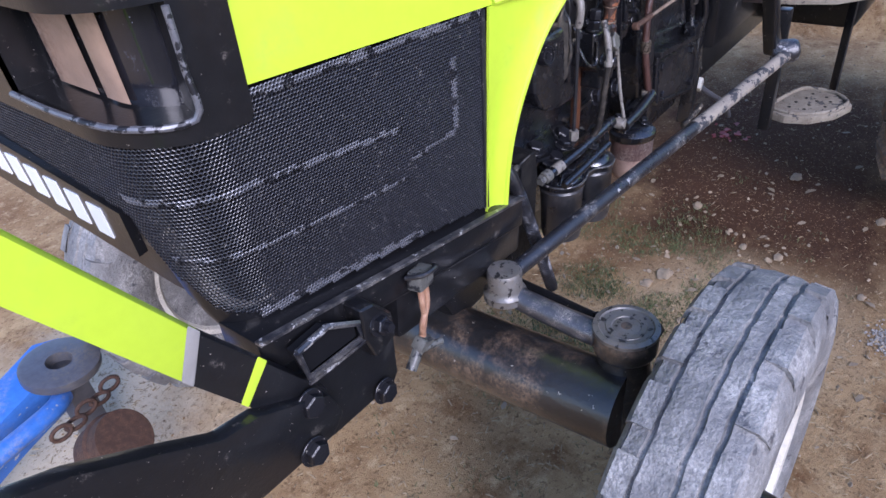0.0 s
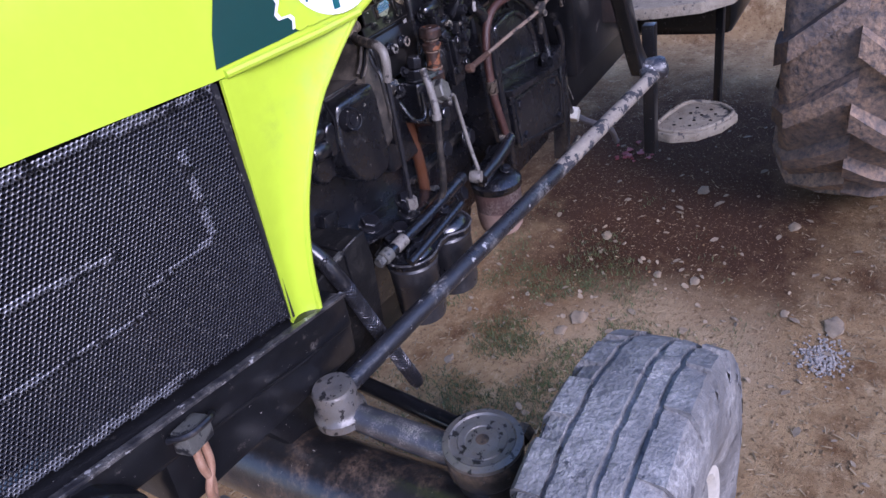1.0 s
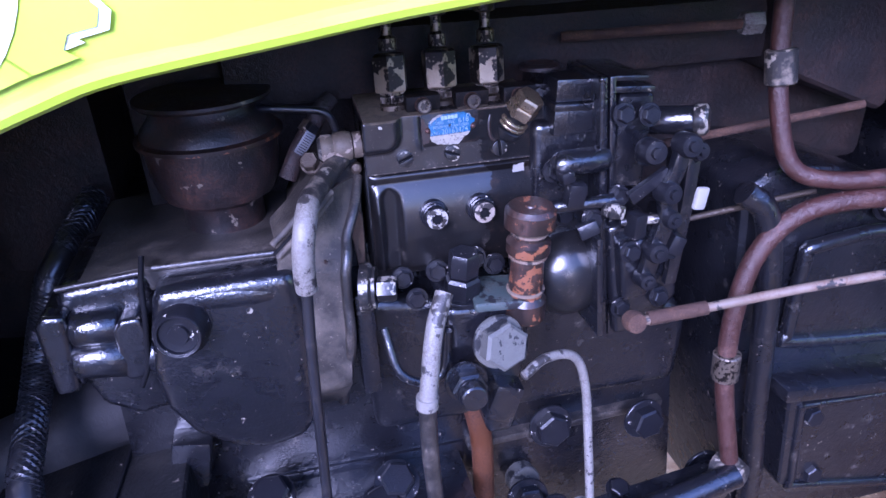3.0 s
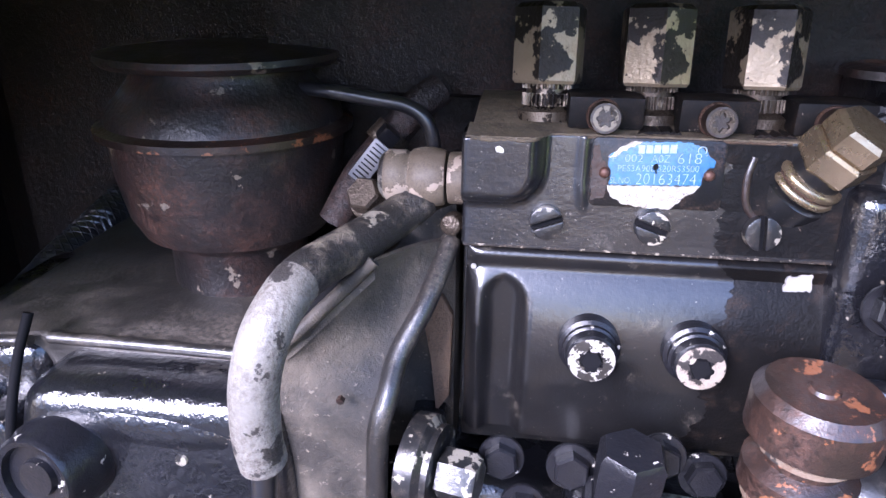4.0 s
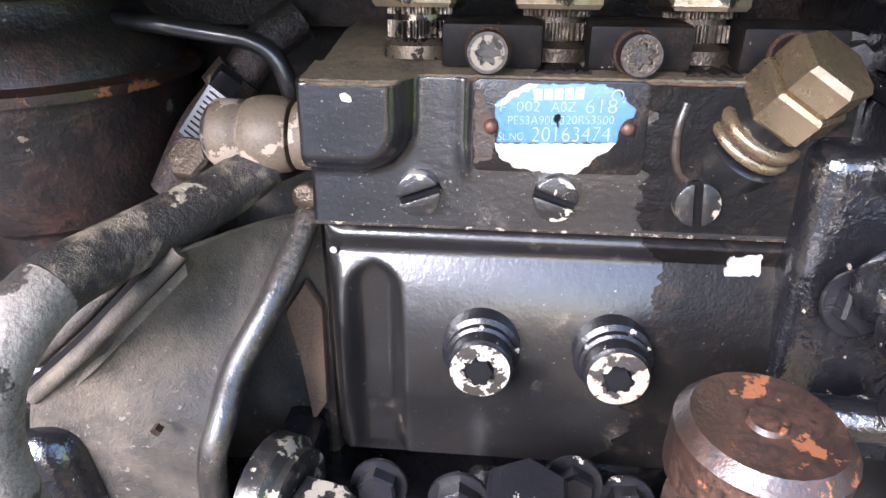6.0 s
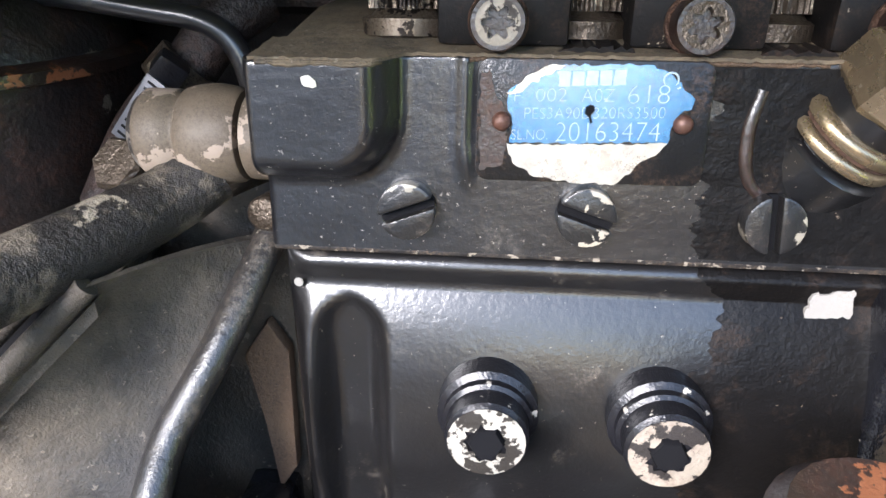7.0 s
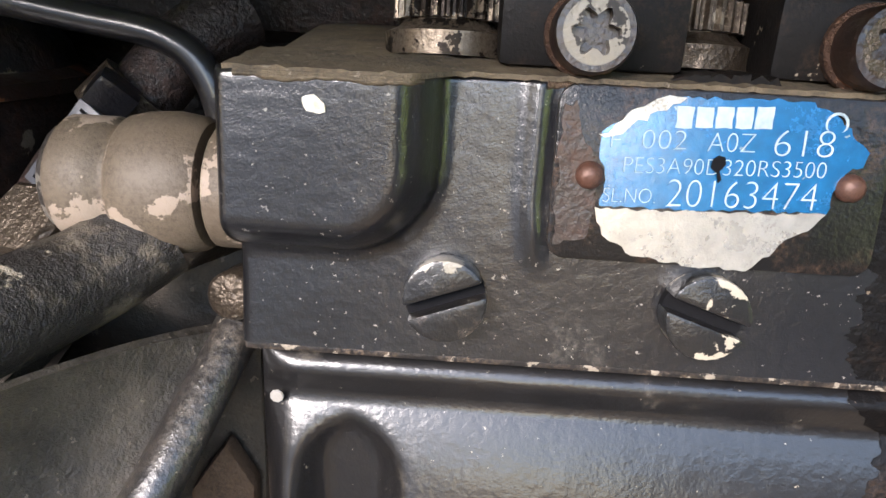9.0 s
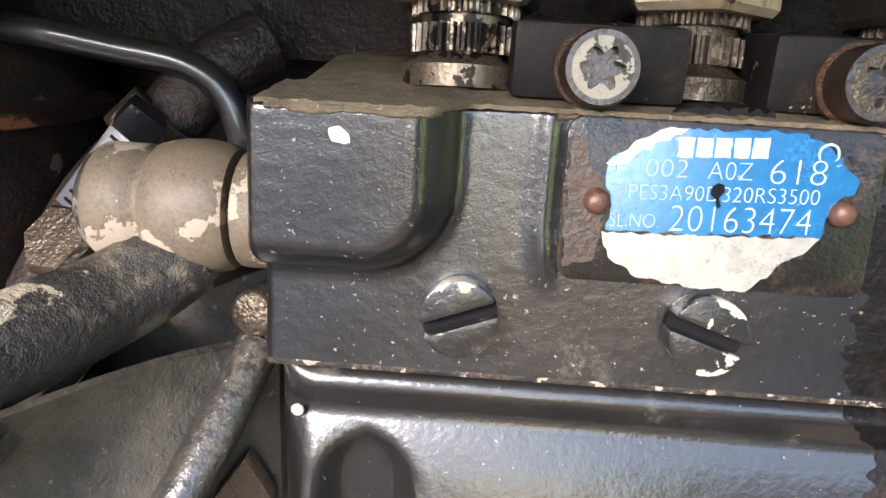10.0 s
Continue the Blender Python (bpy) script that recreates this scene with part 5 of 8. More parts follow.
part("step_leg", B().prism([(2.105, 0.635, 0.79), (2.135, 0.635, 0.79), (2.135, 0.635, 0.485), (2.105, 0.635, 0.485)], (0.012, 0.02, 0), 0.003), M["black"], step)
part("gearbox", B().box((2.1, YC, 0.80), (0.80, 0.42, 0.42), (0, 0, 0), 0.03).box((2.74, YC, 0.70), (0.5, 0.9, 0.3), (0, 0, 0), 0.04), M["black"], tractor, "black transmission and rear axle housing")
part("underside", B().box((1.85, 0.95, 0.88), (0.34, 0.20, 0.30), (0, 0, 0), 0.02), M["black"], tractor)
part("operator_console", B().prism([(1.88, 0.93, 0.80), (2.62, 0.93, 0.80), (2.55, 0.93, 1.12), (2.30, 0.93, 1.16), (1.95, 0.93, 1.30), (1.88, 0.93, 1.30)], (0, 0.42, 0), 0.02, 3), M["black"], tractor, "dark console and seat base over the gearbox")

# ---- tractor: engine side ----
block = part("engine_block", B().prism([(0.88, 0.955, 0.97), (1.33, 0.955, 0.95), (1.36, 0.955, 0.60), (1.20, 0.955, 0.575), (0.90, 0.955, 0.60), (0.87, 0.955, 0.78)], (0, 0.36, 0), 0.01), M["engine"], tractor,
             "black painted diesel engine block, oily and dusty")
part("crankcase_rib", B().prism([(1.142, 0.945, 0.756), (1.330, 0.945, 0.762), (1.330, 0.945, 0.754), (1.142, 0.945, 0.748)], (0, 0.020, 0), 0.002), M["film"], block, "dusty flange edge of the crankcase")
part("side_cover", B().prism([(1.062, 0.918, 0.935), (1.315, 0.918, 0.888), (1.326, 0.918, 0.865), (1.322, 0.918, 0.806), (1.062, 0.918, 0.812)], (0, 0.06, 0), 0.024, 6), M["engine"], block, "rounded black crankcase bulge", smooth=60)
part("oil_pan", B().prism([(0.90, 0.965, 0.59), (1.35, 0.965, 0.585), (1.32, 0.985, 0.50), (0.95, 0.985, 0.50)], (0, 0.30, 0), 0.012), M["black"], tractor, "black oil pan")
head = part("cylinder_head", B().box((1.235, 1.17, 1.15), (0.63, 0.32, 0.40), (0, 0, 0), 0.012).box((1.2, 1.0, 1.085), (0.42, 0.05, 0.05), (0, 0, 0), 0.012), M["inner"], tractor, "dark rough cast cylinder head in shade")
part("head_cover", B().box((0.83, 1.29, 1.10), (0.10, 0.40, 0.38), (0, 0, 0), 0.012), M["inner"], head)

# timing case with its flange, ledge and plug
case = B()
case.prism([(0.937, 0.881, 0.984), (1.020, 0.881, 0.984), (1.024, 0.881, 0.955), (1.024, 0.881, 0.872), (1.010, 0.881, 0.852), (0.985, 0.881, 0.849), (0.962, 0.881, 0.856), (0.940, 0.881, 0.873), (0.927, 0.881, 0.898), (0.925, 0.881, 0.930), (0.931, 0.881, 0.962)], (0, 0.092, 0), 0.014, 6)
timing = part("timing_case", case, M["engine"], tractor, "glossy black timing gear case", smooth=50)
part("case_top", B().prism([(0.885, 0.908, 0.984), (0.93, 0.905, 0.9895), (1.024, 0.905, 0.9885), (1.024, 0.905, 0.974), (0.885, 0.908, 0.970)], (0, 0.14, 0), 0.003, 3), M["topdust"], timing, "flat ledge of the case, coated with dust")
part("case_bulge", B().lathe((0.942, 0.8930, 0.9725), (1, 0, -0.04), [(0, 0), (0.007, 0.002), (0.0108, 0.006), (0.0125, 0.013), (0.0130, 0.030), (0.0130, 0.050), (0.0122, 0.064), (0.009, 0.071), (0, 0.074)], 28), M["engine"], timing, "rounded glossy bulge of the case", smooth=60)
part("case_lip", B().tube([(0.936, 0.9030, 0.9895), (0.975, 0.9030, 0.9890), (1.022, 0.9030, 0.9880)], 0.0022, 10, 2), M["film"], timing, smooth=60)
part("case_seam", B().tube([(0.9325, 0.900, 1.000), (0.930, 0.893, 0.985), (0.9290, 0.885, 0.965), (0.9255, 0.886, 0.945), (0.9225, 0.886, 0.93), (0.9150, 0.890, 0.914)], 0.0017, 10, 5), M["ink_shade"], timing, "dark joint of the case", smooth=60)
part("case_spout", B().lathe((0.924, 0.898, 0.9335), (1, 0.02, -0.02), [(0.0140, 0), (0.0140, 0.012), (0.0110, 0.028), (0.0075, 0.040), (0.003, 0.046), (0, 0.047)], 24), M["engine"], timing, "tapering boss of the case", smooth=60)
piece("case_plug", small("case_plug", B().lathe((0, 0, 0), (0, 0, 1), [(0.0165, -0.016), (0.0165, -0.003), (0.0150, -0.001), (0.0150, 0.003), (0.0138, 0.0045), (0.0120, 0.0040), (0.0115, 0.0015), (0.0065, 0.001), (0.0060, 0.003), (0, 0.0032)], 24), M["boltm"], 50), timing, (0.9485, 0.8720, 0.9590), (-0.15, -1, 0.1))
for p in ((0.985, 0.8808, 0.945), (1.004, 0.8808, 0.936), (0.99, 0.8808, 0.962), (0.972, 0.8808, 0.918), (1.012, 0.8808, 0.905)):
    part("paint_scab", B().lathe(p, (0, -1, 0), [(0.0024, -0.001), (0.0020, 0.0006), (0, 0.0010)], 9), M["screw"], timing)
part("flange_plate", B().prism([(1.055, 0.895, 0.952), (1.068, 0.895, 0.952), (1.068, 0.895, 0.87), (1.055, 0.895, 0.87)], (0, 0.09, 0), 0.003), M["engine"], timing)

# hydraulic pump ahead of the timing case
hyd = part("hydraulic_pump", B().prism([(0.876, 0.902, 0.984), (0.932, 0.902, 0.987), (0.932, 0.902, 0.885), (0.905, 0.902, 0.880), (0.885, 0.902, 0.895), (0.876, 0.902, 0.920)], (0, 0.09, 0), 0.010, 4), M["engine"], tractor, "black gear-type hydraulic pump", smooth=50)
part("pump_lip", B().tube([(0.880, 0.902, 0.9845), (0.905, 0.902, 0.9865), (0.929, 0.902, 0.9880)], 0.0020, 10, 2), M["film"], hyd, smooth=60)
part("end_cover", B().prism([(0.866, 0.889, 0.968), (0.872, 0.889, 0.974), (0.884, 0.889, 0.972), (0.880, 0.889, 0.918), (0.866, 0.889, 0.917)], (0, 0.07, 0), 0.004, 3), M["engine"], hyd, "end cover of the pump", smooth=50)
part("pump_flange", B().prism([(0.9085, 0.8855, 0.958), (0.914, 0.8855, 0.966), (0.925, 0.8855, 0.966), (0.9295, 0.8855, 0.955), (0.924, 0.8855, 0.926), (0.918, 0.8855, 0.921), (0.9085, 0.8855, 0.923)], (0, 0.05, 0), 0.005, 4), M["engine"], hyd, "raised mounting lug of the pump", smooth=50)
part("gear_bulge", B().cyl((0.879, 0.8985, 0.9375), (0.913, 0.8985, 0.9345), 0.0135, 0.0145, 22, 0.003), M["engine"], hyd, smooth=50)
part("gear_bulge", B().cyl((0.882, 0.9000, 0.9580), (0.912, 0.9000, 0.9560), 0.0120, 0.0125, 22, 0.003), M["engine"], hyd, smooth=50)
part("through_bolt", B().hexa((0.882, 0.897, 0.928), (-1, -0.2, 0), 0.006, 0.008, 0.008), M["boltm"], hyd)
mount = part("engine_mount", B().prism([(0.770, 0.876, 0.788), (0.836, 0.876, 0.799), (0.898, 0.876, 0.8065), (0.918, 0.876, 0.806), (0.922, 0.876, 0.76), (0.915, 0.876, 0.70), (0.900, 0.876, 0.60), (0.800, 0.876, 0.60), (0.770, 0.876, 0.68)], (0, 0.14, 0), 0.005, 3), M["mountm"], tractor,
             "dusty black engine mount block")
part("mount_joint", B().tube([(0.8660, 0.875, 0.745), (0.8650, 0.8745, 0.780), (0.8640, 0.8755, 0.8030), (0.8680, 0.92, 0.8042), (0.8714, 0.97, 0.8045)], 0.0016, 8, 3), M["ink_shade"], mount)
part("mount_cap", B().box((0.918, 0.955, 0.800), (0.030, 0.040, 0.045), (0, 12, 0), 0.006).cyl((0.935, 0.965, 0.772), (0.975, 0.965, 0.778), 0.010, 0.010, 14), M["engine"], mount)
part("worn_edge", B().prism([(0.834, 0.873, 0.8015), (0.864, 0.873, 0.8050), (0.864, 0.873, 0.7985), (0.836, 0.873, 0.7935)], (0, 0.008, 0), 0.001), M["greylabel"], mount, "worn grey tape patch")
part("worn_edge", B().tube([(0.866, 0.8755, 0.8045), (0.88, 0.8755, 0.8060), (0.897, 0.8755, 0.8070)], 0.0013, 8, 2), M["worn"], mount)
part("intake_hose", B().tube([(0.66, 1.01, 0.762), (0.700, 1.0, 0.772), (0.749, 1.0, 0.783), (0.7975, 1.0, 0.798), (0.853, 1.0, 0.821), (0.91, 0.99, 0.85)], 0.034, 20, 6), M["canvas"], tractor, "grey rubber intake hose", smooth=60)
part("chassis_cheek", B().box((0.80, 1.24, 0.80), (0.36, 0.03, 0.62), (0, 0, 0), 0.01), M["inner"], tractor, "dark far cheek of the chassis")
hp = [(0.872, 1.06, 0.985), (0.855, 1.015, 0.962), (0.843, 0.998, 0.945), (0.830, 0.983, 0.906), (0.821, 0.962, 0.871), (0.821, 0.906, 0.846), (0.826, 0.874, 0.816), (0.836, 0.857, 0.765), (0.851, 0.847, 0.70), (0.873, 0.838, 0.62), (0.894, 0.832, 0.548)]
braid = part("braided_hose", B().tube(hp, 0.0105, 14, 8), M["hose"], tractor, "black braided hydraulic hose", smooth=60)
hp2 = [Vector(p) for p in hp]
dense = []
for a_, b_ in zip(hp2, hp2[1:]):
    dense += [a_ + (b_ - a_) * (k / 24) for k in range(24)]
for strand in range(8):
    for sgn in (-1, 1):
        pts = []
        for k in range(0, len(dense) - 1):
            tan_ = (dense[min(k + 3, len(dense) - 1)] - dense[max(k - 3, 0)]).normalized()
            n1 = tan_.cross(Vector((0, 1, 0.2))).normalized()
            n2 = tan_.cross(n1)
            an = sgn * k * 0.42 + strand * math.pi / 4
            pts.append(dense[k] + 0.0104 * (math.cos(an) * n1 + math.sin(an) * n2))
        part("hose_strand", B().tube(pts, 0.0011, 4, 1), M["braid"], braid)

# oil filler canister with a red-rimmed lid
can_c = (0.978, 0.968)
filler = part("oil_filler", B().lathe((*can_c, 0.985), (0, 0, 1), [(0.027, 0), (0.027, 0.020), (0.030, 0.024), (0.036, 0.026), (0.040, 0.034), (0.043, 0.050), (0.044, 0.066)], 40), M["lidm"], tractor, "black round oil filler canister", smooth=40)
part("filler_rim", B().lathe((*can_c, 1.049), (0, 0, 1), [(0.044, 0), (0.0478, 0.0008), (0.0478, 0.0034), (0.0445, 0.0048)], 40), M["rusty"], filler, "red-rusted rim")
part("filler_lid", B().lathe((*can_c, 1.052), (0, 0, 1), [(0.0445, 0), (0.043, 0.006), (0.037, 0.013), (0.033, 0.018), (0.033, 0.022)], 40), M["lidm"], filler, "grimy lid stained with rust", smooth=40)
part("filler_cap", B().lathe((*can_c, 1.073), (0, 0, 1), [(0.034, 0), (0.042, 0.001), (0.044, 0.003), (0.0435, 0.005), (0.030, 0.0065), (0.010, 0.007), (0, 0.007)], 40), M["lidm"], filler, "flat dented cap", smooth=40)

# pump drive housing: dusty sloping casting with an edge rib
drive = part("drive_housing", B().prism([(1.020, 0.938, 0.990), (1.045, 0.938, 1.022), (1.071, 0.938, 1.034), (1.071, 0.938, 0.93), (1.02, 0.938, 0.925)], (0, 0.09, 0), 0.004), M["dusty"], tractor, "dusty sloping pump drive casting")
EDGE_L = [(0.0, Vector((1.0500, 0.897, 1.0270))), (0.3, Vector((1.0270, 0.8895, 1.0045))), (0.42, Vector((1.0120, 0.8880, 0.9915))), (0.55, Vector((1.0080, 0.8865, 0.975))), (0.9, Vector((1.0080, 0.8865, 0.880))), (1.0, Vector((1.0120, 0.925, 0.845)))]
EDGE_R = [(0.0, Vector((1.0690, 0.932, 1.0215))), (0.18, Vector((1.0630, 0.915, 1.0060))), (0.32, Vector((1.0556, 0.904, 0.9916))), (0.42, Vector((1.0538, 0.895, 0.9822))), (0.52, Vector((1.0515, 0.891, 0.972))),
          (0.64, Vector((1.0505, 0.890, 0.950))), (0.80, Vector((1.0490, 0.890, 0.915))), (0.9, Vector((1.0470, 0.891, 0.885))), (1.0, Vector((1.0400, 0.925, 0.845)))]


def shoulder(u0, u1):
    """The curved wall of the casting between its two edges, with a shallow hollow."""
    def at(u, v):
        k = u0 + (u1 - u0) * u
        a, b = lerp(EDGE_L, v), lerp(EDGE_R, v)
        return a + (b - a) * k + Vector((0, 0.0035 * math.sin(k * math.pi) * (1 - 0.6 * v), 0))
    return at


part("casting_wall", B().sheet(shoulder(0.0, 1.0), 26, 50, 0.003), M["dusty"], drive, "dust-covered wall of the casting", smooth=60)
part("casting_deck", B().sheet(lambda u, v: lerp(EDGE_L, 0.45 * u) + Vector((-0.004 * v, 0.002 + 0.062 * v, -0.0035 + 0.004 * v)), 16, 6, 0.003, (0, 0, -1)), M["dusty"], drive, "dusty deck behind the edge rib", smooth=60)
part("edge_rib", B().tube([lerp(EDGE_L, v) + Vector((0, 0.0010, 0)) for v in (0.0, 0.1, 0.2, 0.3, 0.42)], 0.0021, 12, 5), M["dusty"], drive, smooth=60)
part("edge_rib", B().tube([lerp(EDGE_L, v) + Vector((-0.0050, 0.0075, 0.0035)) for v in (0.02, 0.1, 0.2, 0.3, 0.40)][::-1] + [Vector((1.0535, 0.925, 1.0275))], 0.0024, 12, 5), M["dusty"], drive, smooth=60)
part("rib_groove", B().tube([lerp(EDGE_L, v) + Vector((-0.0022, 0.0040, 0.0004)) for v in (0.0, 0.1, 0.2, 0.3, 0.42)], 0.0016, 10, 5), M["ink_shade"], drive, smooth=60)
part("flange_edge", B().tube([lerp(EDGE_R, v) for v in (0.0, 0.18, 0.32, 0.42, 0.52, 0.64, 0.80, 1.0)], 0.0036, 16, 6), M["film"], drive, "rounded dusty flange edge", smooth=60)
part("cork_gasket", B().prism([(1.0590, 0.9330, 0.990), (1.0655, 0.9330, 1.000), (1.0700, 0.9330, 0.992), (1.0690, 0.9330, 0.958), (1.0640, 0.9330, 0.950), (1.0620, 0.9330, 0.972)], (0, 0.004, 0), 0.001), M["cork"], drive, "crumbling brown cork gasket")
piece("housing_screw", small("housing_screw", B().lathe((0, 0, 0), (0, 0, 1), [(0.0036, -0.006), (0.0036, 0.0002), (0.0030, 0.0006), (0, 0.0007)], 18), M["oily"], 60), drive, (1.0690, 0.930, 1.0275), (-0.1, -1, 0.1))
piece("housing_screw", small("housing_screw_hex", B().hexa((0, 0, -0.004), (0, 0, 1), 0.0062, 0.009, 0.0075), M["oily"]), drive, (1.040, 0.934, 1.0345), (-0.2, -0.8, 0.6))
rr_ = random.Random(2)
part("rust_spot", B().prism([(1.0400 + 0.0012 * (0.7 + 0.5 * rr_.random()) * math.cos(i * 0.7), 0.8890, 0.9830 + 0.0011 * (0.7 + 0.5 * rr_.random()) * math.sin(i * 0.7)) for i in range(9)], (0, 0.002, 0)), M["rusty"], drive, "small rust spot")

# spill pipe: banjo at the pump end, pale bend, thin dark drop
banjo = part("banjo_fitting", B().lathe((1.0475, 0.931, 1.0435), (1, 0, 0), [(0.0078, 0), (0.0086, 0.0008), (0.0086, 0.0066), (0.0080, 0.0072), (0.0080, 0.0080), (0.0089, 0.0088), (0.0096, 0.0115), (0.0098, 0.015), (0.0092, 0.0188), (0.0086, 0.0198)], 28), M["tanpaint"], tractor, "banjo fitting with chipped tan paint at the pump end", smooth=45)
part("banjo_bolt", B().lathe((1.0455, 0.931, 1.0435), (1, 0, 0), [(0, 0), (0.0060, 0.0002), (0.0074, 0.0012), (0.0078, 0.0024)], 24), M["pale"], banjo, smooth=60)
part("copper_washer", B().lathe((1.0682, 0.931, 1.0435), (1, 0, 0), [(0.0080, 0), (0.0084, 0.0003), (0.0084, 0.0012), (0.0080, 0.0015)], 24), M["tanpaint"], banjo, "thin copper washer")
part("union_stub", B().cyl((1.069, 0.931, 1.0435), (1.076, 0.931, 1.0435), 0.0085, 0.0085, 24), M["tanpaint"], banjo)


def smooth_path(pts, steps):
    """Dense points on a curve through pts."""
    P = [Vector(p) for p in pts]
    Q = [P[0] * 2 - P[1]] + P + [P[-1] * 2 - P[-2]]
    out = []
    for i in range(1, len(Q) - 2):
        a, b, c, d = Q[i - 1:i + 3]
        out += [0.5 * (2 * b + (c - a) * u + (2 * a - 5 * b + 4 * c - d) * u * u + (3 * b - a - 3 * c + d) * u ** 3) for u in [j / steps for j in range(steps)]]
    return out + [P[-1]]


sp = smooth_path([(1.0595, 0.929, 1.0368), (1.0530, 0.922, 1.0326), (1.0480, 0.911, 1.0312), (1.0432, 0.900, 1.0305), (1.0385, 0.889, 1.0300), (1.0350, 0.877, 1.0298), (1.0325, 0.868, 1.0265), (1.0300, 0.861, 1.0200), (1.0275, 0.858, 1.008), (1.0262, 0.859, 0.992), (1.0263, 0.861, 0.982)], 6)
spill = part("spill_pipe", B().tube(sp[:32], 0.0066, 20, 1), M["pipe"], tractor, "dusty steel pipe with flaking pale paint", smooth=60)
part("pipe_sleeve", B().tube(sp[31:], 0.0066, 20, 1), M["pale"], spill, "pale grey painted bend", smooth=60)
part("pipe_drop", B().tube([(1.0265, 0.862, 0.986), (1.023, 0.860, 0.93), (1.0185, 0.861, 0.815), (1.016, 0.862, 0.775)], 0.0036, 10, 4), M["hose"], spill, smooth=60)
part("pipe_nut", B().hexa((1.0185, 0.861, 0.805), (0, 0, -1), 0.0085, 0.020), M["pale"], spill)
part("leak_pipe", B().tube([(0.985, 0.975, 1.066), (1.018, 0.956, 1.0665), (1.0376, 0.955, 1.0640), (1.0503, 0.955, 1.0618), (1.0569, 0.955, 1.0570), (1.0601, 0.955, 1.0473), (1.061, 0.956, 1.03)], 0.0026, 12, 6), M["hose"], tractor, "thin black leak-off pipe", smooth=60)
barb = part("hose_barb", B().tube([(1.060, 0.968, 1.066), (1.052, 0.962, 1.060), (1.044, 0.958, 1.050), (1.034, 0.952, 1.038), (1.024, 0.948, 1.020)], 0.0062, 16, 5), M["inner"], tractor, "black hose end with a worm-drive clamp", smooth=60)
cax = Vector((-0.65, -0.28, -0.7)).normalized()
cc = Vector((1.0455, 0.957, 1.0525))
band = part("hose_clamp", B().lathe(cc, cax, [(0.0066, 0), (0.0072, 0), (0.0072, 0.0075), (0.0066, 0.0075)], 26), M["oily"], barb, "grey slotted worm-drive clamp")
part("clamp_housing", B().box((1.0445, 0.9490, 1.0525), (0.0070, 0.005, 0.0055), (20, 40, 30), 0.001), M["boltm"], barb)
part("clamp_tail", B().box((1.0385, 0.9455, 1.0435), (0.0165, 0.0010, 0.0072), (-14, -52, 8), 0.0003), M["greyp"], barb)
tail = pose(1.0385, 0.9455, 1.0435, -14, -52, 8)
# black bars paint in the shade of the band's slots
for i in range(9):
    part("clamp_slot", B().box(tuple(tail @ Vector((-0.0068 + 0.0017 * i, -0.0004, 0))), (0.0005, 0.0006, 0.0048), (-14, -52, 8), 0), M["ink_shade"], barb)

# feed pump under the injection pump
feed = part("feed_pump", B().prism([(1.112, 0.874, 0.944), (1.168, 0.874, 0.940), (1.172, 0.874, 0.900), (1.163, 0.874, 0.868), (1.160, 0.874, 0.828), (1.140, 0.874, 0.828), (1.136, 0.874, 0.866), (1.112, 0.874, 0.880)], (0, 0.056, 0), 0.007, 3), M["engine"], tractor, "black fuel feed pump with hex plugs", smooth=40)
part("top_flange", B().prism([(1.130, 0.866, 0.942), (1.176, 0.866, 0.9375), (1.182, 0.890, 0.9375), (1.172, 0.905, 0.938), (1.134, 0.905, 0.942)], (0, 0, 0.0065), 0.0025, 3), M["greenpaint"], feed, "worn green-grey flange of the primer")
part("valve_plug", B().hexa((1.126, 0.886, 0.944), (0.05, -0.1, 1), 0.0125, 0.018, 0.015).hexa((1.127, 0.884, 0.962), (0.05, -0.1, 1), 0.0105, 0.018), M["boltm"], feed, "stacked black hex plug")
part("outlet_flange", B().lathe((1.1930, 0.938, 0.7040), (0.1, -1, 0.2), [(0.0150, -0.012), (0.0150, 0), (0.0140, 0.0015), (0.0080, 0.002), (0.0070, 0.005), (0, 0.005)], 20), M["greylabel"], feed, "grey outlet flange")
hexbig = small("hex_plug", B().hexa((0, 0, 0), (0, 0, 1), 0.0165, 0.016, 0.0185), M["greylabel"])
piece("hex_plug", hexbig, feed, (1.1445, 0.864, 0.919), (0.15, -1, 0.25), 0.3)
part("hex_union", B().hexa((1.121, 0.862, 0.893), (0, -1, 0.1), 0.0125, 0.014, 0.015).cyl((1.121, 0.848, 0.894), (1.121, 0.838, 0.895), 0.0095, 0.009, 16, 0.001), M["engine"], feed, "round black union")
part("feed_lug", B().box((1.148, 0.868, 0.868), (0.022, 0.02, 0.03), (0, 20, 0), 0.004), M["engine"], feed)
part("primer", B().lathe((1.1675, 0.878, 0.925), (0.03, -0.05, 1), [(0.010, 0), (0.0145, 0.002), (0.0145, 0.016), (0.0115, 0.020), (0.0110, 0.050), (0.0145, 0.053), (0.0145, 0.060), (0.0105, 0.063), (0.0105, 0.068), (0.0165, 0.071), (0.0165, 0.082), (0.014, 0.085), (0.004, 0.0845),
                                                             (0.0035, 0.0855), (0, 0.0855)], 28), M["rusty"], feed, "rusty hand primer with knurled knob", smooth=22)
for k_, r_ in ((0.0225, 0.0128), (0.0485, 0.0128), (0.0655, 0.0122)):
    part("primer_ring", B().lathe(Vector((1.1675, 0.878, 0.925)) + Vector((0.03, -0.05, 1)).normalized() * k_, (0.03, -0.05, 1), [(0.0105, 0), (r_, 0.0004), (r_, 0.0020), (0.0105, 0.0024)], 28), M["rodm"], feed)
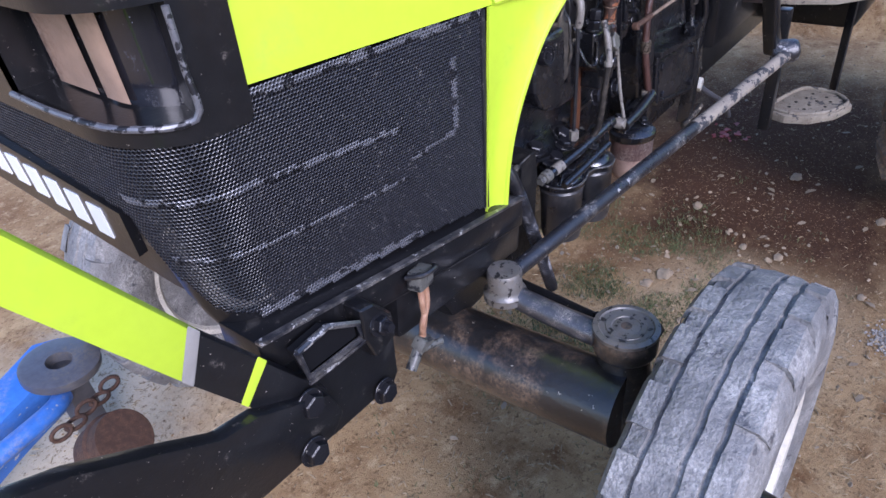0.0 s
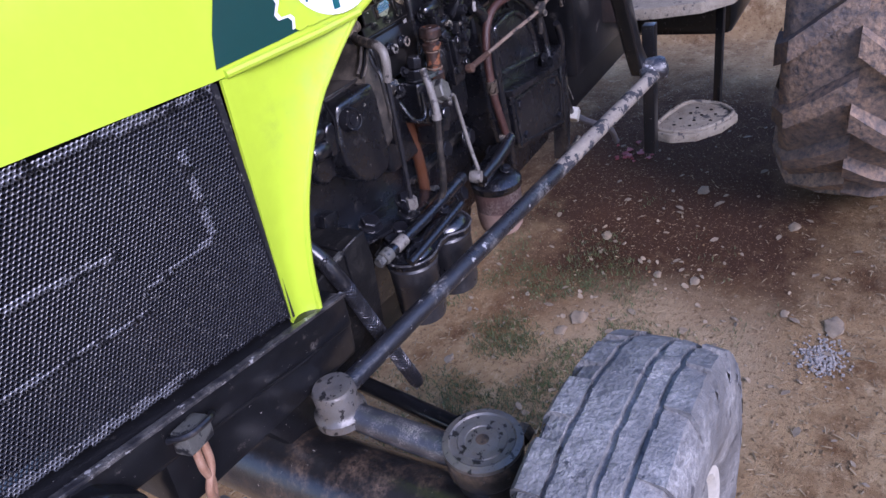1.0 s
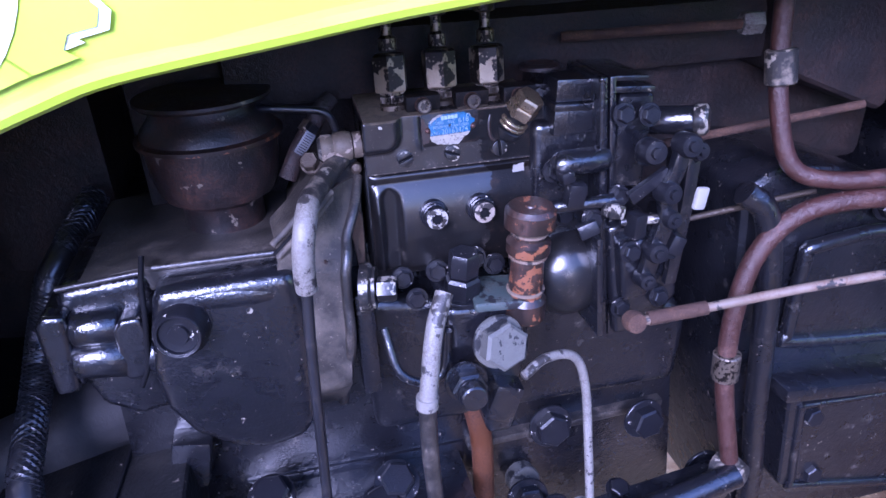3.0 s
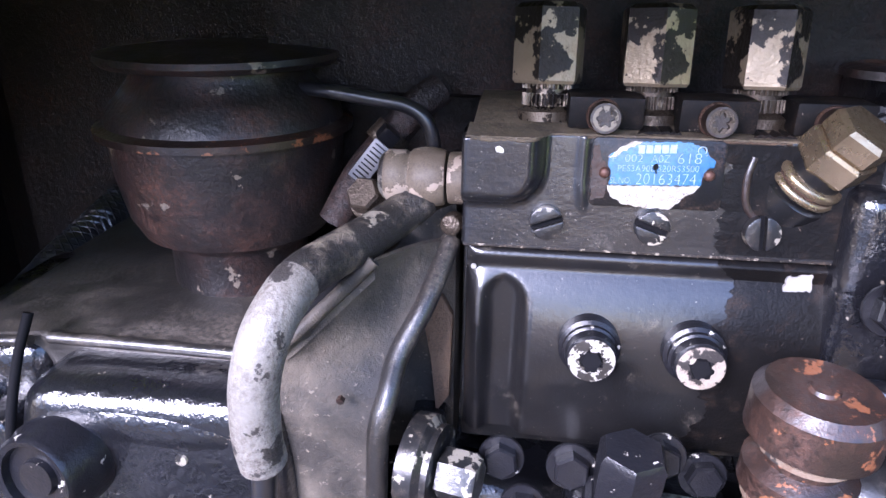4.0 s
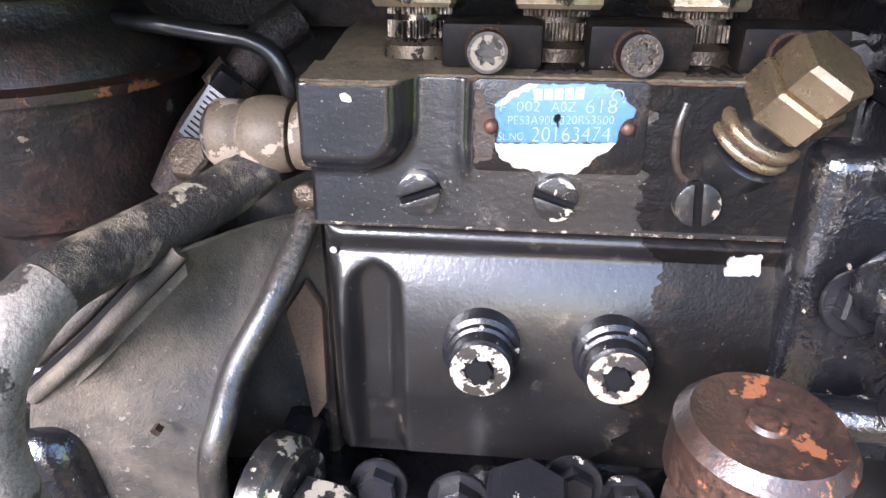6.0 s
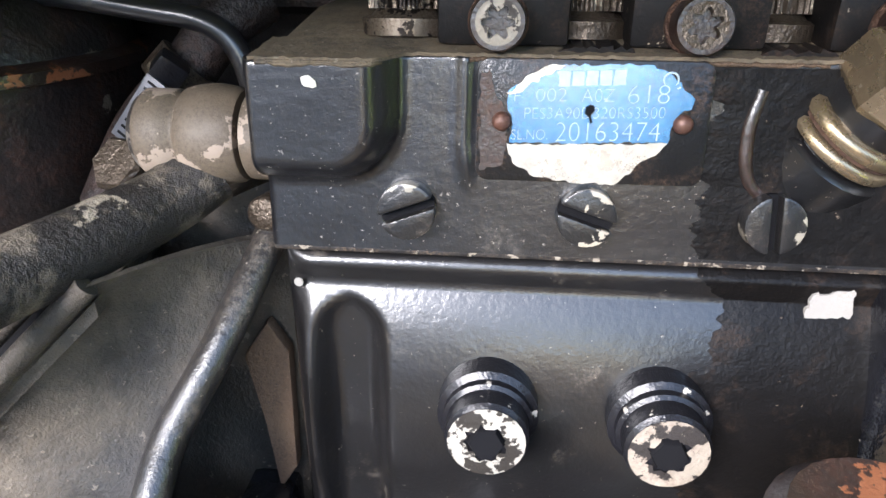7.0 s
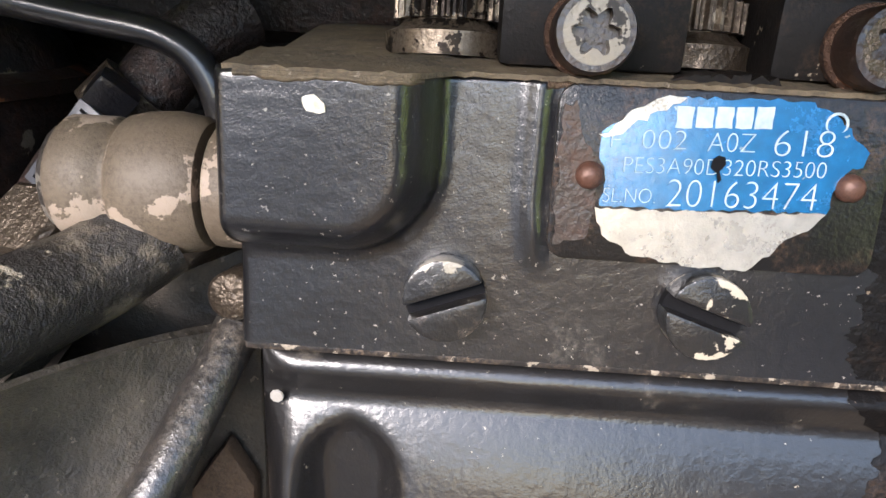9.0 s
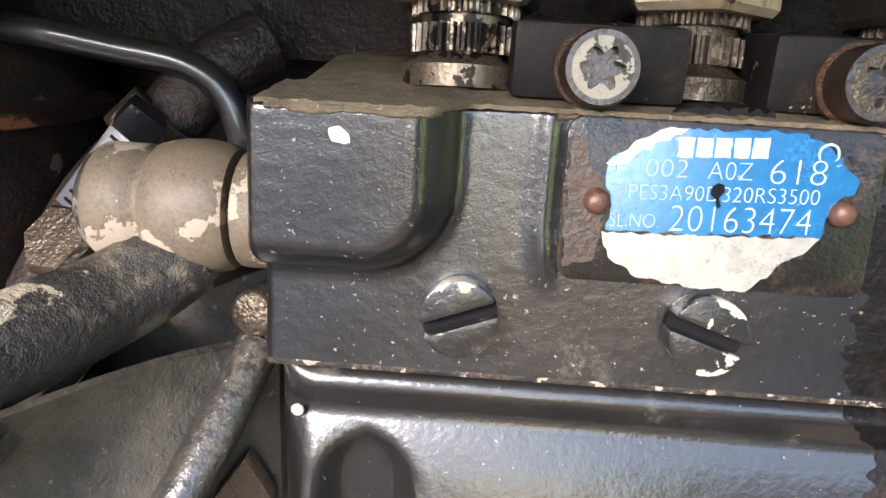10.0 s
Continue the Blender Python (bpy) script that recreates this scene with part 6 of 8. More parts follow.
part("mount_washer", B().lathe((1.061, 0.898, 0.956), (1, -0.25, 0), [(0.0165, 0), (0.0165, 0.006), (0.014, 0.008), (0.014, 0.010)], 22).hexa((1.070, 0.895, 0.955), (1, -0.25, 0), 0.0085, 0.014), M["screw"], feed, "pale worn flange washer")
for p in ((1.09, 0.905, 0.955), (1.098, 0.90, 0.94), (1.112, 0.895, 0.962), (1.14, 0.90, 0.965), (1.155, 0.905, 0.955)):
    piece("flange_bolt", bolt_t, feed, p, (0.0, -1, 0.2), p[0] * 40)
part("loop_pipe", B().tube([(1.072, 0.885, 0.93), (1.078, 0.872, 0.902), (1.095, 0.868, 0.893), (1.108, 0.868, 0.90), (1.112, 0.87, 0.93)], 0.0032, 10, 6), M["engine"], feed, smooth=60)

# fuel lines
line_a = part("fuel_line", B().tube([(1.108, 0.857, 0.967), (1.098, 0.845, 0.948), (1.091, 0.836, 0.915), (1.089, 0.836, 0.90)], 0.0058, 12, 5), M["pale"], tractor, "pale-sleeved dusty fuel line", smooth=60)
part("line_clamp", B().cyl((1.0895, 0.836, 0.907), (1.089, 0.836, 0.899), 0.0072, 0.0072, 14), M["pale"], line_a)
part("line_lower", B().tube([(1.089, 0.836, 0.90), (1.090, 0.842, 0.85), (1.093, 0.848, 0.80), (1.094, 0.858, 0.765), (1.085, 0.875, 0.745)], 0.0058, 12, 5), M["film"], line_a, smooth=60)
line_b = part("return_line", B().tube([(1.160, 0.855, 0.893), (1.180, 0.866, 0.896), (1.205, 0.875, 0.886), (1.217, 0.878, 0.855), (1.220, 0.870, 0.79), (1.219, 0.860, 0.745)], 0.0035, 12, 7), M["pale"], tractor, "bent pale fuel pipe", smooth=60)
part("ball_end", B().lathe((1.217, 0.866, 0.733), (0.2, -1, 0), [(0, -0.012), (0.010, -0.010), (0.0125, 0), (0.010, 0.010), (0, 0.012)], 18), M["pale"], line_b)
dip = part("dipstick_tube", B().tube([(1.128, 0.92, 0.885), (1.140, 0.925, 0.83), (1.150, 0.93, 0.775), (1.153, 0.935, 0.70)], 0.0095, 14, 5), M["orange"], tractor, "orange-brown dipstick tube", smooth=60)
for p, a in (((1.207, 0.918, 0.785), (0, -1, 0.2)), ((1.296, 0.922, 0.768), (0.1, -1, 0.1)), ((1.074, 0.918, 0.757), (0, -0.6, 1)), ((1.185, 0.91, 0.715), (0, -1, 0.3)), ((1.205, 0.90, 0.70), (0.2, -1, 0.3)),
             ((1.06, 0.905, 0.748), (0, -0.4, 1)), ((1.02, 0.90, 0.735), (0, -0.4, 1)), ((0.975, 0.915, 0.772), (0, -0.4, 1)), ((1.36, 0.915, 0.70), (0, -1, 0))):
    piece("block_bolt", bolt, block, p, a, p[0] * 30)

# twin fuel filters
bracket = part("filter_bracket", B().prism([(0.953, 0.952, 0.7575), (1.140, 0.952, 0.7545), (1.140, 0.952, 0.730), (0.975, 0.952, 0.733)], (0, 0.010, 0), 0.002).prism([(0.942, 0.930, 0.742), (0.957, 0.958, 0.742), (1.135, 0.958, 0.740), (1.135, 0.890, 0.740), (1.030, 0.895, 0.741)], (0, 0, 0.006), 0.0015), M["engine"], tractor, "black filter bracket shelf")
CAN = ((1.010, 0.880, 0.690), (1.097, 0.866, 0.692))
hull = [(CAN[0][0] + 0.043 * math.cos(radians(a)), CAN[0][1] + 0.043 * math.sin(radians(a)), 0.697) for a in range(150, 300, 15)]
hull += [(1.050, 0.846, 0.697), (1.068, 0.842, 0.697)]
hull += [(CAN[1][0] + 0.043 * math.cos(radians(a)), CAN[1][1] + 0.043 * math.sin(radians(a)), 0.697) for a in range(255, 405, 15)]
hull += [(1.120, 0.915, 0.697), (1.050, 0.945, 0.697), (0.985, 0.930, 0.697)]
fhead = part("filter_head", B().prism(hull, (0, 0, 0.013), 0.003, 2), M["engine"], tractor, "twin fuel filter head casting with cross pipes", smooth=40)
for cx, cy, cz in CAN:
    part("head_dome", B().lathe((cx, cy, cz + 0.019), (0, 0, 1), [(0.036, 0), (0.033, 0.006), (0.022, 0.011), (0, 0.012)], 30), M["engine"], fhead, smooth=50)
part("head_pipe", B().tube([(0.952, 0.874, 0.742), (1.05, 0.864, 0.750), (1.155, 0.860, 0.760)], 0.0090, 16, 3), M["engine"], fhead, smooth=60)
part("head_pipe", B().tube([(0.970, 0.852, 0.718), (1.03, 0.846, 0.727), (1.12, 0.843, 0.736)], 0.0068, 14, 3), M["engine"], fhead, smooth=60)
part("head_rim", B().tube([(x, y, 0.7085) for x, y, z in hull + hull[:1]], 0.0022, 8, 1), M["worn"], fhead, "rim worn bright along its edge", smooth=60)
part("pipe_web", B().prism([(0.975, 0.862, 0.712), (1.130, 0.852, 0.716), (1.130, 0.852, 0.738), (0.985, 0.862, 0.730)], (0, 0.006, 0), 0.002), M["engine"], fhead)
part("pipe_plug", B().cyl((0.940, 0.876, 0.741), (0.958, 0.874, 0.743), 0.0115, 0.011, 16, 0.002).hexa((0.940, 0.876, 0.741), (-1, 0.1, -0.1), 0.009, 0.012), M["greylabel"], fhead, "worn pipe end plug")
part("pipe_ferrule", B().cyl((0.968, 0.872, 0.7435), (0.992, 0.8695, 0.7455), 0.0102, 0.0102, 14, 0.001), M["pale"], fhead)
part("pipe_ferrule", B().cyl((1.150, 0.860, 0.7595), (1.166, 0.859, 0.761), 0.0108, 0.0098, 14, 0.001), M["boltm"], fhead)
piece("head_bolt", bolt_s, fhead, (1.092, 0.858, 0.738), (0, 0, 1))
piece("head_bolt", bolt, fhead, (1.000, 0.898, 0.728), (0, 0, 1))
piece("head_bolt", bolt_s, fhead, (1.012, 0.862, 0.724), (0, 0, 1))
for cx, cy, cz in CAN:
    part("filter_can", B().lathe((cx, cy, cz + 0.006), (0, 0, -1), [(0.040, 0), (0.042, 0.004), (0.040, 0.010), (0.0395, 0.014), (0.0388, 0.097), (0.036, 0.110), (0.020, 0.114), (0, 0.115)], 32), M["filt"], fhead, "smooth black filter can", smooth=40)

# sediment bowl
sh = B().lathe((1.293, 0.872, 0.672), (0, 0, 1), [(0.046, 0), (0.048, 0.003), (0.048, 0.014), (0.042, 0.020), (0.025, 0.028), (0, 0.028)], 32).prism([(1.235, 0.862, 0.70), (1.350, 0.862, 0.715), (1.350, 0.892, 0.715), (1.235, 0.892, 0.70)], (0, 0, 0.020), 0.005)
sed = part("sediment_filter", sh, M["engine"], tractor, "fuel sediment filter with a brown bowl", smooth=40)
part("cross_pipe", B().tube([(1.225, 0.860, 0.725), (1.29, 0.858, 0.733), (1.350, 0.860, 0.745)], 0.011, 14, 3), M["engine"], sed, smooth=60)
part("bowl", B().lathe((1.293, 0.872, 0.674), (0, 0, -1), [(0.043, 0), (0.0445, 0.006), (0.0435, 0.060), (0.040, 0.082), (0.033, 0.092), (0.015, 0.094), (0, 0.094)], 32), M["bowl"], sed, "brown sediment bowl, dusty below", smooth=40)
part("bowl_dust", B().lathe((1.293, 0.872, 0.632), (0, 0, -1), [(0.0442, 0), (0.0438, 0.020), (0.0405, 0.041), (0.0335, 0.051), (0.0, 0.053)], 32), M["bowldust"], sed, "dust-coated lower half of the bowl", smooth=40)
for p in ((1.300, 0.852, 0.705), (1.33, 0.885, 0.72), (1.262, 0.892, 0.72)):
    piece("head_bolt", bolt_s, sed, p, (0, -0.3, 1), p[0] * 20)

# brown hoses and their junction
hose_a = part("brown_hose", B().tube([(1.348, 0.868, 0.755), (1.340, 0.872, 0.80), (1.334, 0.875, 0.845), (1.334, 0.876, 0.90), (1.345, 0.877, 0.945), (1.372, 0.876, 0.972), (1.41, 0.870, 0.981), (1.455, 0.862, 0.980)], 0.0072, 14, 8), M["brown"], tractor,
              "brown rubber fuel hose with crimped ends", smooth=60)
spine = smooth_path([(1.348, 0.868, 0.755), (1.340, 0.872, 0.80), (1.334, 0.875, 0.845), (1.334, 0.876, 0.90), (1.345, 0.877, 0.945), (1.372, 0.876, 0.972), (1.41, 0.870, 0.981), (1.455, 0.862, 0.980)], 60)
run, coil = 0.0, []
for p, q in zip(spine, spine[1:]):
    run += (q - p).length
    along = (q - p).normalized()
    side_ = along.cross(Vector((0, 1, 0.2))).normalized()
    a = run / 0.0030 * 2 * math.pi
    coil.append(p + (side_ * math.cos(a) + along.cross(side_) * math.sin(a)) * 0.007)
part("spiral_wrap", B().tube(coil, 0.0007, 5, 1), M["brown"], hose_a, "spiral wrap round the hose", smooth=60)
part("hose_ferrule", B().cyl((1.3335, 0.875, 0.862), (1.3345, 0.875, 0.838), 0.0105, 0.0105, 16, 0.001), M["steel"], hose_a)
part("hose_end", B().lathe((1.350, 0.868, 0.742), (0.4, -1, 0.1), [(0, -0.014), (0.012, -0.012), (0.014, 0), (0.011, 0.012), (0, 0.013)], 18), M["pipe"], hose_a)
part("upper_hose", B().tube([(1.352, 0.91, 1.20), (1.355, 0.905, 1.10), (1.358, 0.897, 1.045), (1.370, 0.888, 1.005), (1.40, 0.876, 0.995), (1.455, 0.864, 0.997)], 0.0064, 14, 7), M["brown"], hose_a, smooth=60)
part("hose_ferrule", B().cyl((1.3555, 0.902, 1.085), (1.357, 0.899, 1.062), 0.0105, 0.0105, 16, 0.001), M["pipe"], hose_a)
part("tee_block", B().box((1.466, 0.862, 0.989), (0.032, 0.022, 0.038), (0, 0, 5), 0.004), M["brown"], hose_a)
part("amber_tag", B().box((1.476, 0.872, 1.030), (0.014, 0.008, 0.046), (0, 8, 0), 0.002), M["amber"], hose_a, "amber plastic tag")
part("amber_tag", B().box((1.512, 0.885, 1.01), (0.011, 0.008, 0.030), (0, 14, 0), 0.002), M["amber"], hose_a, "amber plastic tag")
part("top_pipe", B().tube([(1.358, 0.94, 1.0960), (1.2845, 0.95, 1.0954), (1.222, 0.96, 1.0943)], 0.0036, 10, 4), M["rust"], tractor, "rusty thin pipe", smooth=60)
part("copper_nut", B().hexa((1.366, 0.939, 1.0962), (-1, 0.14, 0), 0.0085, 0.016), M["pale"], tractor)

# control rods and linkage
rod = part("control_rod", B().tube([(1.243, 0.856, 0.920), (1.35, 0.840, 0.935), (1.454, 0.822, 0.950), (1.56, 0.835, 0.965)], 0.0034, 10, 3), M["rodm"], tractor, "flaking rusty governor control rod", smooth=60)
part("rod_eye", B().lathe((1.240, 0.857, 0.920), (0, -1, 0.2), [(0.007, -0.005), (0.008, 0), (0.007, 0.005)], 16).cyl((1.25, 0.856, 0.921), (1.29, 0.850, 0.926), 0.005, 0.005, 12), M["rust"], rod)
part("clevis", B().box((1.454, 0.823, 0.950), (0.028, 0.014, 0.016), (10, -10, 5), 0.003).cyl((1.447, 0.81, 0.945), (1.452, 0.835, 0.94), 0.006).cyl((1.452, 0.825, 0.945), (1.462, 0.83, 0.905), 0.005), M["pipe"], rod, "rusty cotter clevis")
part("lever_wire", B().tube([(1.56, 0.835, 0.965), (1.60, 0.845, 0.955), (1.635, 0.86, 0.925), (1.645, 0.862, 0.90)], 0.0035, 8, 5), M["pipe"], rod, smooth=60)
part("lever_wire", B().tube([(1.46, 0.84, 0.985), (1.52, 0.835, 1.005), (1.60, 0.84, 1.03), (1.70, 0.86, 1.06)], 0.0035, 8, 5), M["pipe"], tractor, smooth=60)
part("lever_wire", B().tube([(1.50, 0.86, 1.005), (1.54, 0.85, 0.97), (1.58, 0.85, 0.965), (1.61, 0.85, 0.975)], 0.003, 8, 5), M["pipe"], tractor, smooth=60)
part("lever_wire", B().tube([(1.52, 0.88, 1.02), (1.58, 0.86, 1.00), (1.64, 0.85, 0.975), (1.665, 0.86, 0.94)], 0.0055, 8, 5), M["hose"], tractor, smooth=60)
part("throttle_rod", B().tube([(1.285, 0.905, 0.966), (1.33, 0.90, 0.972), (1.40, 0.895, 0.98)], 0.0024, 8, 2), M["oily"], tractor, smooth=60)
part("throttle_rod", B().tube([(1.30, 0.95, 1.01), (1.38, 0.94, 1.02), (1.46, 0.93, 1.03)], 0.0035, 8, 2), M["rust"], tractor, smooth=60)
for i in range(3):
    part("lever_finger", B().tube([(1.575 + 0.014 * i, 0.85, 0.985), (1.59 + 0.014 * i, 0.845, 1.0 - 0.004 * i), (1.625, 0.845, 0.995 - 0.008 * i)], 0.0045, 8, 4), M["pipe"], tractor, smooth=60)

# flywheel housing
bell = part("flywheel_housing", B().prism([(1.345, 0.90, 0.985), (1.375, 0.90, 1.0), (1.43, 0.90, 0.992), (1.50, 0.90, 0.965), (1.555, 0.90, 0.928), (1.592, 0.90, 0.865), (1.612, 0.90, 0.79), (1.640, 0.90, 0.66), (1.60, 0.90, 0.615), (1.39, 0.90, 0.615), (1.36, 0.90, 0.80)], (0, 0.46, 0), 0.010, 3),
            M["engine"], tractor, "black cast flywheel housing with arched rib")
part("arched_rib", B().tube([(1.335, 0.889, 0.990), (1.352, 0.884, 0.974), (1.362, 0.882, 0.930), (1.370, 0.882, 0.860), (1.378, 0.884, 0.790), (1.389, 0.886, 0.715), (1.395, 0.890, 0.640)], 0.0095, 16, 6), M["engine"], bell, smooth=60)
part("arched_rib", B().tube([(1.500, 0.890, 0.966), (1.545, 0.886, 0.935), (1.578, 0.884, 0.895), (1.596, 0.884, 0.845), (1.606, 0.886, 0.805)], 0.0085, 14, 6), M["engine"], bell, smooth=60)
part("rib_lug", B().box((1.605, 0.876, 0.806), (0.05, 0.03, 0.035), (0, -10, 0), 0.006), M["engine"], bell)
part("lower_cover", B().prism([(1.402, 0.876, 0.805), (1.630, 0.876, 0.776), (1.645, 0.876, 0.655), (1.628, 0.876, 0.640), (1.425, 0.876, 0.684), (1.412, 0.876, 0.70)], (0, 0.05, 0), 0.005, 3), M["engine"], bell, "black lower inspection cover")
part("cover_frame", B().tube([(1.416, 0.8755, 0.790), (1.612, 0.8755, 0.766), (1.626, 0.8755, 0.664), (1.614, 0.8755, 0.655), (1.436, 0.8755, 0.694), (1.424, 0.8755, 0.706), (1.416, 0.8755, 0.790)], 0.0038, 10, 3), M["engine"], bell, "raised rim of the inspection cover", smooth=60)
part("cover_ledge", B().prism([(1.386, 0.862, 0.822), (1.640, 0.862, 0.791), (1.640, 0.862, 0.779), (1.386, 0.862, 0.809)], (0, 0.044, 0), 0.003, 2), M["engine"], bell, "dusty ledge over the inspection cover")
frame_o = [(1.400, 0.855), (1.402, 0.925), (1.410, 0.934), (1.478, 0.938), (1.530, 0.912), (1.556, 0.875), (1.568, 0.834), (1.562, 0.828), (1.408, 0.846), (1.400, 0.855)]
part("upper_panel", B().prism([(x, 0.892, z) for x, z in frame_o[:-1]], (0, 0.012, 0), 0.002, 2), M["engine"], bell, "flat cast panel")
part("panel_frame", B().tube([(x, 0.892, z) for x, z in frame_o], 0.0060, 10, 3), M["engine"], bell, "raised rim of the cast panel", smooth=60)
for p in ((1.445, 0.878, 0.705), (1.615, 0.878, 0.672), (1.47, 0.897, 0.957), (1.430, 0.878, 0.775), (1.60, 0.878, 0.756)):
    piece("housing_bolt", bolt_s, bell, p, (0, -1, 0.1), p[0] * 25)
part("support_web", B().prism([(1.642, 0.872, 0.80), (1.672, 0.872, 0.79), (1.672, 0.872, 0.66), (1.650, 0.872, 0.56), (1.622, 0.872, 0.56), (1.636, 0.872, 0.64)], (0, 0.03, 0), 0.004), M["engine"], tractor, "black support web with foot")
part("foot_bolt", B().tube([(1.60, 0.875, 0.565), (1.66, 0.87, 0.572), (1.70, 0.87, 0.58)], 0.007, 10, 3), M["pipe"], tractor)
part("clutch_housing", B().box((1.70, 1.13, 0.80), (0.28, 0.40, 0.36), (0, 0, 0), 0.02), M["engine"], tractor, "black clutch housing")
lab = part("faded_label", B().prism([(1.690, 0.915, 0.800), (1.768, 0.915, 0.795), (1.770, 0.915, 0.732), (1.715, 0.915, 0.732)], (0, 0.006, 0), 0.001), M["greylabel"], tractor, "faded grey metal label plate")
cable = part("wiring_cable", B().tube([(1.63, 0.87, 0.87), (1.652, 0.872, 0.83), (1.66, 0.88, 0.78), (1.672, 0.89, 0.74), (1.70, 0.90, 0.69), (1.75, 0.912, 0.645), (1.785, 0.918, 0.605)], 0.0075, 12, 6), M["hose"], tractor, "black corrugated cable with loose white plug", smooth=60)
part("cable_plug", B().box((1.797, 0.918, 0.594), (0.042, 0.026, 0.030), (10, 35, 15), 0.003), M["wplastic"], cable, "dirty white plastic plug")
part("cable_tail", B().tube([(1.81, 0.918, 0.585), (1.85, 0.91, 0.555), (1.92, 0.90, 0.51), (1.98, 0.89, 0.47), (2.01, 0.885, 0.42)], 0.008, 10, 6), M["greyp"], cable, smooth=60)
part("thin_wire", B().tube([(1.70, 0.90, 0.73), (1.72, 0.895, 0.70), (1.735, 0.89, 0.66)], 0.0012, 6, 5), M["pale"], cable, smooth=60)

# boxes and tank under the hood, in shade
part("tool_box", B().prism([(1.385, 0.955, 1.22), (1.53, 0.955, 1.22), (1.525, 0.955, 1.045), (1.505, 0.955, 1.012), (1.40, 0.955, 1.055)], (0, 0.16, 0), 0.008, 3), M["inner"], tractor, "dark brown box under the hood")
part("fuel_tank", B().box((1.70, 1.08, 1.10), (0.26, 0.34, 0.19), (0, 4, 0), 0.03, 4), M["inner"], tractor, "dark fuel tank under the hood", smooth=45)
part("dash_plate", B().box((1.86, 1.10, 1.05), (0.03, 0.60, 0.50), (0, 0, 0), 0.01), M["inner"], tractor, "dark bulkhead plate")
part("radiator", B().box((0.60, 1.13, 0.98), (0.10, 0.50, 0.36), (0, 0, 0), 0.01), M["inner"], tractor, "dark radiator core")

# ---- tractor: injection pump ----
PX0, PX1 = 1.0735, 1.1965       # ends of the pump body
FY = 0.9225                     # face of the upper body
LEAN = 0.10                     # the upper face leans back as it rises


def face(z):
    return FY + (z - 1.0495) * LEAN


pb = B()
pb.prism([(PX0 + 0.0014, face(1.0255) + 0.0035, 1.0255), (PX0 + 0.0014, face(1.0600) + 0.0035, 1.0600), (PX0 + 0.0014, FY + 0.055, 1.0600), (PX0 + 0.0014, FY + 0.055, 1.0255)], (PX1 - PX0 - 0.0014, 0, 0), 0.0012, 3)
pump = part("injection_pump", pb, M["pump"], tractor, "black three-cylinder fuel injection pump with a nameplate", smooth=40)
part("pump_top", B().prism([(PX0 + 0.002, FY + 0.002, 1.0592), (PX0 + 0.002, FY + 0.002, 1.0608), (PX0 + 0.002, FY + 0.036, 1.0648), (PX0 + 0.002, FY + 0.056, 1.0648), (PX0 + 0.002, FY + 0.056, 1.0592)], (0.118, 0, 0), 0.0008), M["deck"], pump, "deck caked with pale brown dust")
part("pump_body", B().box(((PX0 + PX1) / 2, FY + 0.036, 0.985), (PX1 - PX0, 0.060, 0.082), (0, 0, 0), 0.003), M["pump"], pump)
# upper face: one casting with the rounded rack boss, a soft ridge beside the plate and a swell along the seam
BOSS_X, BOSS_Z, BOSS_R = 1.0975, 1.0400, 0.0105


def ease(a, b, v):
    k = min(1.0, max(0.0, (v - a) / (b - a)))
    return k * k * (3 - 2 * k)


def front(x, z):
    """Depth of the upper face at (x, z)."""
    y = face(z)
    if abs(z - 1.0325) < 0.0164:
        y = min(y, FY + 0.0150 - math.sqrt(0.0164 ** 2 - (z - 1.0325) ** 2))
    y -= 0.0010 * math.exp(-((x - 1.1098 - 0.12 * max(0, 1.046 - z)) / 0.0013) ** 2) * ease(1.036, 1.044, z)
    dx, dz = BOSS_X - x, z - BOSS_Z
    if dx < BOSS_R and dz < BOSS_R:
        d = BOSS_R - math.hypot(BOSS_R - dx, BOSS_R - dz)
    else:
        d = min(dx, dz)
    out = FY - 0.0088 + (z - 1.0392) * 0.06
    k = math.sqrt(max(0.0, 1 - (1 - min(1, max(0, (d + 0.0006) / 0.0042))) ** 2)) if d < 0.0036 else 1.0
    k = 0.55 * k + 0.45 * ease(-0.0030, 0.0044, d)
    y += (min(y, out) - y) * k
    return y + 0.00003 * noise.noise((x * 420, z * 700, 1.0)) + 0.00012 * noise.noise((x * 90, z * 90, 4.0))


def casting_at(u, v):
    """The face wrapped round its forward end and over its upper edge."""
    r1, r2 = 0.0016, 0.0009
    a = -0.016 + u * (0.016 + PX1 - PX0)
    b = v * 0.0402 - 0.0002
    x, back = (PX0 + a, 0.0) if a > r1 else (PX0, -a)
    if abs(a) <= r1:
        th = (a + r1) / (2 * r1) * math.pi / 2
        x, back = PX0 + r1 - r1 * math.cos(th), r1 - r1 * math.sin(th)
    top = 0.0352
    z, over = (1.0257 + b, 0.0) if b < top - r2 else (1.0257 + top, b - top)
    if abs(b - top) <= r2:
        th = (b - top + r2) / (2 * r2) * math.pi / 2
        z, over = 1.0257 + top - r2 + r2 * math.sin(th), r2 - r2 * math.cos(th)
    return (x, front(max(x, PX0 + r1), min(z, 1.0257 + top - r2)) + back + over, z + 0.00012 * noise.noise((x * 900, 3.0, z * 90)))


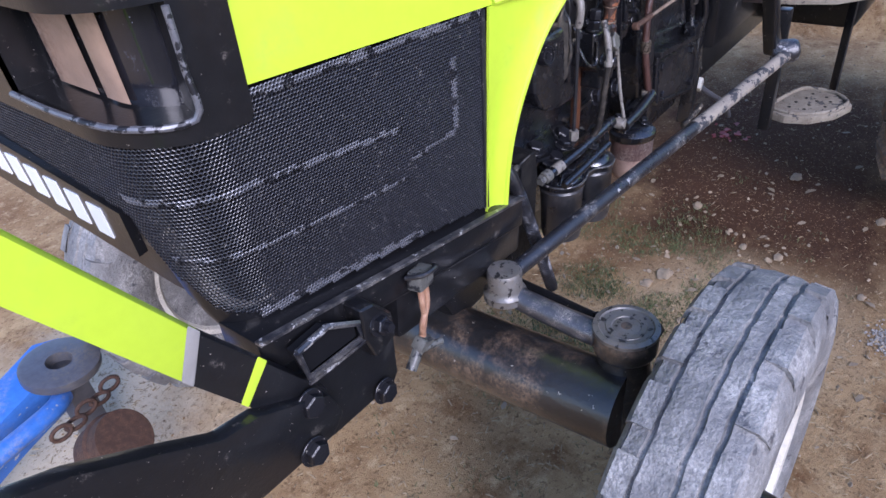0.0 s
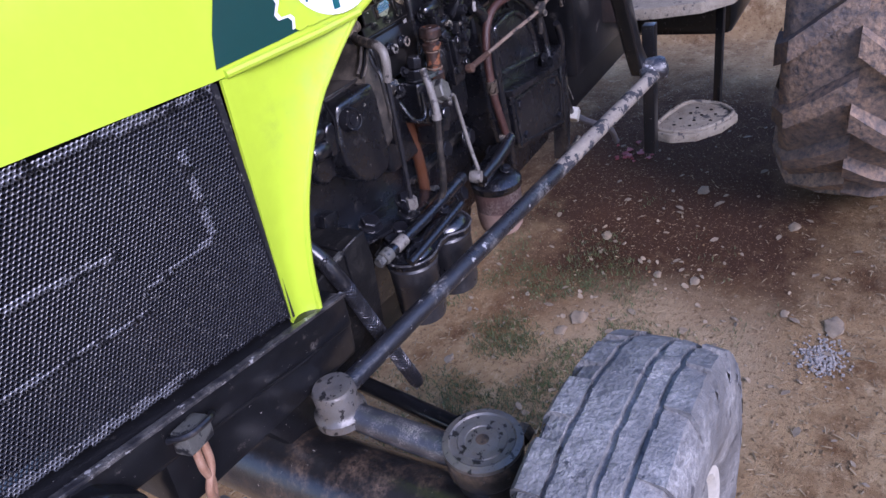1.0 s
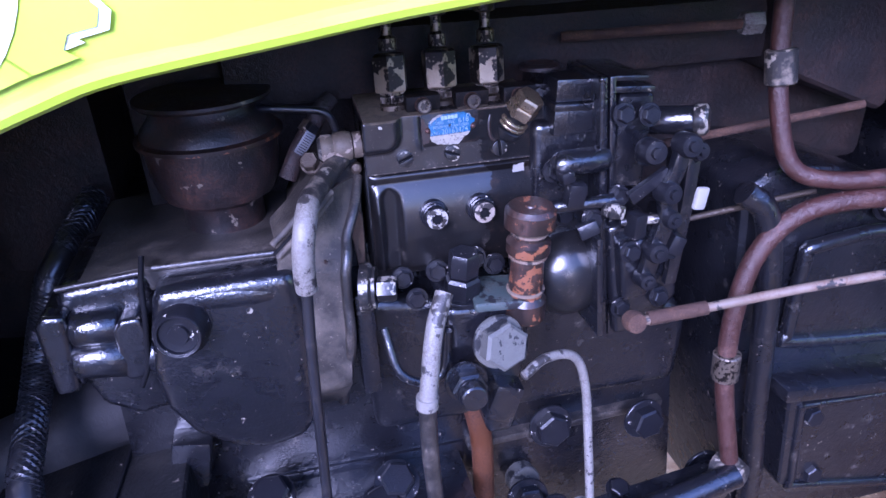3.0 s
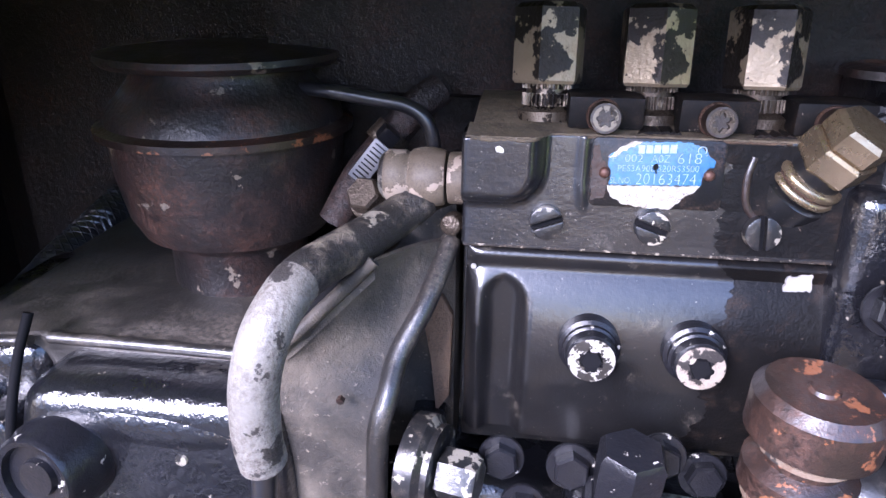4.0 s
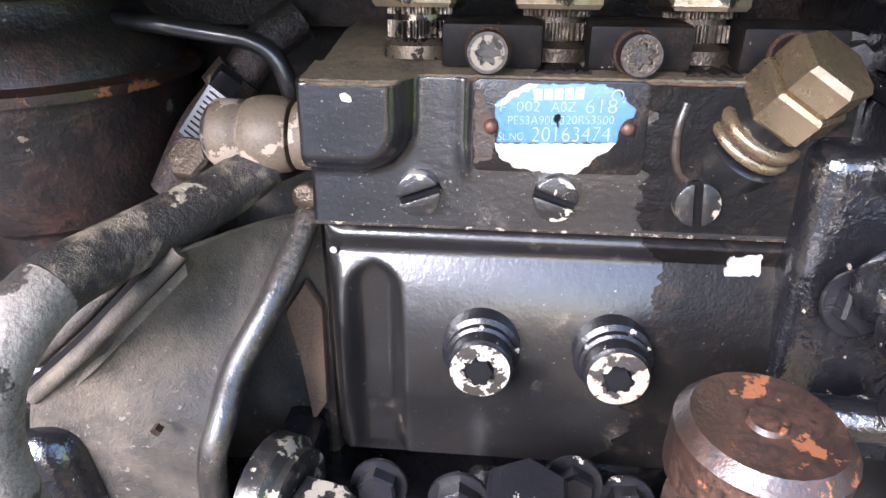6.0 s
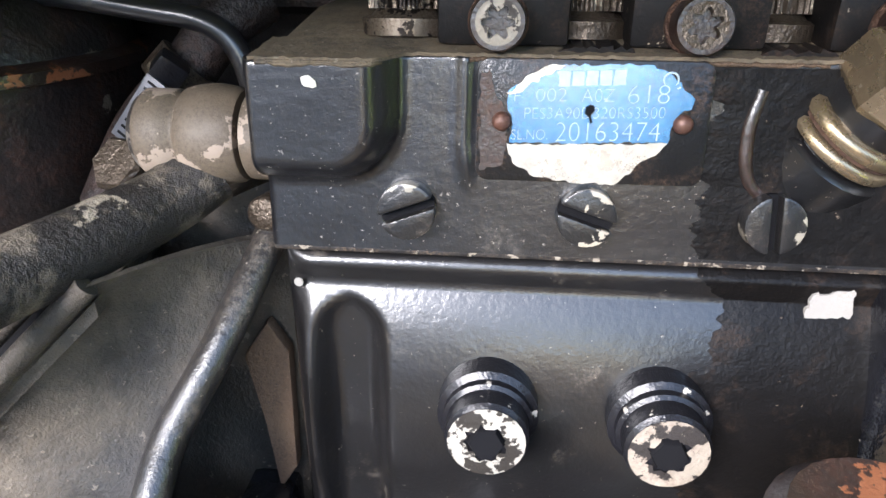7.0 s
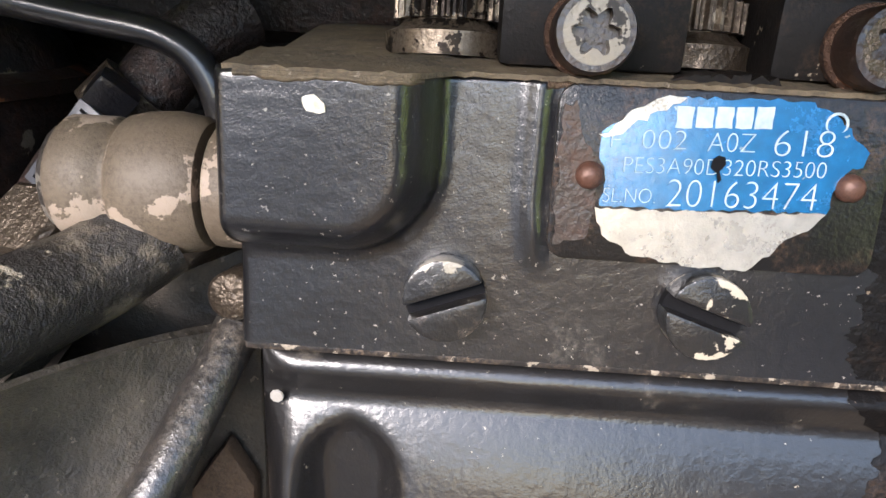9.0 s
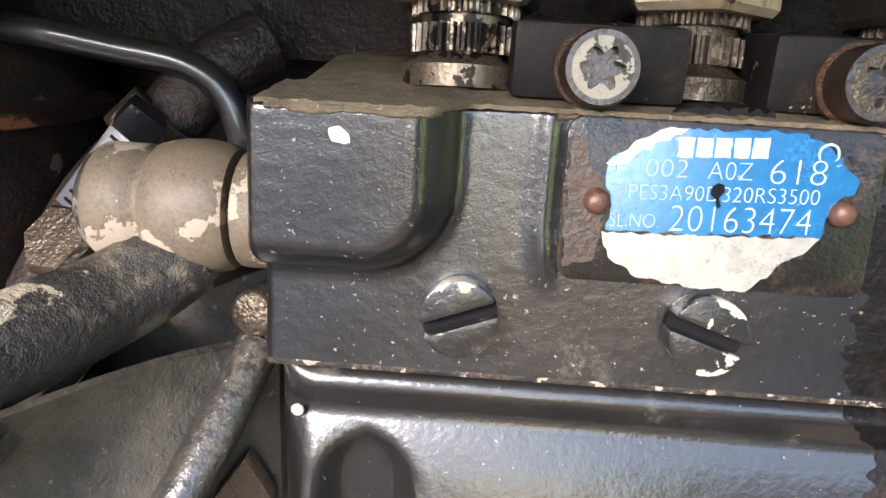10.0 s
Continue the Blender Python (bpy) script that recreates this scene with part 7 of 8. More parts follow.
part("face_casting", B().sheet(casting_at, 250, 90, 0.0012), M["boss"], pump, "glossy black cast face with a rounded boss", smooth=60)
rc = random.Random(21)
part("boss_deck", B().sheet(lambda u, v: (PX0 + 0.0012 + 0.1205 * u, max(FY - 0.0072 + 0.0075 * ease(0.16, 0.22, u) + 0.0004 * noise.noise((u * 60, 2.0, 5.0)), FY - 0.0072) + 0.014 * v, 1.0612 + 0.0004 * noise.noise((u * 90, v * 12, 5.0)) + 0.0012 * v), 120, 10, 0.0006, (0, 0, -1)), M["deck"], pump, "brown dust caked along the upper edge", smooth=60)
def cake(name, x0, x1, drop, seed, material, label):
    """Uneven dirt hanging over the upper edge of the face."""
    lower = lambda x: 1.0603 - drop * (0.35 + 0.9 * max(0, noise.noise((x * 190, seed, 5.0)) + 0.2) + 0.25 * noise.noise((x * 900, seed, 2.0)))
    return part(name, B().sheet(lambda u, v: (x0 + (x1 - x0) * u, front(x0 + (x1 - x0) * u, 1.0590) - 0.0003 * math.sin(math.pi * min(1, v * 1.2 + 0.05)), lower(x0 + (x1 - x0) * u) * (1 - v) + 1.0608 * v), 150, 5, 0.0004), material, pump, label, smooth=60)


cake("dust_crust", PX0 + 0.0025, 1.0965, 0.0007, 2.0, M["deck"], "dust crust along the upper edge of the boss")
bc = random.Random(4)
part("boss_chip", B().prism([(1.0848 + (0.0010 + 0.0004 * bc.random()) * math.cos(i * 0.524) * 1.15, FY - 0.0080, 1.0575 + (0.0008 + 0.0003 * bc.random()) * math.sin(i * 0.524) - 0.0003 * math.cos(i * 0.524)) for i in range(12)], (0, 0.0004, 0)), M["wplastic"], pump, "white paint chip")
part("gasket_seam", B().box(((PX0 + PX1) / 2, FY - 0.0002, 1.0250), (PX1 - PX0 - 0.001, 0.0036, 0.0012), (0, 0, 0), 0.0003), M["gasket"], pump, "dark gasket line with pale paint chips")


def slotted(r=0.0052):
    """A slotted cheese-head screw along +z."""
    b = B()
    k = 28
    w = r * 0.17
    for s in (-1, 1):
        a0 = math.asin(w / r)
        pts = [(r * math.cos(a0 + (math.pi - 2 * a0) * i / 14), s * r * math.sin(a0 + (math.pi - 2 * a0) * i / 14)) for i in range(15)]
        if s < 0:
            pts.reverse()
        b.prism([(x, y, 0.0) for x, y in pts], (0, 0, 0.0042), 0.0005, 2)
    return b


scr = small("slotted_screw", slotted(), M["screw"])
ring = small("screw_recess", B().lathe((0, 0, 0), (0, 0, 1), [(0.0053, -0.001), (0.0057, 0.0), (0.0058, 0.0003), (0.0053, 0.0005)], 26), M["gasket"])
scr_worn = scr.copy()
scr_worn.materials[0] = M["wornscrew"]
# black disc below the slot, so its shade is painted dark
slot_me = small("screw_slot", B().lathe((0, 0, -0.002), (0, 0, 1), [(0.0051, 0), (0.0051, 0.0036), (0, 0.0036)], 24), M["ink_shade"])
for i, a in enumerate((0.35, -0.32, -1.5)):
    p = (1.1000 + 0.0318 * i, FY - 0.0015, 1.0339)
    piece("slotted_screw", scr_worn if i == 1 else scr, pump, p, (0, -1, 0.12), a)
    piece("screw_slot", slot_me, pump, p, (0, -1, 0.12), a)
    piece("screw_recess", ring, pump, (p[0], FY - 0.0005, p[2]), (0, -1, 0.12))

# nameplate: steel backing, torn blue and bare aluminium foil on it
QX0, QX1, QZ0, QZ1 = 1.1120, 1.1510, 1.0398, 1.0606
PY = FY - 0.0012


def rounded(x0, x1, z0, z1, r, y, k=5):
    out = []
    for cx, cz, a0 in ((x1 - r, z1 - r, 0), (x0 + r, z1 - r, 90), (x0 + r, z0 + r, 180), (x1 - r, z0 + r, 270)):
        out += [(cx + r * math.cos(radians(a0 + 90 * i / k)), y, cz + r * math.sin(radians(a0 + 90 * i / k))) for i in range(k + 1)]
    return out


def leaned(pts, lift):
    """Points (x, z) on the leaning plate, lifted off it."""
    return [(x, PY - lift + (z - 1.0495) * LEAN, z) for x, z in pts]


part("plate_backing", B().prism(leaned([(p[0], p[2]) for p in rounded(QX0, QX1, QZ0, QZ1, 0.0022, 0)], 0), (0, 0.0016, 0), 0.0003), M["plateblack"], pump, "blackened nameplate with rust at its edge")
rp = random.Random(11)


def torn(pts, amount):
    """Roughen an outline of (x, z) as a torn edge."""
    out = []
    for (a, b), (c, d) in zip(pts, pts[1:] + pts[:1]):
        k = max(1, int(math.hypot(c - a, d - b) / 0.0007))
        for i in range(k):
            u = i / k
            out.append((a + (c - a) * u + rp.uniform(-1, 1) * amount, b + (d - b) * u + rp.uniform(-1, 1) * amount))
    return out


def foil(name, pts, lift, material, label, edge=0.00022):
    return part(name, B().prism(leaned(torn(pts, edge), lift), (0, 0.0003, 0)), material, pump, label)


foil("blue_foil", [(1.1237, 1.0597), (1.1400, 1.0601), (1.1436, 1.0588), (1.1482, 1.0546), (1.1478, 1.0530), (1.1463, 1.0527), (1.1450, 1.0505), (1.1445, 1.0474), (1.1176, 1.0465), (1.1181, 1.0490), (1.1179, 1.0512), (1.1169, 1.0530),
                   (1.1172, 1.0552), (1.1199, 1.0573)], 0.0004, M["blueplate"], "blue printed foil with torn edges")
foil("bare_foil", [(1.1173, 1.0463), (1.1183, 1.0432), (1.1223, 1.0409), (1.1300, 1.0400), (1.1363, 1.0399), (1.1385, 1.0420), (1.1402, 1.0438), (1.1425, 1.0452), (1.1444, 1.0472)], 0.0004, M["alu"], "bare brushed aluminium foil strip")
foil("bare_foil", [(1.1170, 1.0550), (1.1199, 1.0575), (1.1237, 1.0599), (1.1262, 1.0597), (1.1240, 1.0583), (1.1226, 1.0574), (1.1206, 1.0566), (1.1186, 1.0549)], 0.0007, M["alu"], "bare aluminium where the blue is torn away", 0.0003)
foil("foil_hole", [(1.1302, 1.0528), (1.1308, 1.0536), (1.1316, 1.0532), (1.1318, 1.0524), (1.1313, 1.0518), (1.1317, 1.0509), (1.1312, 1.0503), (1.1309, 1.0515), (1.1303, 1.0521)], 0.0008, M["ink_shade"], "", 0.0002)
for x, z in ((1.1163, 1.0502), (1.1466, 1.0505)):
    part("rivet", B().lathe((x, PY - 0.0001, z), (0, -1, 0.1), [(0.0017, 0), (0.0016, 0.0008), (0.0010, 0.0014), (0, 0.0016)], 18), M["rivet"], pump, "copper rivet", smooth=60)
part("rust_patch", B().prism(leaned(torn([(1.1124, 1.0580), (1.1142, 1.0585), (1.1150, 1.0545), (1.1166, 1.0530), (1.1172, 1.0470), (1.1165, 1.0425), (1.1126, 1.0415)], 0.0003), 0.0002), (0, 0.0003, 0)), M["rusty"], pump, "rusty plate edge")


def lettering(name, text, x, z, size, width):
    """Stamped pale characters on the foil: x, z of the lower left corner."""
    c = bpy.data.curves.new(name, "FONT")
    c.body, c.size, c.extrude, c.offset = text, size, 0.00006, -0.027 * size
    tmp = bpy.data.objects.new(name, c)
    scene.collection.objects.link(tmp)
    me = bpy.data.meshes.new_from_object(tmp.evaluated_get(bpy.context.evaluated_depsgraph_get()))
    bpy.data.objects.remove(tmp)
    xs = [v.co.x for v in me.vertices]
    lo, k = min(xs), width / (max(xs) - min(xs))
    for v in me.vertices:
        u = (v.co.x - lo) * k
        zz = z + v.co.y + 0.030 * u
        v.co = Vector((u + x, PY - 0.0006 - v.co.z + (zz - 1.0495) * LEAN, zz)) - origin_of(pump)
    me.materials.append(M["stamp"])
    ob = new(name, me)
    ob.parent = pump
    BASE[ob.name] = origin_of(pump)
    return ob


for i in range(5):
    x0 = 1.1255 + 0.00226 * i
    foil("maker_block", [(x0, 1.0563 + 0.0001 * i), (x0 + 0.0019, 1.0564 + 0.0001 * i), (x0 + 0.0019, 1.0588 + 0.0001 * i), (x0, 1.0587 + 0.0001 * i)], 0.0006, M["stamp"], "", 0.00008)
lettering("stamped_code", "F", 1.1183, 1.0536, 0.0028, 0.0011)
lettering("stamped_code", "002", 1.1219, 1.0537, 0.0033, 0.0051)
lettering("stamped_code", "A0Z", 1.1295, 1.0538, 0.0033, 0.0054)
lettering("stamped_code", "618", 1.1371, 1.0537, 0.0046, 0.0067)
lettering("stamped_code", "PES3A90D320RS3500", 1.1201, 1.0508, 0.0028, 0.0233)
lettering("stamped_code", "SL.NO.", 1.1180, 1.0472, 0.0026, 0.0062)
lettering("stamped_code", "20163474", 1.1255, 1.0471, 0.0049, 0.0174)
part("registered_mark", B().tube([(1.1438 + 0.0012 * math.cos(i * 0.3927), PY - 0.0003 + 0.0008, 1.0577 + 0.0012 * math.sin(i * 0.3927)) for i in range(17)], 0.00018, 6, 1), M["stamp"], pump)

cake("rust_ledge", 1.1105, 1.1690, 0.0011, 7.0, M["rustdust"], "brown rust and dust caked under the clamps")

# delivery valves with clamps between them
def knurled(b, z0, z1, r, teeth=30):
    """A knurled ring: one closed outline with teeth, raised along z."""
    pts = []
    for i in range(teeth * 2):
        rr = r if i % 2 else r * 0.90
        for d in (-0.25, 0.25):
            a = math.pi * (i + d) / teeth
            pts.append((rr * math.cos(a), rr * math.sin(a), z0))
    b.prism(pts, (0, 0, z1 - z0))


valve = B()
valve.lathe((0, 0, 0), (0, 0, 1), [(0.0078, -0.003), (0.0080, 0.0), (0.0064, 0.0008), (0.0058, 0.0016), (0.0056, 0.012)], 26)
knurled(valve, 0.0018, 0.0056, 0.0070)
knurled(valve, 0.0070, 0.0106, 0.0070)
valve_me = small("delivery_valve", valve, M["steel"])
valve_me.transform(Matrix.Diagonal((1.12, 1.12, 1, 1)))
dark_me = valve_me.copy()
dark_me.materials[0] = M["oily"]
nut_me = small("union_nut", B().lathe((0, 0, 0), (0, 0, 1), [(0.0106, 0), (0.0114, 0.001), (0.0114, 0.0225), (0.0096, 0.024)], 6), M["nut"])
stem_me = small("injector_pipe", B().lathe((0, 0, 0), (0, 0, 1), [(0.0060, 0), (0.0060, 0.007), (0.0035, 0.009), (0.0035, 0.018), (0.0068, 0.019), (0.0068, 0.030), (0.0032, 0.032), (0.0032, 0.075)], 16), M["steel"])
for i in range(3):
    x = 1.0980 + 0.0325 * i
    piece("delivery_valve", valve_me if i == 0 else dark_me, pump, (x, 0.9405, 1.0645), (0, 0.12, 1), i * 0.7)
    piece("union_nut", nut_me, pump, (x, 0.9416, 1.0730), (0, 0.12, 1), 0.26 + i * 0.3)
    piece("injector_pipe", stem_me, pump, (x, 0.9450, 1.0990), (0, 0.10, 1))
crown = B()
collar_me = small("screw_collar", B().lathe((0, 0, 0), (0, 0, 1), [(0.0047, -0.002), (0.0047, 0.0040), (0.0044, 0.0047), (0.0036, 0.0047), (0.0034, 0.0030)], 30), M["rusty"])
ro = random.Random(8)
star = []
for lay, k in ((0.0047, 0.0), (0.0047, 1.0), (0.0026, 1.0)):
    ringv = []
    for i in range(48):
        a = 2 * math.pi * i / 48
        r_ = 0.0037 if k == 0 else 0.0023 + 0.00055 * math.cos(6 * a) + ro.uniform(-0.00012, 0.00012)
        ringv.append(crown.bm.verts.new((r_ * math.cos(a), r_ * math.sin(a), lay)))
    star.append(ringv)
for p_, q_ in zip(star, star[1:]):
    for i in range(48):
        crown.bm.faces.new((p_[i], p_[(i + 1) % 48], q_[(i + 1) % 48], q_[i]))
crown.bm.faces.new(star[-1])
crown_me = small("clamp_screw", crown, M["torx"])
washer_me = small("clamp_washer", B().lathe((0, 0, 0), (0, 0, 1), [(0.0046, -0.0020), (0.0052, -0.001), (0.0052, 0.0002), (0.0049, 0.0006), (0.0046, 0.0008)], 26), M["rust"])
dull_me = crown_me.copy()
dull_me.materials[0] = M["oily"]
for i in range(3):
    x = 1.1150 + 0.0326 * i
    part("valve_clamp", B().box((x + 0.0008, 0.9345, 1.0667), (0.0225, 0.015, 0.0098), (0, 0, 0), 0.0012), M["clampm"], pump, "black valve clamp block")
    piece("clamp_screw", dull_me if i == 1 else crown_me, pump, (x, 0.9252, 1.0660), (0, -1, 0.10), i * 0.4)
    piece("screw_collar", collar_me, pump, (x, 0.9252, 1.0660), (0, -1, 0.10))
    piece("clamp_washer", washer_me, pump, (x, 0.9262, 1.0660), (0, -1, 0.10))
    part("deck_rust", B().prism([(a, 0.9250, b_) for a, b_ in torn([(x + 0.009, 1.0606), (x + 0.025, 1.0606), (x + 0.022, 1.0622), (x + 0.012, 1.0620)], 0.0005)], (0, 0.010, 0)), M["clampm"], pump, "rust dirt along the deck")

# side cover with a pressed panel and a rounded pocket
CHIPX = 1.1740
CX0, CX1, CZ0, CZ1 = 1.0752, 1.1945, 0.955, 1.0238


def cover_at(u, v):
    x = CX0 + (CX1 - CX0) * u
    z = CZ1 - (CZ1 - CZ0) * v
    y = FY + 0.0015
    if v < 0.04:
        y -= 0.0025 * math.sin(v / 0.04 * math.pi / 2)
    elif v < 0.10:
        y -= 0.0025 - 0.0012 * (v - 0.04) / 0.06
    else:
        k = (v - 0.10) / 0.90
        y -= 0.0013 + 0.0085 * (1 - (1 - min(1, k / 0.62)) ** 2.6) - 0.012 * max(0, k - 0.62) ** 1.2
    # rounded pocket near the left end
    px, half, ztop = CX0 + 0.0128, 0.0085, CZ1 - 0.0095
    d = abs(x - px)
    if z < ztop:
        top = math.sqrt(max(0, 1 - ((ztop - half - z) / half) ** 2)) if z > ztop - half else 1.0
        e = half * top - d
        if e > 0:
            q = min(1, e / 0.0050)
            y += (FY - 0.0002 - y) * q * q * (3 - 2 * q)
    k = max(0.0, 1 - u / 0.05)
    y += (FY + 0.0015 - y) * k * k
    return (x, y, z)


cover = part("pump_cover", B().sheet(cover_at, 110, 60, 0.0015), M["cover"], pump, "pressed black pump side cover", smooth=60)
part("paint_chip", B().lathe((CX0 + 0.0025, FY - 0.0009, 1.0168), (0, -1, 0), [(0.0010, 0), (0.0009, 0.0002), (0, 0.0002)], 9), M["chipgrey"], pump)
part("paint_chip", B().prism([(a, FY - 0.0014, b_) for a, b_ in torn([(CHIPX, 1.0142), (CHIPX + 0.0085, 1.0150), (CHIPX + 0.0080, 1.0205), (CHIPX + 0.0005, 1.0195)], 0.0004)], (0, 0.0008, 0)), M["chipgrey"], pump, "pale paint chip")
def grime_shade_at(edge, surface, u1, lift):
    """A thin film of oily grime and painted shade over a surface, from a ragged edge (a function of v) to u1."""
    def at(u, v):
        a = edge(v)
        x, y, z = surface(a + (u1 - a) * u, v)
        return (x, y - lift * min(1, 6 * u * (1 - u) + 0.25), z)
    return at


ragged = lambda v: sum(0.042 / k ** 0.8 * noise.noise((v * 5 * k, 0.3 * k, 1.7)) for k in (1, 2.3, 5.1, 11, 23))
# grime drawn wider than the oil, so its colour also darkens as shade
part("oil_grime", B().sheet(grime_shade_at(lambda v: 0.715 - 0.08 * min(1, v * 3.2) + 1.5 * ragged(v), cover_at, 1.0, 0.0003), 24, 240, 0.0004), M["grime_shade"], pump, "dark oily grime and painted shade over the rear end of the cover", smooth=60)


def upper_face(u, v):
    x, z = PX0 + (PX1 - PX0) * u, 1.0262 + 0.0335 * v
    return (x, front(x, z), z)


part("oil_grime", B().sheet(grime_shade_at(lambda v: 0.630 + 1.1 * ragged(v + 3), upper_face, 0.99, 0.0003), 24, 200, 0.0004), M["grime_shade"], pump, "dark oily grime and painted shade on the rear end of the pump", smooth=60)
cb = B()
cb.lathe((0, 0, 0), (0, 0, 1), [(0.0098, -0.004), (0.0098, 0.002), (0.0086, 0.0028), (0.0086, 0.0045), (0.0078, 0.0050), (0.0078, 0.0092), (0.0070, 0.0100), (0.0066, 0.0100)], 28)
cb_me = small("cover_bolt", cb, M["boltm"])
cf = B()
rf = random.Random(3)
rin = [rf.uniform(0.0026, 0.0046) for i in range(24)]
for i in range(24):
    a, b_ = 2 * math.pi * i / 24, 2 * math.pi * (i + 1) / 24
    ra, rb = rin[i], rin[(i + 1) % 24]
    cf.bm.faces.new([cf.bm.verts.new(p) for p in ((0.0072 * math.cos(a), 0.0072 * math.sin(a), 0.0104), (0.0072 * math.cos(b_), 0.0072 * math.sin(b_), 0.0104), (rb * math.cos(b_), rb * math.sin(b_), 0.0106), (ra * math.cos(a), ra * math.sin(a), 0.0106))])
cf_me = small("bolt_face", cf, M["barebolt"])
cf_dull = cf_me.copy()
cf_dull.materials[0] = M["rustface"]
for i in range(2):
    p = (1.1160 + 0.0325 * i, 0.9135, 0.9950)
    ax = (0.0, -1, 0.05)
    piece("cover_bolt", cb_me, pump, p, ax, i)
    piece("bolt_face", cf_me if i == 0 else cf_dull, pump, p, ax, i)
    # raised black hexagon, painting in the shaded depth of the socket
    piece("bolt_socket", small("bolt_socket", B().hexa((0, 0, 0.004), (0, 0, 1), 0.0036, 0.0072), M["ink_shade"]), pump, p, ax, i)

# overflow valve with big hex head on a worn collar
va = Vector((0.42, -0.46, 0.78)).normalized()
vb = Vector((1.1735, 0.9290, 1.0450))
ov = part("overflow_valve", B().lathe(vb, va, [(0.0118, -0.010), (0.0118, 0.0020), (0.0110, 0.0026), (0.0096, 0.0028), (0.0096, 0.0040)], 30), M["pump"], tractor, "worn brass hex overflow valve on a stained collar", smooth=40)
part("valve_ring", B().lathe(vb + va * 0.0036, va, [(0.0094, 0), (0.0112, 0.0003), (0.0114, 0.0012), (0.0108, 0.0021), (0.0094, 0.0024)], 30), M["brass"], ov, "brass washer ring", smooth=50)
part("valve_ring", B().lathe(vb + va * 0.0066, va, [(0.0090, 0), (0.0107, 0.0003), (0.0109, 0.0014), (0.0102, 0.0024), (0.0088, 0.0026)], 30), M["brass"], ov, "brass ring stained with rust", smooth=50)
part("rust_stain", B().lathe(vb + va * 0.0060, va, [(0.0094, 0), (0.0105, 0.0002), (0.0105, 0.0008), (0.0094, 0.0010)], 30), M["rust"], ov)
part("valve_neck", B().cyl(vb + va * 0.0088, vb + va * 0.0125, 0.0088, 0.0088, 24), M["pump"], ov)
part("valve_hex", B().lathe(vb + va * 0.0122, va, [(0.0096, 0), (0.0108, 0.0013), (0.0108, 0.0076), (0.0100, 0.0086)], 6), M["brass"], ov, "worn brown brass hexagon", smooth=20)
part("valve_cap", B().lathe(vb + va * 0.0206, va, [(0.0090, 0), (0.0099, 0.0012), (0.0099, 0.0066), (0.0086, 0.0080), (0, 0.0082)], 6), M["brass"], ov, "worn brown brass hexagon", smooth=20)
part("worn_lug", B().tube([(1.1592, face(1.056) + 0.0006, 1.0560), (1.1578, face(1.049) + 0.0002, 1.0490), (1.1590, face(1.041) + 0.0004, 1.0410), (1.1640, face(1.036) + 0.0010, 1.0360)], 0.0013, 10, 5), M["rusty"], pump, "casting ridge stained with brown rust", smooth=60)

# governor at the rear end of the pump
gov = part("governor", B().prism([(1.186, 0.912, 1.050), (1.228, 0.912, 1.048), (1.238, 0.912, 1.02), (1.238, 0.912, 0.955), (1.186, 0.912, 0.955)], (0, 0.075, 0), 0.006, 3), M["engine"], tractor, "black mechanical governor with levers", smooth=40)
part("governor_cap", B().box((1.2120, 0.940, 1.0700), (0.0270, 0.066, 0.0150), (0, 3, 0), 0.002).box((1.2125, 0.935, 1.0600), (0.0330, 0.064, 0.0045), (0, 3, 0), 0.001).box((1.2120, 0.935, 1.0495), (0.0310, 0.060, 0.0165), (0, 3, 0), 0.002), M["engine"], gov, "stacked flat covers of the governor")
part("cap_disc", B().lathe((1.203, 0.950, 1.0768), (0, 0, 1), [(0.014, 0), (0.014, 0.0025), (0.010, 0.004), (0.009, 0.003), (0, 0.003)], 28), M["lidm"], gov)
part("governor_rib", B().prism([(1.2215, 0.893, 1.0805), (1.2270, 0.893, 1.0805), (1.2400, 0.893, 0.884), (1.2330, 0.893, 0.884)], (0, 0.055, 0), 0.002, 3).prism([(1.2290, 0.895, 1.0800), (1.2335, 0.895, 1.0795), (1.2470, 0.895, 0.884), (1.2415, 0.895, 0.884)], (0, 0.052, 0), 0.0015, 2), M["engine"], gov, "paired flange ribs of the governor", smooth=40)
part("spring_box", B().box((1.2505, 0.928, 1.0330), (0.026, 0.056, 0.066), (0, 4, 0), 0.005, 3), M["engine"], gov, "glossy black spring box")
part("box_lid", B().box((1.2480, 0.930, 1.0690), (0.031, 0.062, 0.0045), (0, 4, 0), 0.0012).box((1.2475, 0.932, 1.0755), (0.026, 0.058, 0.0035), (0, 4, 0), 0.0012), M["engine"], gov)
part("shaft_tube", B().cyl((1.262, 0.915, 1.043), (1.292, 0.890, 1.047), 0.0095, 0.0095, 20, 0.001), M["engine"], gov, smooth=50)
part("shaft_end", B().lathe((1.290, 0.8915, 1.0468), (0.75, -0.62, 0.1), [(0.0100, 0), (0.0104, 0.001), (0.0104, 0.007), (0.008, 0.009), (0, 0.0092)], 20), M["screw"], gov, "chipped pale shaft end")
part("stop_tube", B().lathe((1.1920, 0.897, 1.0250), (1, 0, 0.02), [(0, 0), (0.0055, 0.001), (0.0085, 0.005), (0.0090, 0.012), (0.0090, 0.036), (0.0070, 0.040)], 24), M["engine"], gov, "rounded black stop housing", smooth=60)
part("stop_tube", B().tube([(1.184, 0.892, 0.998), (1.21, 0.886, 1.000), (1.237, 0.884, 1.001)], 0.0046, 14, 3), M["engine"], gov, smooth=60)
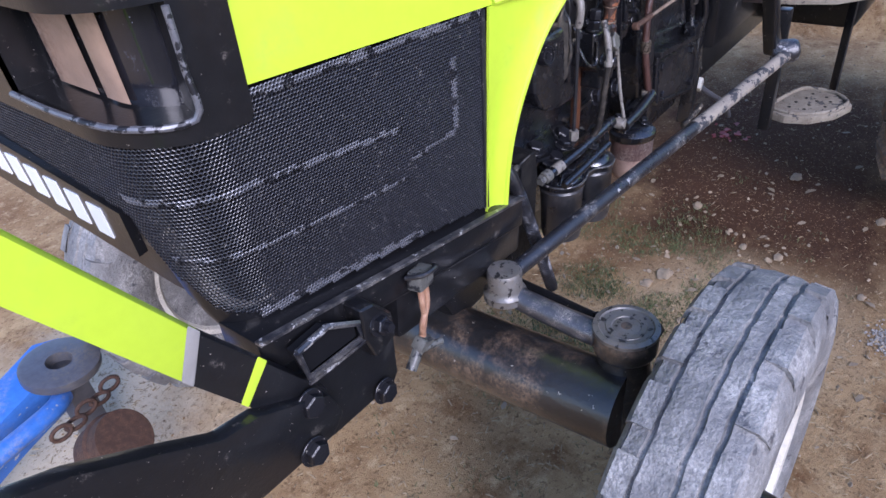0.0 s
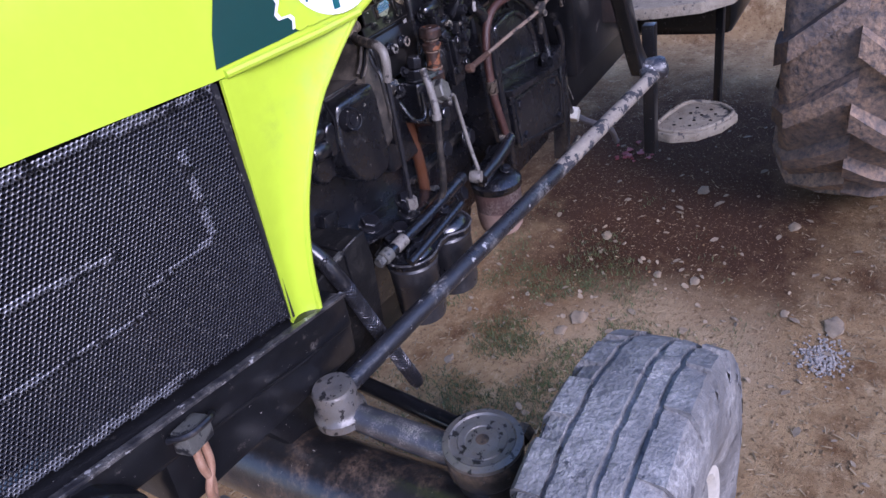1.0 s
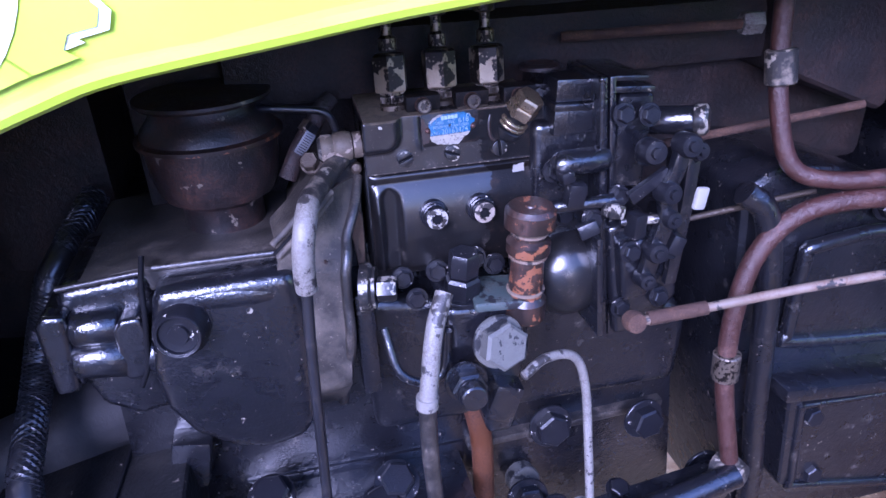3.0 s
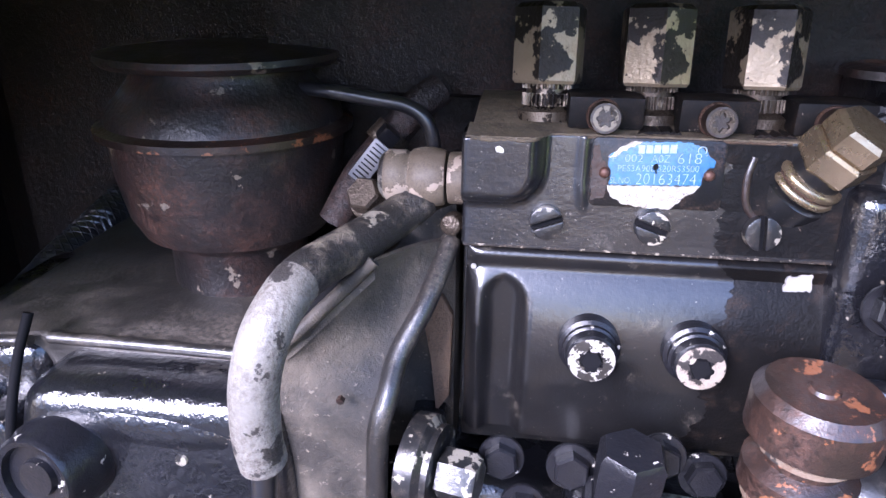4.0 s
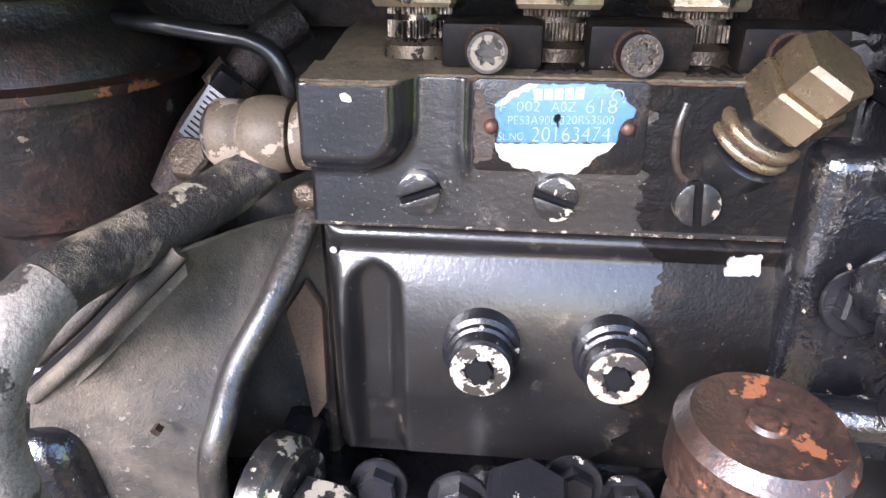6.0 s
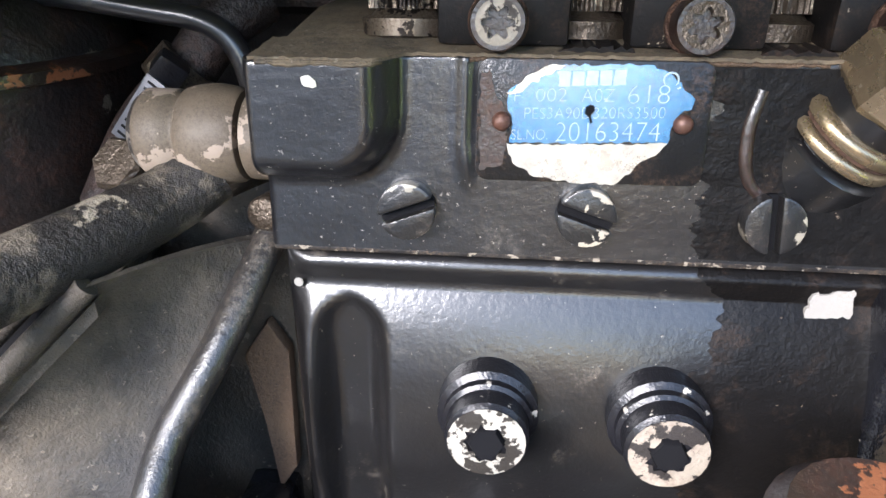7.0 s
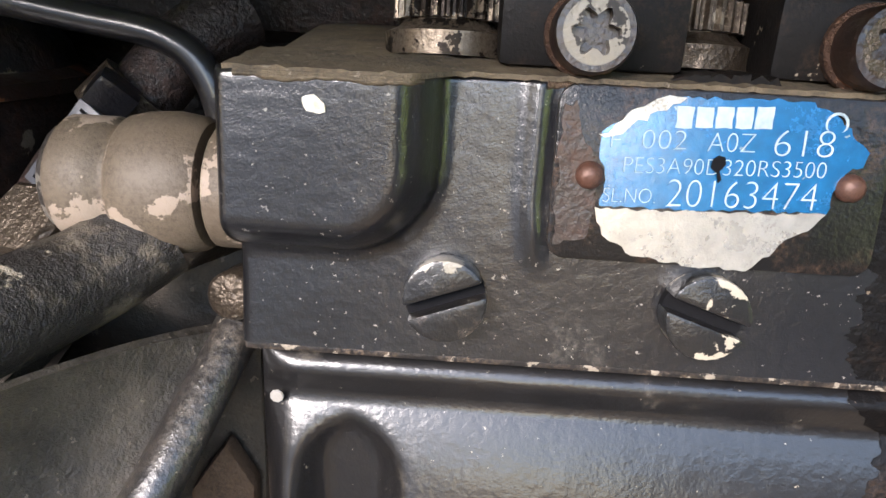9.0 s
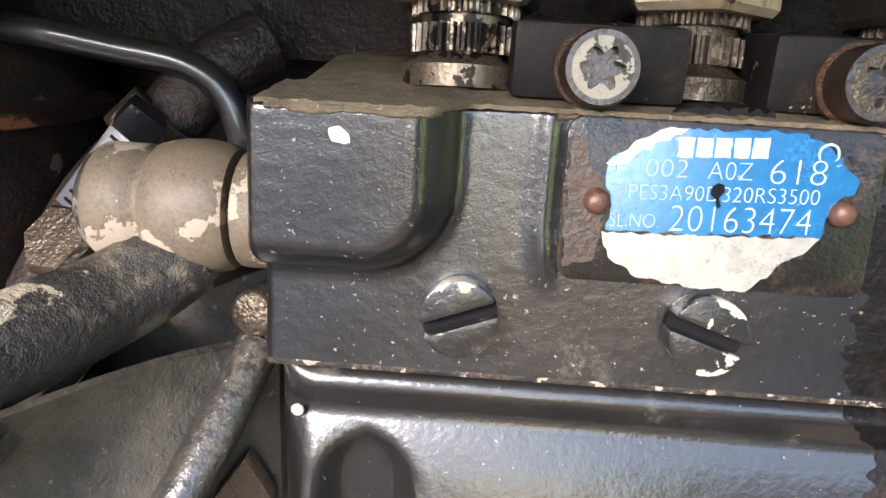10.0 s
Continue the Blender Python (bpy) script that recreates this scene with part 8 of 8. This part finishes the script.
part("governor_dome", B().lathe((1.213, 0.930, 0.934), (-0.12, -1, 0.1), [(0.034, -0.02), (0.034, 0.010), (0.033, 0.020), (0.029, 0.031), (0.021, 0.039), (0.010, 0.043), (0, 0.044)], 36), M["cover"], gov, "rounded glossy black dome", smooth=70)
part("dome_rib", B().prism([(1.2195, 0.879, 0.975), (1.2240, 0.879, 0.975), (1.2295, 0.879, 0.896), (1.2245, 0.879, 0.896)], (0, 0.05, 0), 0.0015), M["engine"], gov)
part("dome_flange", B().prism([(1.231, 0.888, 0.978), (1.262, 0.888, 0.984), (1.286, 0.888, 0.957), (1.292, 0.888, 0.915), (1.271, 0.888, 0.888), (1.243, 0.888, 0.888)], (0, 0.055, 0), 0.005, 3), M["engine"], gov, smooth=40)
part("flange_step", B().prism([(1.236, 0.878, 0.968), (1.258, 0.878, 0.972), (1.268, 0.878, 0.95), (1.262, 0.878, 0.925), (1.242, 0.878, 0.922)], (0, 0.012, 0), 0.004, 3), M["engine"], gov, smooth=40)
lever_o = [(1.267, 1.042), (1.277, 1.040), (1.273, 1.02), (1.268, 1.008), (1.272, 0.99), (1.264, 0.966), (1.258, 0.942), (1.247, 0.943), (1.252, 0.968), (1.259, 0.99), (1.256, 1.009), (1.263, 1.022)]
part("governor_lever", B().prism([(x, 0.868, z) for x, z in lever_o], (0, 0.007, 0), 0.0016), M["engine"], gov, "crooked black governor lever")
part("governor_lever", B().prism([(1.282, 0.880, 1.040), (1.292, 0.880, 1.036), (1.290, 0.880, 0.99), (1.284, 0.880, 0.93), (1.275, 0.880, 0.93), (1.281, 0.880, 0.99)], (0, 0.006, 0), 0.0015), M["engine"], gov, "black governor lever")
part("governor_lever", B().prism([(1.236, 0.872, 1.008), (1.262, 0.872, 1.024), (1.264, 0.872, 1.016), (1.240, 0.872, 1.000)], (0, 0.005, 0), 0.0012), M["boltm"], gov, "short worn lever")
rg = random.Random(7)
for x, y, z, r in ((1.272, 0.866, 1.039, 0.0080), (1.262, 0.866, 1.008, 0.0075), (1.2655, 0.866, 0.989, 0.0062), (1.257, 0.866, 0.966, 0.0075), (1.2515, 0.866, 0.945, 0.0062), (1.252, 0.874, 1.0345, 0.0085), (1.287, 0.878, 1.030, 0.0065)):
    piece("lever_pin", small("lever_pin", B().lathe((0, 0, 0), (0, 0, 1), [(r, -0.010), (r, 0.002), (r * 0.85, 0.004), (r * 0.45, 0.0042), (r * 0.40, 0.007), (0, 0.0072)], 18), M["boltm"], 45), gov, (x, y, z), (0.1 * rg.uniform(-1, 1), -1, 0.15), rg.random() * 3)
for x, y, z in ((1.197, 0.905, 1.018), (1.2085, 0.905, 1.017), (1.236, 0.886, 1.002), (1.218, 0.886, 0.988), (1.206, 0.906, 0.984), (1.243, 0.876, 0.964), (1.262, 0.885, 0.978), (1.274, 0.885, 0.918), (1.244, 0.885, 0.914), (1.277, 0.885, 0.955), (1.238, 0.891, 1.056),
                (1.256, 0.891, 1.054), (1.256, 0.891, 1.027), (1.195, 0.934, 1.0625), (1.236, 0.933, 1.0605)):
    piece("governor_screw", bolt_t, gov, (x, y, z), (0, -1, 0.2), rg.random() * 3)
for x, y, z, sx, sz in ((1.203, 0.882, 1.010, 0.012, 0.016), (1.2125, 0.880, 0.984, 0.014, 0.010), (1.197, 0.884, 1.022, 0.009, 0.008), (1.229, 0.878, 0.996, 0.012, 0.010), (1.244, 0.874, 0.985, 0.010, 0.018), (1.276, 0.876, 0.965, 0.010, 0.014)):
    part("link_block", B().box((x, y, z), (sx, 0.012, sz), (rg.uniform(-15, 15), rg.uniform(-25, 25), rg.uniform(-15, 15)), 0.0022), M["screw"] if rg.random() < 0.4 else M["boltm"], gov)
part("speed_screw", B().cyl((1.236, 0.880, 0.9855), (1.262, 0.872, 0.988), 0.0032, 0.0032, 12), M["screw"], gov)
part("speed_nut", B().hexa((1.243, 0.878, 0.986), (1, -0.2, 0.1), 0.0058, 0.005), M["boltm"], gov)
part("pointer", B().box((1.2755, 0.853, 1.008), (0.009, 0.004, 0.015), (0, 10, 10), 0.0018), M["chipgrey"], gov, "pale chipped lever tip")

# ---- implement lying beyond the tractor ----
drawbar = holder("blue_implement", (0.25, 1.80, 0), "blue steel implement drawbar lying on the ground", "implement")
part("blue_arm", B().prism([(0.02, 1.93, 0.22), (0.20, 1.93, 0.26), (0.33, 1.96, 0.29), (0.39, 1.92, 0.29), (0.32, 1.86, 0.26), (0.18, 1.84, 0.23), (0.02, 1.82, 0.18)], (0, 0.02, -0.14), 0.01), M["bluep"], drawbar, "chipped blue painted arm")
part("blue_rail", B().tube([(-0.1, 1.70, 0.20), (0.10, 1.72, 0.24), (0.25, 1.74, 0.25), (0.30, 1.78, 0.24)], 0.022, 12, 5), M["bluep"], drawbar, smooth=60)
dsc = part("hitch_disc", B().lathe((0.335, 1.83, 0.27), (0.1, -0.1, 1), [(0.030, 0), (0.085, 0), (0.088, 0.006), (0.088, 0.024), (0.080, 0.028), (0.030, 0.028), (0.030, 0.0)], 36), M["greyp"], drawbar, "grey steel hitch disc with a hole", smooth=40)
part("hitch_post", B().box((0.335, 1.83, 0.13), (0.06, 0.06, 0.27), (0, 0, 10), 0.006), M["greyp"], drawbar)
for i in range(5):
    c = Vector((0.24 + 0.035 * i, 1.66 + 0.012 * i, 0.25 - 0.01 * (i % 2)))
    part("chain_link", B().tube([c + Vector((0.022 * math.cos(a), (0.012 if i % 2 else 0.004) * math.sin(a), (0.004 if i % 2 else 0.014) * math.sin(a))) for a in [2 * math.pi * k / 12 for k in range(13)]], 0.005, 8, 1), M["rust"], drawbar, "rusty chain link", smooth=60)
part("rusty_roller", B().lathe((0.262, 1.505, 0.270), (0.25, -0.55, 0.5), [(0.0, 0), (0.055, 0), (0.062, 0.006), (0.062, 0.05), (0.066, 0.052), (0.066, 0.062), (0.060, 0.066), (0.058, 0.10), (0.0, 0.10)], 30), M["rust"], drawbar, "rusty steel roller end", smooth=40)
part("roller_stand", B().box((0.27, 1.52, 0.14), (0.05, 0.05, 0.28), (0, 0, 0), 0.006), M["greyp"], drawbar)
